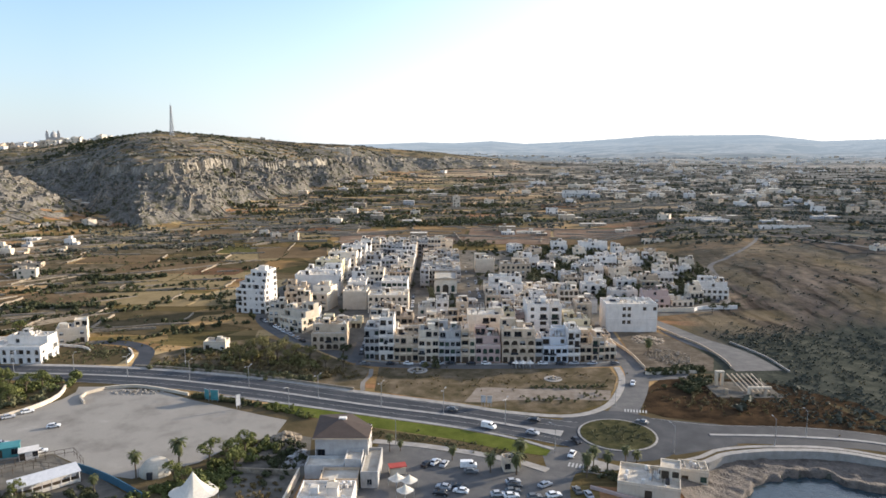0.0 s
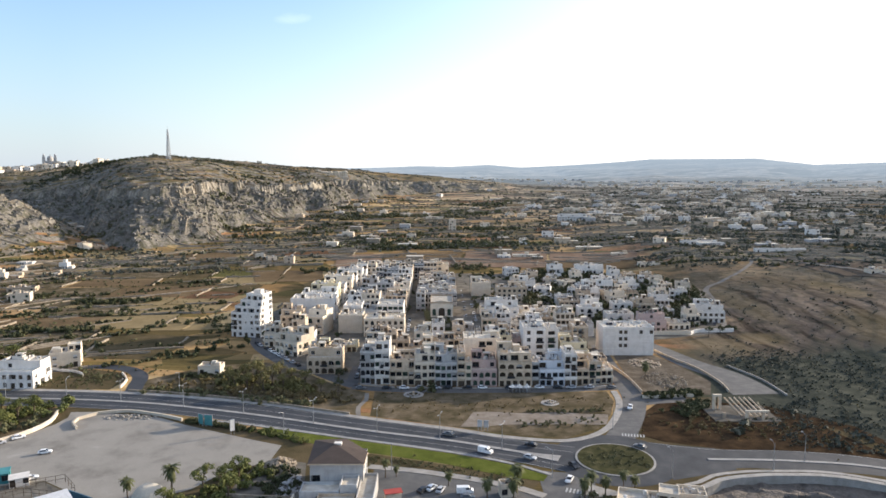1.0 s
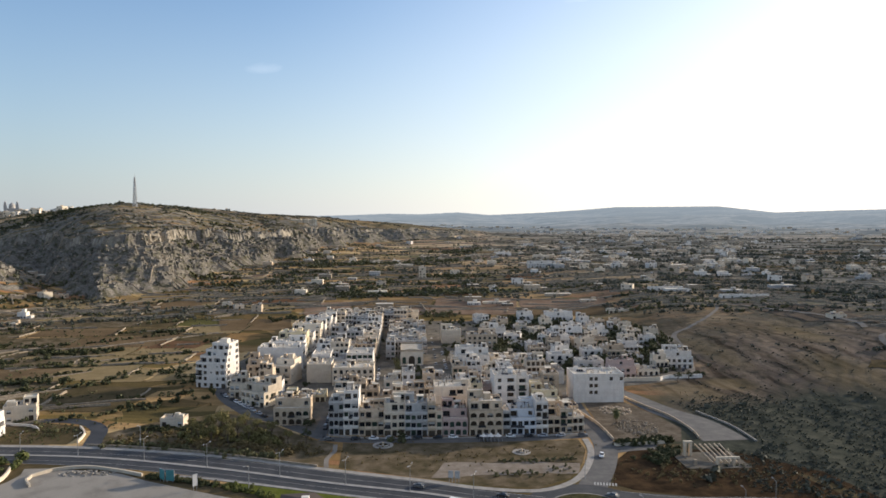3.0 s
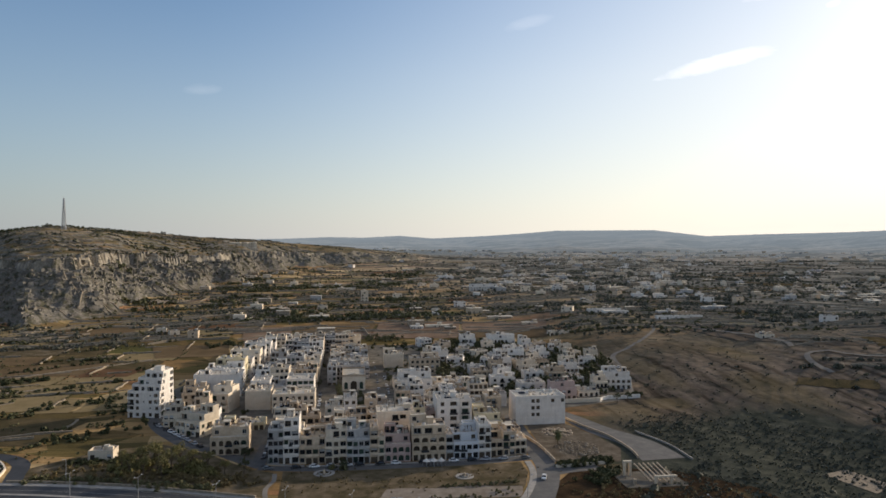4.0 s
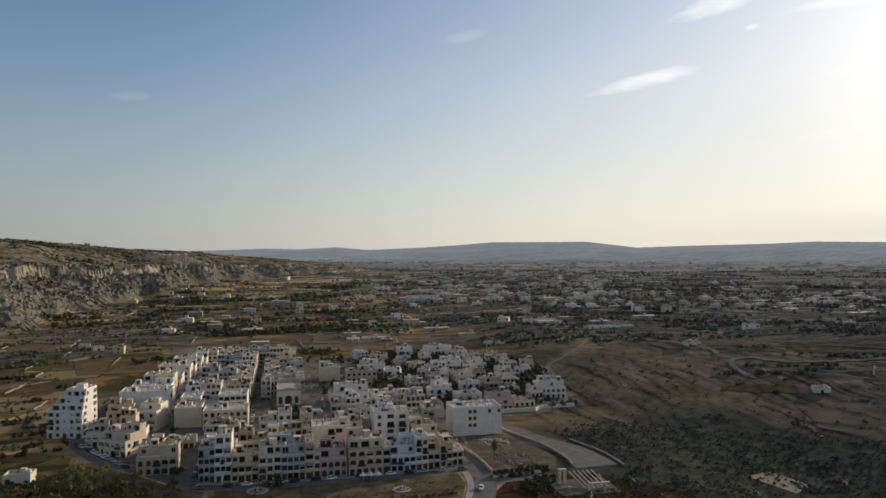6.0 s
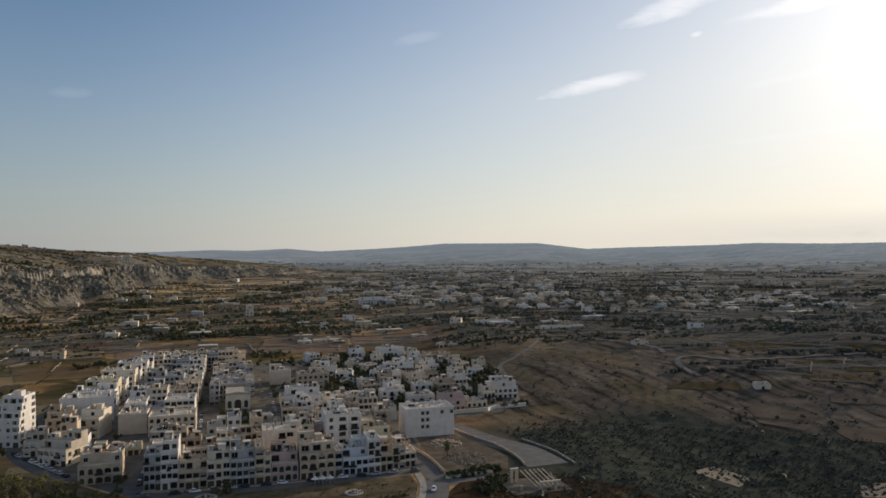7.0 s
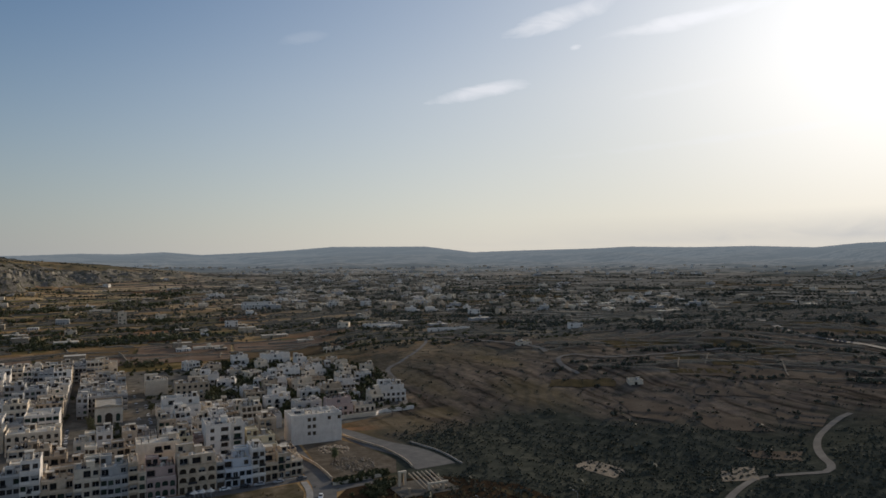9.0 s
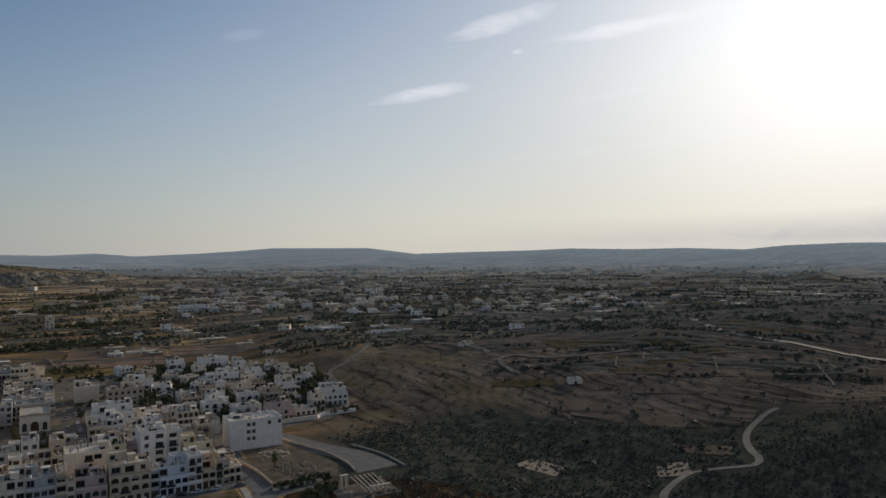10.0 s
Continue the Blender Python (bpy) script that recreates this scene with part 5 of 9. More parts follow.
def row_houses(x0, x1, y, d, floors, seed, mats=WALLS, gap=0.0, jog=0.8, widths=(6.0, 9.5), turn=0.0, skip=0.0):
    """Terraced houses side by side from x0 to x1 with fronts near y."""
    rng = random.Random(seed)
    x = x0
    while x < x1 - 4:
        w = min(rng.uniform(*widths), x1 - x)
        if x1 - x - w < 4:
            w = x1 - x
        yy, dd = y + rng.uniform(-jog, jog), d + rng.uniform(-2, 1)
        if rng.random() >= skip and free(x + w / 2, yy, w - 0.6, dd - 1.5):
            mat = rng.choice(mats)
            n = rng.randint(*floors)
            attic = (1, (random_rows(rng, w, 1)[1],)) if rng.random() < 0.35 and n < 5 else None
            house(x + w / 2, yy, w - 0.02, dd, n, mat, rng.choice(LABELS[mat]), random_rows(rng, w, n), seed=rng.randint(0, 9999), attic=attic,
                  right=(rng.choice((".", ".", "..s", ".w.")),), left=(rng.choice((".", ".", ".", ".w.")),), setback=rng.uniform(2.5, 4.0), turn=turn + rng.uniform(-0.6, 0.6),
                  tanks=rng.randint(2, 5), fh=rng.uniform(3.0, 3.3), hut=rng.random() < 0.9)
        x += w + gap


# the row that faces the coast road
house(-30.9, 291.2, 6.2, 13, 4, GREYISH, "tall grey-pink terraced house on the street corner", ("Lag", "aLa", "www", "l.l"), left=("w.w", "w.s"), fh=3.4)
house(-24.6, 290.6, 6.3, 14, 4, WHITE, "narrow white house with stacked open balconies", ("dl", "lld", "lld", "ll"), fh=3.6, attic=(1, ("lw",)), setback=3)
house(-16.0, 289.2, 10.6, 13, 2, STONE, "weathered limestone house with wide terraces", ("wgdl", "llll"), attic=(1, ("wl.l",)), setback=3.2, fh=3.3)
house(-6.2, 288.4, 8.8, 14, 3, CREAM, "cream limestone house with garage and balconies", ("gdl", "ldl", "lwl"), attic=(1, (".lw",)), setback=4)
house(3.0, 287.6, 9.4, 13, 3, GREYISH, "bluish grey house with paired windows", ("dlld", "lddl", "lwwl"), attic=(1, ("l.w",)), setback=3.5)
house(9.5, 287.6, 3.4, 13, 4, STONE, "very narrow limestone house with barred balconies", ("g", "l", "l", "l"), fh=3.5, hut=False, tanks=1)
house(12.6, 288.2, 2.7, 12, 3, CREAM, "slim cream house squeezed between neighbours", ("d", "d", "w"), hut=False, tanks=1)
house(19.4, 287.4, 10.6, 13, 2, PINK, "reddish stone house with tall arched doors", ("aaLa", "LaLa"), attic=(1, ("l.w",)), setback=4.5, fh=3.4)
house(32.5, 287.4, 14.2, 14, 3, STONE, "broad limestone house with rows of arched loggias", ("dddad", "LLLL", "LLLL"), attic=(1, ("llw",)), setback=2.5, fh=3.45, category="apartment house")
house(41.3, 288.0, 3.2, 13, 3, GREYISH, "slim grey house with a glazed balcony stack", ("g", "l", "l"), hut=False, tanks=1)
house(48.4, 287.4, 10.6, 13, 2, PALEBLUE, "pale blue painted house with white columns", ("lldl", "ldll"), attic=(1, ("l.w",)), setback=4, fh=3.3)
house(56.4, 288.0, 5.2, 13, 4, WHITE, "tall white house with deep shaded balconies", ("gd", "ll", "ll", "lw"), fh=3.35)
house(61.8, 289.0, 5.4, 12, 2, STONE, "low tan limestone house with roof terrace", ("dl", "ll"), attic=(1, ("l",)), setback=5)
house(67.3, 289.2, 5.5, 12, 3, STONE, "limestone house with arched dark doorways", ("al", "ll", "lw"), fh=3.2)
house(72.6, 290.6, 5.0, 11, 2, CREAM, "small cream house at the end of the row", ("al", "ll"), right=("w.w",), fh=3.0)
# second row behind it
house(-27.0, 306.5, 12.5, 11, 3, CREAM, "cream house with a blank party wall", ("w.w", "w..", "..w"), hut=True, tanks=4)
house(-14.0, 304.5, 12.0, 11, 2, STONE, "low limestone house with a broad flat terrace roof", ("ww", "w."), hut=False)
house(-3.6, 304.6, 8.0, 14, 3, CREAM, "cream house with stepped roof terraces", ("w", "w.w", "w"), attic=(1, ("w",)), setback=4)
house(5.4, 305, 9.0, 12, 2, GREYISH, "grey house with cluttered roof", ("ww", "w.w"), tanks=5)
house(20.0, 313.3, 17.0, 13, 4, CREAM, "large cream apartment block with a dark balcony slot", (".....", "..w..", "..l..", "..ll."), right=("..s", "w.s"), fh=3.5, category="apartment block", tanks=6)
house(31.5, 322, 6.5, 12, 3, YELLOW, "yellowish house behind the front row", ("w", "ww", "w."), attic=(1, ("w",)), setback=4)
house(37.6, 329.4, 5.8, 10, 3, PINK, "faded pink rendered house with flat roof", (".", "w", ".w"), tanks=1)
house(45.2, 321, 10.6, 16, 5, WHITE, "tall white apartment block with stacked balconies", ("gdw", "wl", "wl", "wl", "wl"), right=("s.w", "s.w"), fh=3.45, category="apartment block", tanks=6)
house(53.9, 324, 6.2, 14, 5, WHITE, "white apartment block with curved balcony stack", ("d", "l", "l", "l", "l"), fh=3.2, category="apartment block", tanks=4)
house(64.5, 318, 12.5, 15, 2, YELLOW, "yellow-walled house with a round terrace", ("wLw", "lwl"), attic=(1, ("w.w",)), setback=6)
house(72.8, 306, 7.0, 10, 2, STONE, "tan house with open roof rooms", ("ww", "ll"))
house(-0.4, 344.0, 6.6, 11, 4, WHITE, "slim white tower house with sunlit side", ("w", "w", "w", "ww"), right=("s.", "w."), fh=3.5)
house(-8.5, 346, 8.6, 11, 3, CREAM, "cream terraced house with flat roof", ("dw", "wl", "w."))
house(9.9, 345.4, 6.2, 11, 4, STONE, "limestone house with attic room", ("d", "w", "l", "w"))
house(17.4, 347.0, 8.0, 11, 3, GREYISH, "grey house with a wide dark window", ("dw", "ww", "l"))
row_houses(-36, -8, 329, 12, (2, 3), 71, (CREAM, STONE, STONE), jog=1.5)
row_houses(-8, 12, 328, 11, (2, 2), 72, (GREYISH, STONE), jog=1.5)
row_houses(24, 76, 345, 13, (2, 4), 73, jog=1.5)
row_houses(-56, -42, 343, 11, (1, 2), 74, (YELLOW, CREAM, STONE), jog=1)
row_houses(-32, -19, 348, 12, (2, 2), 75, (CREAM, STONE), jog=1)
# group at the edge by the perimeter street
def stepped_block(x, y):
    """White apartment block whose upper floors step back from the front and one side."""
    TAKEN.append((x, y + 8, 18, 16))
    c = thing("apartment_block", pose(x, y, -0.05, 0, 0, -13), "tall white apartment block with stepped upper terraces", "apartment block", "houses of the village")
    fit, rng, fh = [], random.Random(9), 3.3
    tiers = ((-8.8, 8.8, 0.0, 15.0, 0, 4, ("dwdwg", "lw.sw", "lwswl", "lw.sl")), (-7.0, 8.79, 1.2, 14.8, 4, 1, ("lwlw",)), (-4.2, 8.78, 2.4, 14.6, 5, 1, ("lw.w",)), (-1.2, 8.77, 3.8, 14.4, 6, 1, ("wlw",)))
    for k, (x0, x1, y0, y1, first, n, rows) in enumerate(tiers):
        s = Shape()
        z = first * fh
        facade(s, (x0, y0), (x1, y0), z, n, fh, WHITE, rows, fit, rng)
        facade(s, (x1, y0), (x1, y1), z, n, fh, WHITE, ("w.l", "l.w"), fit, rng)
        facade(s, (x1, y1), (x0, y1), z, n, fh, WHITE, (".",), fit, rng)
        facade(s, (x0, y1), (x0, y0), z, n, fh, WHITE, ("l.w",), fit, rng)
        part("wall", s, c)
        r = Shape()
        roof_of(r, x0, x1, y0, y1, z + n * fh, WHITE, 0.8)
        part("roof", r, c)
    k = Shape()
    k.box(2.0, 6.0, 7, 11, 7 * fh, 7 * fh + 2.6, WHITE, ROOF)
    part("stair_hut", k, c)
    for i in range(5):
        fit.append(("water_tank", TANK, pose(0.4 + i * 1.5, 12.6 - i % 2, 7 * fh)))
    for n, me, m in fit:
        part(n, me, c, m=m)


stepped_block(-107.0, 376.5)
house(-76.5, 338.5, 15.0, 13, 2, CREAM, "sunlit cream villa with bay windows and terrace", ("awdwg", "llwlw"), right=("w.w", "wlw"), left=("ww", "ww"), fh=3.3, attic=(1, ("l.w",)), setback=3, turn=-32)
house(-52.2, 305.8, 15.6, 12, 2, STONE, "limestone house with a row of arched loggias", ("aaLLL", "aaLLL"), right=("w.w",), left=("s.w",), fh=3.5, attic=(1, ("w..w",)), setback=5)
house(-70.2, 381, 11.0, 14, 3, CREAM, "cream house with sunlit white side wall", ("dw", "wl", "lw"), right=(".", "s..", "."), fh=3.3, attic=(1, ("w",)), setback=5, turn=-16)
house(-87.0, 400, 13.0, 13, 2, STONE, "brownish limestone house with dark windows", ("dww", "wlw"), attic=(1, ("lw",)), setback=4)
house(-58.5, 326, 9, 11, 2, YELLOW, "small yellow-walled house beside a yard", ("dw", "w."))
row_houses(-92, -66, 356, 12, (2, 3), 81, (CREAM, STONE, WHITE), jog=1)
# long white row
house(-77.4, 417.5, 27.0, 16, 4, WHITE, "long white apartment block with a blank end wall", (".", ".", "....s..", "."), right=("ldw", "lwl", "lwl"), fh=3.3, category="apartment block", tanks=8)
# the second block's yellow paint stands for warm sunlight on its side
for k, (y, w) in enumerate(((434.5, 22), (452, 18), (469.5, 18), (487, 20), (504.5, 18), (522, 19), (540, 18))):
    house(-80 + k * 1.9 + w * 0.1, y, w, 16.5, 3 + k % 2, (WHITE, YELLOW, WHITE, CREAM, WHITE, WHITE, WHITE)[k], "white terraced apartment block with roof rooms" if k != 1 else "apartment house coloured yellow to stand for low sunlight",
          ("w.w.", "..w", "w..w"), right=("dwl", "lwl", "wlw"), left=("w.w",), fh=3.3, seed=300 + k, attic=(1, ("lw.w",)), setback=4, tanks=6, category="apartment block")
row_houses(-74, -44, 559, 15, (3, 4), 91, (WHITE, WHITE, CREAM), jog=1.5)
row_houses(-66, -36, 577, 14, (3, 4), 92, (WHITE, WHITE, CREAM), jog=1.5)
# block between the two long streets
house(-49.9, 383, 13.6, 15, 3, CREAM, "cream house with a blank pale end wall", (".", ".", "."), right=("w.w", "wlw"), fh=3.5, tanks=4)
house(-30.5, 375, 22.4, 15, 3, CREAM, "long cream house with a regular row of windows", ("dwdwdwd", "aawwwaa", "wawawaw"), fh=3.3, right=("w.w", "w.w"), category="apartment block", tanks=6)
for k, y in enumerate((400, 416, 432, 448, 464, 480, 497, 514, 531, 548)):
    row_houses(-56, -21, y, 15.5, (2, 4), 120 + k, (CREAM, STONE, STONE, GREYISH, WHITE, CREAM), jog=1.8, widths=(8, 13))
row_houses(-36, -2, 566, 14, (2, 4), 141, (CREAM, WHITE, GREYISH), jog=1.5)
row_houses(-30, 2, 584, 14, (3, 4), 142, (CREAM, CREAM, WHITE), jog=1.5)
house(0.2, 589, 16, 14, 3, CREAM, "large cream block at the far edge of the village", (".", "w...w", "."), right=("w.w",))


def church():
    """Parish church: a tall gabled limestone front with an arched portal and a long nave."""
    TAKEN.append((1.6, 436, 16, 26))
    c = thing("church", pose(1.6, 425, 0), "honey limestone church with arched portal and long nave", "church")
    rng = random.Random(5)
    s, fit = Shape(), []
    facade(s, (-7, 0), (7, 0), 0, 1, 9.5, CREAM, ("APA",), fit, rng)
    for a, b in (((7, 0), (7, 26)), ((7, 26), (-7, 26)), ((-7, 26), (-7, 0))):
        facade(s, a, b, 0, 1, 9.5, STONE, (".aaaa.",), fit, rng)
    s.box(-7.2, 7.2, -0.25, 0.0, 9.2, 9.6, STONE)
    part("wall", s, c)
    g = Shape()
    roof_of(g, -7, 7, 0, 26, 9.5, STONE, 0.9)
    g.face([(-5, 0.05, 10.4), (5, 0.05, 10.4), (0, 0.05, 11.4)], CREAM), g.face([(5, 0.7, 10.4), (-5, 0.7, 10.4), (0, 0.7, 11.4)], CREAM)
    g.face([(-5, 0.05, 10.4), (0, 0.05, 11.4), (0, 0.7, 11.4), (-5, 0.7, 10.4)], CREAM), g.face([(0, 0.05, 11.4), (5, 0.05, 10.4), (5, 0.7, 10.4), (0, 0.7, 11.4)], CREAM)
    part("roof", g, c)
    for n, me, m in fit:
        part(n, me, c, m=m)


church()
for k, y in enumerate((442, 459, 476, 493, 510, 527, 545)):
    row_houses(-23.5, -9 if k < 1 else 12, y, 15, (2, 3 if k else 4), 160 + k, (CREAM, STONE, STONE, GREYISH, CREAM), jog=1.5, widths=(8, 13))
# across the wide street
house(30.4, 495, 14, 14, 3, CREAM, "plain cream block with a blank wall above trees", (".", ".", "."), fh=3.5, hut=True)
house(50.8, 475.5, 20.8, 14, 3, STONE, "brown limestone apartment house with small windows", ("wwwdww", "wwwwww", "wwwwww"), right=("w.w",), fh=3.4, category="apartment block")
house(37.5, 401.5, 19.4, 17, 3, WHITE, "white house with a boat-shaped roof terrace", ("w.w.", "ldl.", "wl.w"), right=(".", ".w."), fh=3.6, attic=(1, ("lw",)), setback=7)
row_houses(24, 76, 376, 14, (2, 3), 181, jog=1.5)
row_houses(50, 78, 396, 14, (2, 3), 182, (CREAM, WHITE, STONE), jog=1.5)
row_houses(26, 50, 424, 14, (2, 3), 183, (CREAM, GREYISH, STONE), jog=1.5, skip=0.2)
row_houses(50, 80, 417, 14, (2, 2), 184, (WHITE, CREAM, STONE), jog=2, skip=0.1)
row_houses(28, 52, 446, 14, (2, 2), 185, (CREAM, STONE), jog=2, skip=0.5)
house(81.0, 375, 9.0, 14, 2, GREYISH, "plain grey house with a blank end wall", (".", "."), fh=3.6)
# big plain block beside the ramp road
house(94.3, 337, 25.4, 15, 4, WHITE, "large white block with a blank wall and a small window recess", ("..........", "...ww.....", "...ww.....", "...ww..w.w"), right=("....", "w..w"), fh=3.4, category="apartment block", tanks=8, hut=False)


def villas():
    """Detached white villas with gardens."""
    rng = random.Random(23)
    fixed = ((122, 386, 15, 10, 2, PINK), (139, 392, 13, 10, 1, CREAM), (164, 409, 16, 12, 2, WHITE), (127, 579, 24, 12, 2, WHITE), (150, 400, 8, 9, 2, CREAM))
    for x, y, w, d, n, mat in fixed:
        house(x, y, w, d, n, mat, rng.choice(("white villa with terraces and garden wall", "pale rendered villa with an open terrace")), random_rows(rng, w, n, 0.3), right=("w.l",), left=("ww",), group="villas", category="villa", fh=3.3,
              attic=(1, ("w",)) if n > 1 else None, setback=4, tanks=3, turn=rng.uniform(-8, 8))
    for i in range(13):
        for j in range(11):
            x, y = 64 + i * 11.5 + rng.uniform(-2.5, 2.5), 432 + j * 15.5 + rng.uniform(-3, 3)
            right_edge = np.interp(y, (380, 410, 460, 505, 560, 600), (150, 160, 178, 190, 176, 120))
            if x > right_edge - 6 or rng.random() < 0.24 or (x < 74 and y < 500 and rng.random() < 0.6):
                continue
            w, d, n = rng.uniform(8.5, 12.5), rng.uniform(8, 11), rng.choice((1, 2, 2, 2))
            if not free(x, y, w, d, 0.8):
                continue
            mat = rng.choice((WHITE, WHITE, WHITE, CREAM, STONE, CREAM))
            house(x, y, w, d, n, mat, rng.choice(LABELS[mat]).replace("terraced house", "villa").replace("village house", "villa").replace("house", "villa"), random_rows(rng, w, n, 0.3), right=("w.l",), left=("w.w",), group="villas", category="villa",
                  fh=3.2, attic=(1, ("w.",)) if n == 2 and rng.random() < 0.5 else None, setback=rng.uniform(2.5, 4), tanks=rng.randint(1, 3), turn=rng.choice((0, 0, -12, 10, 25)) + rng.uniform(-4, 4), hut=rng.random() < 0.4)
    for x, y, w, d in ((118, 437, 13, 9), (94, 424, 14, 9), (108, 404, 16, 10)):
        if free(x, y, w, d):
            house(x, y, w, d, 2, WHITE, "white villa with deep arched porch", ("LLL", "wLw"), right=("w.w",), group="villas", category="villa", tanks=2)


villas()
# ---------------------------------------------------------------- plants
def clump(n, leaf, seed, flat=0.75, lumps=5):
    """Leaf faces of a bush about one metre in radius, in uneven lumps: n x 4 corner points."""
    rng = np.random.RandomState(seed)
    c = rng.normal(0, 1, (lumps, 3))
    c = c / np.linalg.norm(c, axis=1)[:, None] * rng.uniform(0.3, 0.62, (lumps, 1))
    size = rng.uniform(0.32, 0.55, lumps)
    k = rng.randint(0, lumps, n)
    d = rng.normal(0, 1, (n, 3))
    d /= np.linalg.norm(d, axis=1)[:, None]
    p = c[k] + d * (size[k] * rng.uniform(0.7, 1.08, n))[:, None]
    p[:, 2] = p[:, 2] * flat + 0.62
    u = np.cross(d, rng.normal(0, 1, (n, 3)))
    u /= np.linalg.norm(u, axis=1)[:, None]
    w = np.cross(d + rng.normal(0, 0.35, (n, 3)), u)
    w /= np.linalg.norm(w, axis=1)[:, None]
    a, b = leaf * rng.uniform(0.6, 1.3, (n, 1)), leaf * rng.uniform(0.5, 1.0, (n, 1))
    return np.stack([p - u * a - w * b * 0.6, p + u * a - w * b, p + u * a * 0.8 + w * b, p - u * a + w * b * 0.7], 1)


def quads(name, v, mat):
    """A mesh of loose four-cornered faces: v is faces x 4 x 3."""
    n = len(v)
    me = bpy.data.meshes.new(name)
    me.vertices.add(n * 4), me.loops.add(n * 4), me.polygons.add(n)
    me.vertices.foreach_set("co", np.ascontiguousarray(v, dtype=np.float32).ravel())
    me.polygons.foreach_set("loop_start", np.arange(0, n * 4, 4))
    me.loops.foreach_set("vertex_index", np.arange(n * 4))
    me.update(calc_edges=True)
    me.materials.append(mat)
    return me


def thicket(name, x, y, size, mat, label, category, leaves=24, leaf=0.34, seed=0, flat=0.75, sink=0.1):
    """Many bushes as one object."""
    rng = np.random.RandomState(seed)
    forms = [clump(leaves, leaf, seed * 10 + i, flat) for i in range(6)]
    z = land(x, y)
    out = []
    for i in range(6):
        sel = np.arange(len(x)) % 6 == i
        m = sel.sum()
        if not m:
            continue
        a = rng.uniform(0, 6.283, m)
        f = forms[i][None] * size[sel][:, None, None, None] * np.stack([np.ones(m), np.ones(m), rng.uniform(0.75, 1.25, m)], 1)[:, None, None, :]
        ca, sa = np.cos(a)[:, None, None], np.sin(a)[:, None, None]
        fx, fy = f[..., 0] * ca - f[..., 1] * sa, f[..., 0] * sa + f[..., 1] * ca
        g = np.stack([fx + x[sel][:, None, None], fy + y[sel][:, None, None], f[..., 2] + (z[sel] - sink * size[sel])[:, None, None]], -1)
        out.append(g.reshape(-1, 4, 3))
    return tagged(new(name, quads(name, np.concatenate(out), mat)), label, category, kind="stuff")


def in_fields(x, y):
    """The open ploughed land behind the village."""
    a, r = np.degrees(np.arctan2(x, y)), np.hypot(x, y)
    return (a > -9.5) & (a < 16) & (r > 604) & (r < 724)


def in_village(x, y):
    right = np.interp(y, (285, 300, 345, 360, 400, 460, 505, 560, 610), (82, 84, 92, 125, 172, 192, 202, 200, 150))
    left = np.interp(y, (285, 315, 370, 430, 610), (-40, -66, -118, -104, -80))
    return (y > 284) & (y < 606) & (x > left) & (x < right)


TRACKS = ([(200, 178), (210, 186.5), (234, 195), (244, 188.5), (255, 180), (272, 193), (289, 208), (310, 221.5), (349, 232)], [(359, 398), (334, 414), (325, 436), (311, 437), (299, 416), (294, 390)], [(168, 402), (198, 505), (219, 523.5), (265, 581)])


def on_road(x, y):
    near = np.abs(x) > 1e9
    for line, w in ((UPPER, 8), (LOWER, 8), (EAST_U, 7), (EAST_L, 6), (RAMP, 13), (TRACKS[0], 5), (TRACKS[1], 5), (TRACKS[2], 6)):
        pts = curve(line, 6)
        for q in pts:
            near |= (x - q.x) ** 2 + (y - q.y) ** 2 < w * w
    return near


def scatter(n, az0, az1, r0, r1, seed, grain=90, keep=0.2):
    """Random places, denser in some patches, spread evenly as seen from the coast."""
    rng = np.random.RandomState(seed)
    a, r = np.radians(rng.uniform(az0, az1, n)), np.exp(rng.uniform(math.log(r0), math.log(r1), n))
    x, y = r * np.sin(a), r * np.cos(a)
    ok = wavy(x, y, grain, seed + 50) + 0.7 * wavy(x, y, grain * 0.3, seed + 51) + rng.uniform(-0.5, 0.5, n) > keep
    ok &= ~in_village(x, y) & ~(in_fields(x, y) & (rng.rand(n) < 0.93))
    return x[ok], y[ok], rng


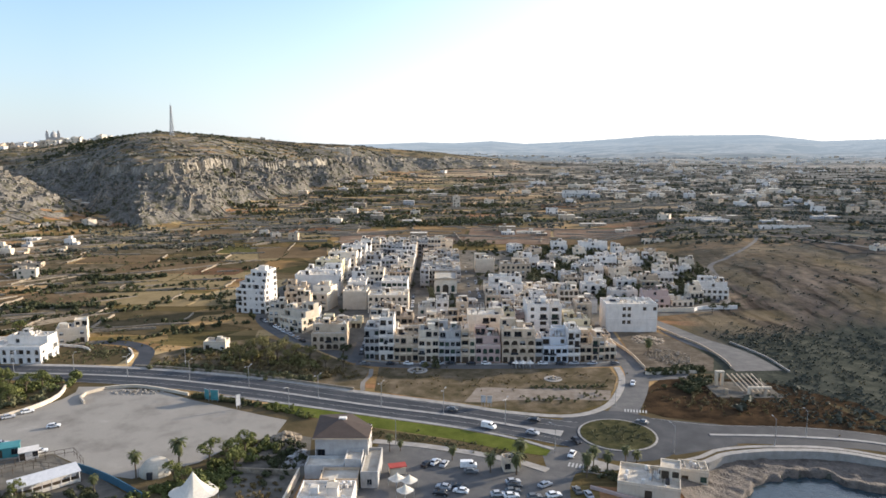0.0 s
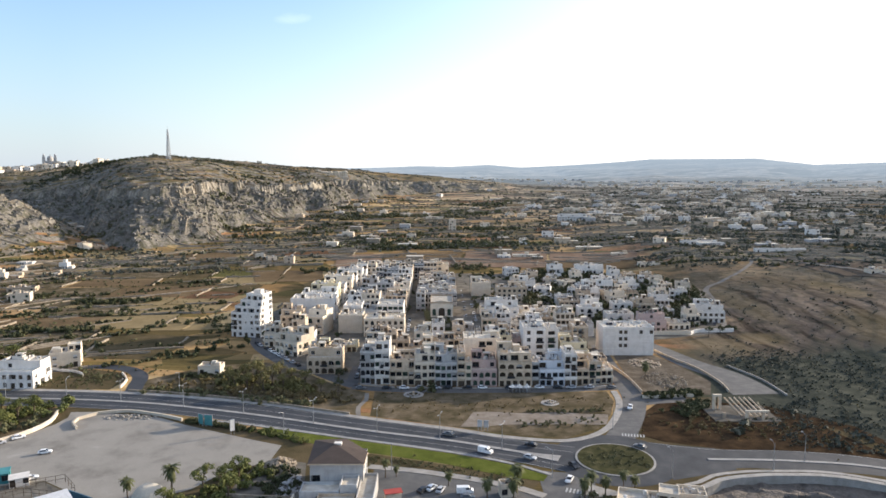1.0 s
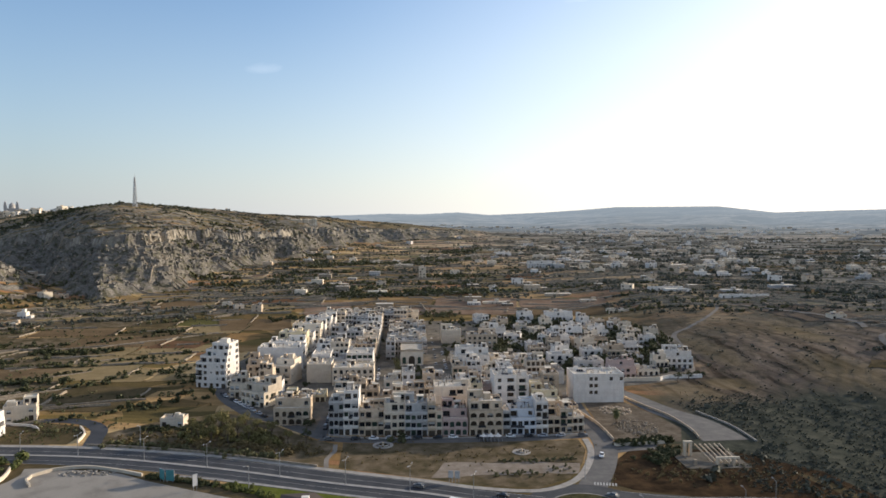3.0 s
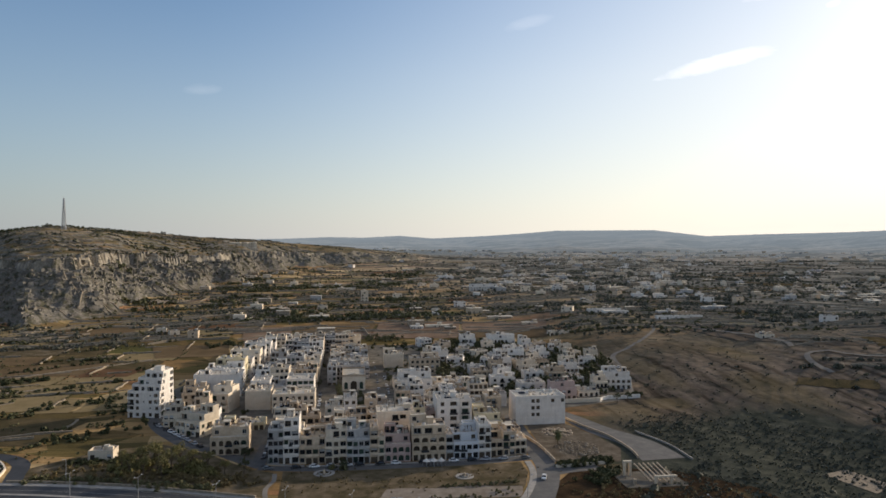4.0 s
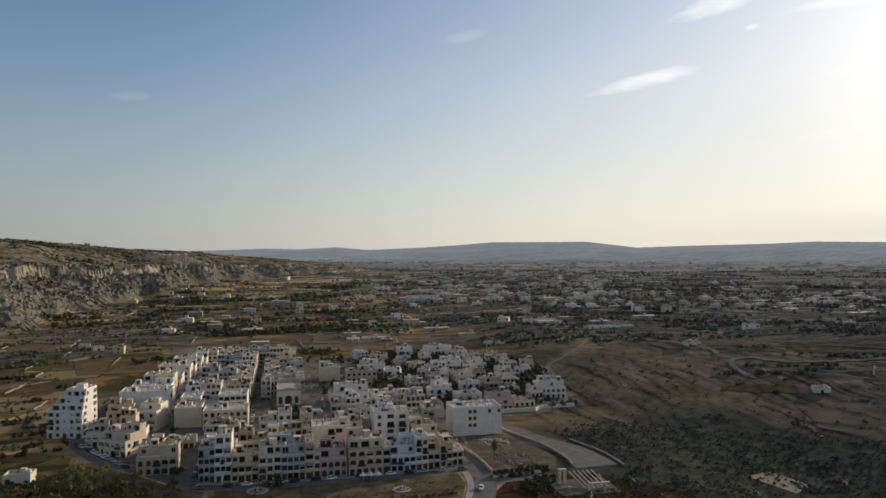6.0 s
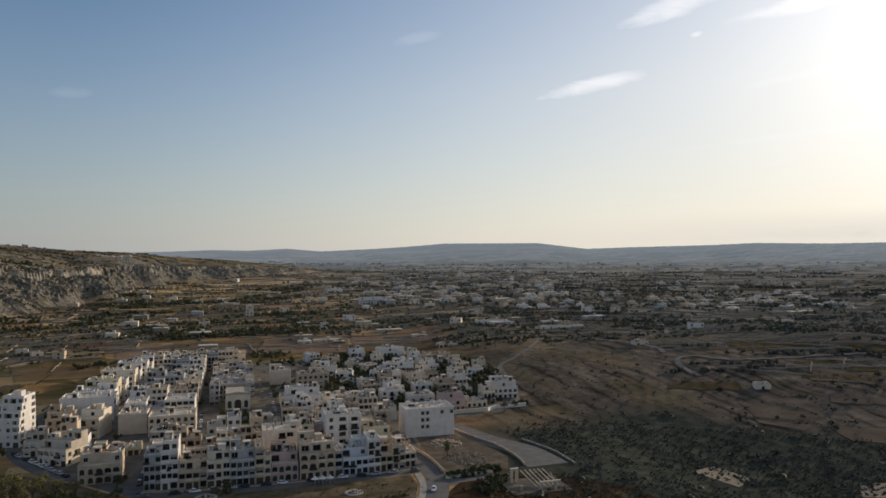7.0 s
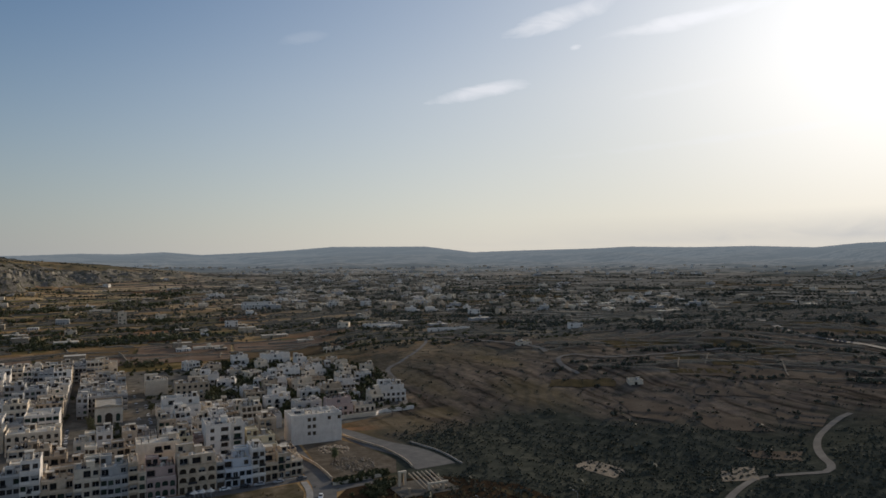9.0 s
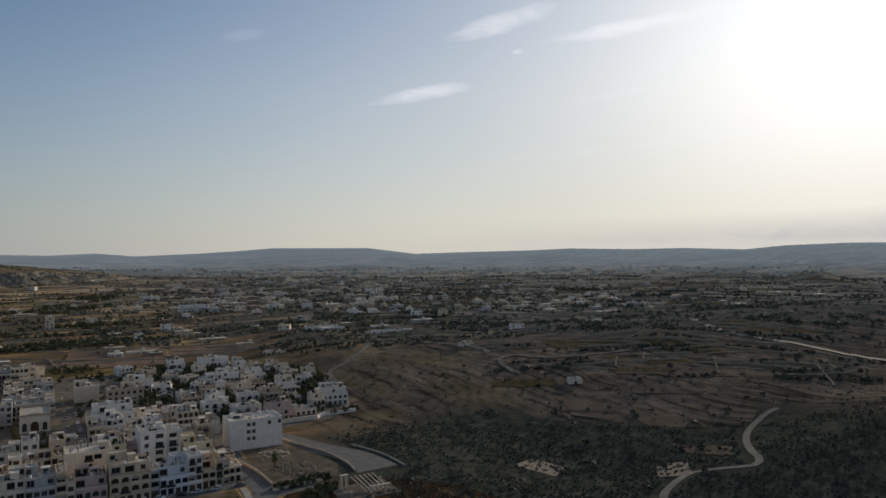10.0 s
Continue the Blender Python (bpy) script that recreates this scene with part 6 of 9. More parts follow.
for k, (count, az0, az1, r0, r1, s0, s1, mat, keep, name, label) in enumerate((
        (9000, -38, 68, 620, 2450, 1.0, 2.8, LEAF_FAR, 0.25, "scrub_far", "olive-green bushes scattered along field walls"),
        (8000, -38, 68, 640, 2450, 1.2, 3.2, LEAF_FAR, 0.35, "carob_trees", "dark carob trees dotted over the plain"),
        (2600, 3, 66, 900, 2450, 1.8, 4.2, LEAF_FAR, 0.15, "tree_belt", "dark distant tree belts on the plain"),
        (2600, -38, -15, 330, 760, 0.5, 1.6, LEAF_OLIVE, 0.45, "field_scrub", "low olive scrub between terraced fields"),
        (30000, 17, 66, 280, 660, 0.3, 0.9, VALLEY, -0.5, "valley_scrub", "low dark scrub along old terraces"),
        (3000, 17, 70, 255, 640, 0.25, 0.6, LEAF_DRY, 0.1, "valley_dry_scrub", "dry brown scrub on the valley side"),
        (21000, 20, 76, 205, 420, 0.3, 1.0, VALLEY, -0.8, "valley_thicket", "dense dark thicket on the valley floor"),
        (900, 24, 70, 240, 560, 1.3, 2.6, VALLEY, 0.5, "valley_trees", "dark carob trees in the valley"),
        (5200, -36, 6, 760, 1500, 0.8, 2.4, LEAF_OLIVE, 0.1, "hill_scrub", "dark scrub between limestone ledges"))):
    x, y, rng = scatter(count, az0, az1, r0, r1, 200 + k, keep=keep)
    ok = ~on_road(x, y) & (y > sea_edge(x) + 12)
    if name == "valley_scrub":
        ok &= (terrace(x, y) % 1 < 0.15) & (x - 0.25 * y > 62) & (x + y > 430)
    if name == "valley_thicket":
        ok &= (x + y + 45 * wavy(x, y, 70, 90) < 545) & (y + 20 * wavy(x, y, 60, 91) < 350) & (x - 0.1 * y > 95)
    x, y = x[ok], y[ok]
    thicket(name, x, y, rng.uniform(s0, s1, len(x)) * rng.uniform(0.6, 1.15, len(x)), mat, label, "scrub", flat=0.36 if "valley" in name else 0.75, leaves=20 if r1 > 1000 else 15, leaf=0.36, seed=20 + k)


def along(points, n, spread, seed):
    rng = np.random.RandomState(seed)
    line = curve(points, 1.0)
    q = [line[i] for i in rng.randint(0, len(line), n)]
    return np.array([p.x for p in q]) + rng.normal(0, spread, n), np.array([p.y for p in q]) + rng.normal(0, spread, n), rng


for k, (points, n, spread, s0, s1, mat, label) in enumerate((
        ([(-93, 246), (-79, 242), (-66, 237)], 60, 0.8, 1.0, 1.7, LEAF_DARK, "clipped dark hedge beside the gravel lot"),
        ([(-64, 236), (-52, 230), (-46, 226)], 45, 1.1, 0.8, 1.5, LEAF_GREEN, "green hedge above the lawn"),
        ([(84, 273), (97, 275), (106, 277)], 90, 1.3, 1.2, 2.2, LEAF_DARK, "thick dark hedge by the side road"),
        ([(92, 254), (98, 259), (104, 265)], 60, 2.2, 1.0, 2.1, LEAF_DARK, "dark grey-green bushes on the corner"),
        ([(-124, 283), (-100, 279), (-78, 273), (-50, 264)], 130, 2.0, 0.8, 1.8, LEAF_OLIVE, "roadside scrub along the wall"),
        ([(-92, 290), (-80, 291), (-66, 288), (-55, 283)], 80, 3.5, 1.6, 2.9, LEAF_YELLOW, "loose yellowish green trees below the village"),
        ([(-92, 284), (-76, 281), (-58, 276), (-44, 270)], 120, 3.0, 0.8, 1.9, LEAF_DRY, "brownish dry trees on the slope"),
        ([(-176, 252), (-164, 250), (-156, 258), (-152, 262)], 70, 4.0, 1.6, 3.2, LEAF_GREEN, "dense green trees behind a cream wall"),
        ([(-172, 240), (-160, 240), (-152, 240)], 50, 3.5, 1.4, 2.8, LEAF_OLIVE, "grey-green trees behind a cream wall"),
        ([(-70, 183), (-64, 178), (-76, 174)], 60, 3.5, 1.4, 2.8, LEAF_GREEN, "dense green trees by the tent"),
        ([(-126, 172), (-116, 168), (-104, 166)], 50, 3.0, 1.2, 2.4, LEAF_OLIVE, "grey-green garden trees by a pavilion"),
        ([(-100, 174), (-92, 170), (-84, 166)], 40, 2.5, 0.8, 1.7, LEAF_DARK, "dark garden planting in a yard"),
        ([(-54, 166), (-46, 172), (-52, 178)], 60, 3.0, 0.5, 1.1, LEAF_DRY, "dry brush in a walled yard"),
        ([(112, 236), (90, 244), (130, 230)], 130, 6.0, 0.4, 1.0, LEAF_DRY, "dry reddish scrub by the roundabout"),
        ([(-112, 300), (-95, 305), (-84, 300)], 60, 3.0, 0.9, 1.9, LEAF_DARK, "dark scrub on a neglected plot"),
        ([(-120, 292), (-95, 290), (-60, 280), (-40, 272)], 190, 5.0, 0.6, 1.5, LEAF_DRY, "dry brown scrub on the slope"),
        ([(-172, 297), (-160, 304), (-148, 300), (-160, 292)], 170, 4.5, 0.4, 0.9, LEAF_OLIVE, "low planting in rows in the round plot"),
        ([(-560, 1130), (-500, 1170), (-420, 1215), (-350, 1240)], 160, 14.0, 2.0, 4.5, LEAF_DARK, "dark trees along the hilltop"),
        ([(-640, 1120), (-600, 1180), (-560, 1230)], 140, 22.0, 2.5, 5.0, LEAF_DARK, "dark wood below the hilltop town"),
        ([(-320, 1260), (-220, 1300), (-120, 1330)], 60, 14.0, 1.5, 3.0, LEAF_OLIVE, "scattered trees along the skyline"),
        ([(49, 212), (56, 213), (64, 211)], 160, 3.8, 0.3, 0.8, LEAF_OLIVE, "low dry shrubs on the roundabout"),
        ([(-24, 213), (-6, 209), (10, 202), (24, 195)], 170, 1.8, 0.3, 0.7, LEAF_OLIVE, "young low shrubs in a dry bed"),
        ([(-66, 178), (-64, 190), (-60, 199), (-56, 206)], 70, 3.2, 1.0, 2.3, LEAF_GREEN, "dense green trees at the edge of the lot"),
        ([(-48, 183), (-46, 195), (-50, 205)], 50, 3.0, 0.9, 2.0, LEAF_DARK, "dark tangled bushes among rubble"),
        ([(-250, 390), (-222, 389.5), (-190, 392)], 70, 2.5, 1.6, 3.0, LEAF_DARK, "dark bushes along a field edge"),
        ([(-252, 478), (-228, 474), (-200, 486)], 80, 5.0, 1.5, 3.4, LEAF_DARK, "clump of dark trees in the fields"),
        ([(-405, 642), (-380, 668), (-352, 700)], 90, 7.0, 1.2, 2.8, LEAF_DARK, "dark garden trees round farmhouses"),
        ([(-318, 500), (-300, 498), (-282, 500)], 60, 4.0, 1.0, 2.2, LEAF_DARK, "dark garden shrubs round a farmhouse"),
        ([(-262, 430), (-225, 432), (-190, 436)], 60, 2.0, 1.2, 2.4, LEAF_OLIVE, "olive bushes along a wall"),
        ([(-120, 604), (-100, 612), (-84, 600)], 40, 5.0, 1.5, 3.0, LEAF_DARK, "dark bushes behind the village"),
        ([(-80, 730), (-20, 740), (30, 745)], 160, 7.0, 1.6, 3.2, LEAF_DARK, "belt of dark green trees beyond the fields"),
        ([(10, 632), (24, 628), (40, 622)], 60, 6.0, 1.2, 2.6, LEAF_OLIVE, "low trees on open ground behind the village"),
        ([(54, 530), (60, 508), (67, 490), (82, 494)], 170, 5.0, 2.2, 4.2, LEAF_DARK, "dense dark garden trees among villas"),
        ([(88, 446), (93, 442), (98, 447)], 34, 2.5, 2.0, 3.6, LEAF_DARK, "dark cypress and carob in a garden"),
        ([(95, 508), (108, 530), (113, 546)], 70, 4.0, 2.2, 4.2, LEAF_DARK, "dark tall garden trees"),
        ([(94, 413), (103, 405), (110, 398)], 60, 2.0, 1.6, 2.8, LEAF_DARK, "dark hedge behind a garden wall"),
        ([(156, 389), (166, 389), (172, 396)], 34, 1.5, 1.2, 2.0, LEAF_DARK, "garden bushes behind a boundary wall"),
        ([(146, 515), (160, 518), (178, 534)], 70, 5.0, 2.0, 3.8, LEAF_DARK, "dark trees behind the villas"),
        ([(-10, 388), (4, 388), (12, 392)], 40, 2.4, 1.4, 2.4, LEAF_DARK, "dark trees on the church square"),
        ([(24, 488), (36, 489), (40, 484)], 34, 1.5, 1.4, 2.2, LEAF_DARK, "dark trees along a house wall"),
        ([(-1, 281), (-8, 281.3)], 10, 0.8, 1.3, 1.9, LEAF_OLIVE, "round olive tree by the street"),
        ([(30, 244.5), (45, 243), (60, 250)], 36, 2.0, 0.5, 1.1, LEAF_OLIVE, "dry bushes by the gravel strip"),
        ([(34, 256), (50, 256), (64, 258)], 50, 0.8, 0.5, 1.0, LEAF_OLIVE, "low hedge line on the open ground"),
        ([(-26, 272), (10, 262), (60, 266)], 150, 7.0, 0.3, 0.7, LEAF_DRY, "dry weeds on the open ground"),
        ([(42, 186), (47, 184), (50, 180)], 24, 1.5, 0.9, 1.7, LEAF_OLIVE, "bushes beside a low building"))):
    x, y, rng = along(points, n, spread, 400 + k)
    if "roundabout" in label and "shrubs" in label:
        inside = np.hypot(x - 56.3, y - 212.0) < 11.0
        x, y = x[inside], y[inside]
        n = len(x)
    thicket("hedge" if "hedge" in label else "bushes", x, y, rng.uniform(s0, s1, n), mat, label, "hedge" if "hedge" in label else "bushes", leaves=110, leaf=0.15, seed=60 + k)


def gardens():
    """Dark garden trees and yard bushes between the houses."""
    rng = random.Random(66)
    for n, x0, x1, y0, y1, s0, s1, mat, label in ((1500, 58, 196, 392, 604, 1.2, 3.0, LEAF_DARK, "dark garden trees between the villas"), (420, 84, 190, 392, 600, 0.8, 1.8, LEAF_OLIVE, "olive garden shrubs between the villas"),
                                                  (420, -110, 84, 300, 600, 0.8, 2.2, LEAF_DARK, "dark trees in yards between the houses")):
        xs, ys = [], []
        for _ in range(n):
            x, y = rng.uniform(x0, x1), rng.uniform(y0, y1)
            if in_village(x, y) and x < np.interp(y, (380, 410, 460, 505, 560, 600), (148, 164, 182, 192, 180, 130)) - 4 and free(x, y - 1.4, 2.8, 2.8, 0.2):
                xs.append(x), ys.append(y)
        xs, ys = np.array(xs), np.array(ys)
        ok = ~on_road(xs, ys)
        for line, w in (([(-38, 288), (-38.5, 325), (-45, 352), (-60, 372), (-62, 410), (-60, 500), (-56, 590)], 4), ([(-13, 340), (-14, 390), (-16, 430)], 5), ([(17, 372), (19.5, 400), (19.5, 465), (14, 575)], 5), ([(-60, 362), (-20, 360), (40, 362), (84, 362)], 4),
                        ([(66, 237), (73.5, 254), (78.5, 270), (80, 289), (80.5, 320), (83, 352), (90, 392), (88, 430)], 5)):
            for q in curve(line, 4):
                ok &= (xs - q.x) ** 2 + (ys - q.y) ** 2 > w * w
        sizes = np.array([rng.uniform(s0, s1) for _ in xs])
        thicket("garden_trees", xs[ok], ys[ok], sizes[ok], mat, label, "trees", leaves=60, leaf=0.26, seed=97, flat=0.95, sink=-0.5)


gardens()


def tree_form(seed, mat, h, spread, leaves=900, leaf=0.085, flat=0.8):
    """A trunk with limbs and an uneven crown, standing at the origin."""
    rng = random.Random(seed)
    t = Shape()
    fork = h * rng.uniform(0.28, 0.4)
    lean = Vector((rng.uniform(-0.3, 0.3), rng.uniform(-0.3, 0.3), fork))
    t.tube((0, 0, -0.3), lean, 0.045 * h, 0.03 * h, 7, BARK, caps=False)
    crown = []
    for i in range(5):
        a = i * 1.257 + rng.uniform(-0.4, 0.4)
        tip = Vector((math.cos(a) * spread * rng.uniform(0.35, 0.6), math.sin(a) * spread * rng.uniform(0.35, 0.6), h * rng.uniform(0.6, 0.85)))
        mid = lean.lerp(tip, 0.5) + Vector((0, 0, 0.06 * h))
        t.tube(lean, mid, 0.022 * h, 0.014 * h, 5, BARK, caps=False), t.tube(mid, tip, 0.014 * h, 0.005 * h, 5, BARK, caps=False)
        crown.append(clump(leaves // 5, leaf, seed * 7 + i, flat) * spread * rng.uniform(0.5, 0.72) + np.array([tip.x, tip.y, tip.z - 0.35 * spread]))
    return t.mesh("trunk"), quads("crown", np.concatenate(crown), mat)


def palm_form(seed, h):
    rng = random.Random(seed)
    t = Shape()
    p = Vector((0, 0, -0.2))
    for i in range(6):
        q = Vector((0.05 * math.sin(i), 0.04 * i * math.cos(seed), h * (i + 1) / 6))
        t.tube(p, q, 0.24 - 0.015 * i, 0.22 - 0.015 * i, 8, BARK, caps=False)
        p = q
    leaf = []
    for i in range(74):
        a, lift = i * 2.4, rng.uniform(-0.5, 1.4)
        long, droop = rng.uniform(1.2, 1.9), rng.uniform(0.4, 1.1)
        if i > 48:
            lift, long, droop = -0.9, rng.uniform(0.6, 1.0), rng.uniform(0.9, 1.6)
        last = None
        for j in range(5):
            k = (j + 1) / 4
            rad = long * k
            c = np.array([math.cos(a) * rad, math.sin(a) * rad, h + lift * rad * 0.6 - droop * k * k * 1.1])
            side = np.array([-math.sin(a), math.cos(a), 0]) * (0.34 * (1 - 0.6 * k) + 0.05)
            if last is not None:
                leaf.append([last[0] - last[1] + (0, 0, -0.08), last[0] + last[1] + (0, 0, -0.08), c + side + (0, 0, -0.1), c - side + (0, 0, -0.1)])
            last = (c, side)
    return t.mesh("trunk"), quads("crown", np.array(leaf), LEAF_PALM)


FORMS = {"olive": [tree_form(i, LEAF_OLIVE, 6, 3.0) for i in range(2)], "dark": [tree_form(10 + i, LEAF_DARK, 7, 3.2) for i in range(2)], "green": [tree_form(20 + i, LEAF_GREEN, 8, 3.6, 1100) for i in range(3)],
         "pine": [tree_form(30 + i, LEAF_YELLOW, 9, 3.4, 800, 0.08, 0.9) for i in range(2)], "poplar": [tree_form(40, LEAF_OLIVE, 10, 2.0, 900, 0.11, 1.6)], "palm": [palm_form(50, 5.5), palm_form(51, 7.5)]}
TREE_LABELS = {"olive": "small olive tree with grey-green crown", "dark": "dark evergreen carob tree", "green": "leafy green roadside tree", "pine": "yellowish green tree with a ragged thin crown",
               "poplar": "tall slender tree on the square", "palm": "palm tree with a ragged crown of fronds"}


def tree(kind, x, y, size=1.0, seed=0):
    trunk, crown = FORMS[kind][seed % len(FORMS[kind])]
    t = thing("palm_tree" if kind == "palm" else "tree", pose(x, y, height(x, y), 0, 0, (seed * 73) % 360) @ Matrix.Scale(size, 4), TREE_LABELS[kind], "palm tree" if kind == "palm" else "tree", "trees")
    part("trunk", trunk, t), part("crown", crown, t)


for k, (x, y, s) in enumerate(((-91, 291, 0.9), (-84, 292, 1.15), (-77, 290, 1.25), (-80, 297, 1.2), (-71, 288, 1.1), (-64, 290, 1.0), (-87, 286, 0.9), (-70, 296, 1.1), (-57, 287, 0.9), (-49, 279, 0.8), (-74, 283, 0.9), (-81, 284, 0.9), (-66, 284, 0.8))):
    tree("pine", x, y, s, k)
for k, (x, y, s) in enumerate(((-163, 249, 1.0), (-157, 250, 1.0), (-154, 255, 0.9), (-168, 254, 1.1), (-160, 243, 0.9), (-155, 237, 0.8), (-175, 248, 1.1), (-166, 240, 0.9), (-172, 235, 0.8), (-205, 326, 1.1), (-198, 322, 0.9))):
    tree("green", x, y, s, k)
for k, (x, y, s) in enumerate(((-68, 190, 1.0), (-63, 193, 0.9), (-60, 198, 0.9), (-59, 185, 1.0), (-74, 179, 0.9), (-70, 176, 0.8), (-120, 172, 0.8), (-112, 170, 0.7))):
    tree("green", x, y, s, k)
for k, (x, y, s) in enumerate(((-77.2, 191, 1.1), (-85.8, 182, 0.85), (13.5, 185.6, 0.8), (22.3, 189, 0.9), (20.8, 184.5, 0.95), (43.2, 187.5, 0.75), (47.3, 187.5, 0.75), (53.1, 190, 0.65), (56.3, 190, 0.65),
                               (40.4, 183, 0.75), (2.7, 193.6, 0.6), (-16.2, 199.4, 0.6), (92, 300, 0.95), (-93, 173, 0.6), (-13, 200, 0.5))):
    tree("palm", x, y, s * 1.2, k)
for k, (x, y, s) in enumerate(((-6.5, 389, 1.0), (-7, 397, 1.0), (-6.5, 405, 0.95), (-8, 412, 0.9))):
    tree("poplar", x, y, s, k)
for k, (x, y, s) in enumerate(((2, 385, 0.9), (7, 392, 0.9), (12, 390, 0.8), (36, 612, 1.0), (22, 618, 1.0), (-3, 279.8, 0.7), (-42, 281, 0.8), (-44, 296, 0.8), (95, 411, 0.6), (178, 470, 0.6))):
    tree("dark", x, y, s, k)


rng = random.Random(55)
for k in range(110):
    x, y = rng.uniform(60, 185), rng.uniform(425, 590)
    if free(x, y - 1, 1.5, 2, 0.2) and x < np.interp(y, (380, 410, 460, 505, 560, 600), (150, 160, 178, 190, 176, 120)):
        tree(rng.choice(("dark", "dark", "olive")), x, y, rng.uniform(0.75, 1.1), k)
spots = [(rng.uniform(20, 192), rng.uniform(395, 600)) for _ in range(1500)]
spots = [p for p in spots if free(p[0], p[1] - 1, 1.2, 2, 0.3) and p[0] < np.interp(p[1], (380, 410, 460, 505, 560, 600), (150, 164, 184, 194, 182, 140)) and wavy(*p, 45, 95) > -0.25 and abs(p[0] - 17) > 8][:420]
xs, ys = np.array([p[0] for p in spots]), np.array([p[1] for p in spots])
thicket("garden_trees", xs, ys, np.random.RandomState(8).uniform(1.1, 2.7, len(xs)), LEAF_DARK, "dark evergreen garden trees between villas", "garden trees", leaves=70, leaf=0.2, seed=97)
for k, (x, y) in enumerate(((-9, 360), (25, 366), (60, 364), (-20, 436), (24, 440), (25, 452), (24, 470), (78, 404), (86, 410), (112, 368), (150, 376), (158, 380))):
    tree("dark", x, y, 0.8, k)


# ---------------------------------------------------------------- fields, walls and farms
def hedge_lines(name, n, az0, az1, r0, r1, seed, mat, label, big=1.0):
    """Rows of bushes along the terraces."""
    rng = np.random.RandomState(seed)
    xs, ys, ss = [], [], []
    for _ in range(n):
        a, r = math.radians(rng.uniform(az0, az1)), math.exp(rng.uniform(math.log(r0), math.log(r1)))
        m = rng.randint(8, 34)
        d = -a + rng.normal(0.1, 0.12)
        k = np.sort(rng.uniform(-0.5, 0.5, m)) * m * 2.6
        xs.append(r * math.sin(a) + math.cos(d) * k + rng.normal(0, 0.8, m)), ys.append(r * math.cos(a) + math.sin(d) * k + rng.normal(0, 0.8, m))
        ss.append(rng.uniform(0.7, 2.0, m) * (1 + r / 2500) * big)
    x, y, s = np.concatenate(xs), np.concatenate(ys), np.concatenate(ss)
    ok = ~in_village(x, y) & ~on_road(x, y) & ~in_fields(x, y)
    thicket(name, x[ok], y[ok], s[ok], mat, label, "hedges", leaves=26, leaf=0.33, seed=seed)


hedge_lines("field_hedges", 620, -36, 64, 620, 2200, 81, LEAF_FAR, "dark hedges and carob rows along the terraces")
hedge_lines("field_hedges", 20, 36, 62, 470, 700, 86, VALLEY, "grey-green carob rows in the valley", 1.1)
hedge_lines("field_hedges", 34, -36, -14, 340, 640, 82, LEAF_DARK, "dark hedges between small fields")
hedge_lines("field_hedges", 160, -30, 40, 620, 1500, 83, LEAF_OLIVE, "olive rows along the terraces")

hedge_lines("tree_belts", 46, -17, 6, 740, 1350, 84, LEAF_OLIVE, "dark tree belts between terraces below the cliffs", 1.7)
hedge_lines("tree_belts", 45, 16, 60, 700, 1400, 85, LEAF_FAR, "grey-green tree belts on the plain", 1.6)

rng = random.Random(17)
FIELD_EDGES = []
row, y0 = 0, 334.0
while y0 < 800:
    deep = rng.uniform(22, 42) * (0.7 + y0 / 1200)
    x0 = -430.0 + rng.uniform(0, 30)
    while x0 < -70:
        wide = rng.uniform(30, 72)
        cs = [(p + rng.uniform(-2, 2), q + 0.16 * (p + 200) + rng.uniform(-2, 2)) for p, q in ((x0, y0), (x0 + wide, y0), (x0 + wide, y0 + deep), (x0, y0 + deep))]
        hs = [height(p, q) for p, q in cs] + [height(x0 + wide / 2, y0 + deep / 2 + 0.16 * (x0 + 200))]
        inside = any(bool(in_village(np.float64(p), np.float64(q))) for p, q in cs) or cs[1][0] > np.interp(y0, (330, 380, 420), (-138, -118, -84))
        if not inside and max(hs) - min(hs) < 6 and max(hs) < 40 and math.hypot(*cs[0]) < 900:
            FIELD_EDGES.append((cs[0], cs[1])), FIELD_EDGES.append((cs[1], cs[2]))
            mat, label = rng.choice(((BROWN_SOIL, "tan ploughed field"), (BROWN_SOIL, "brown fallow field"), (STUBBLE, "pale straw-coloured stubble field"), (DRY_GRASS, "dry grass field"), (DRY_GRASS, "dry grass field"), (OLIVE_SOIL, "weedy fallow field"), (BROWN_SOIL, "tan ploughed field"), (STUBBLE, "pale straw-coloured stubble field")))
            if rng.random() < 0.85:
                patch("field", cs, mat, label, 0.12, n=12)
        x0 += wide + rng.uniform(1.0, 2.5)
    y0 += deep + rng.uniform(0.8, 2.5)

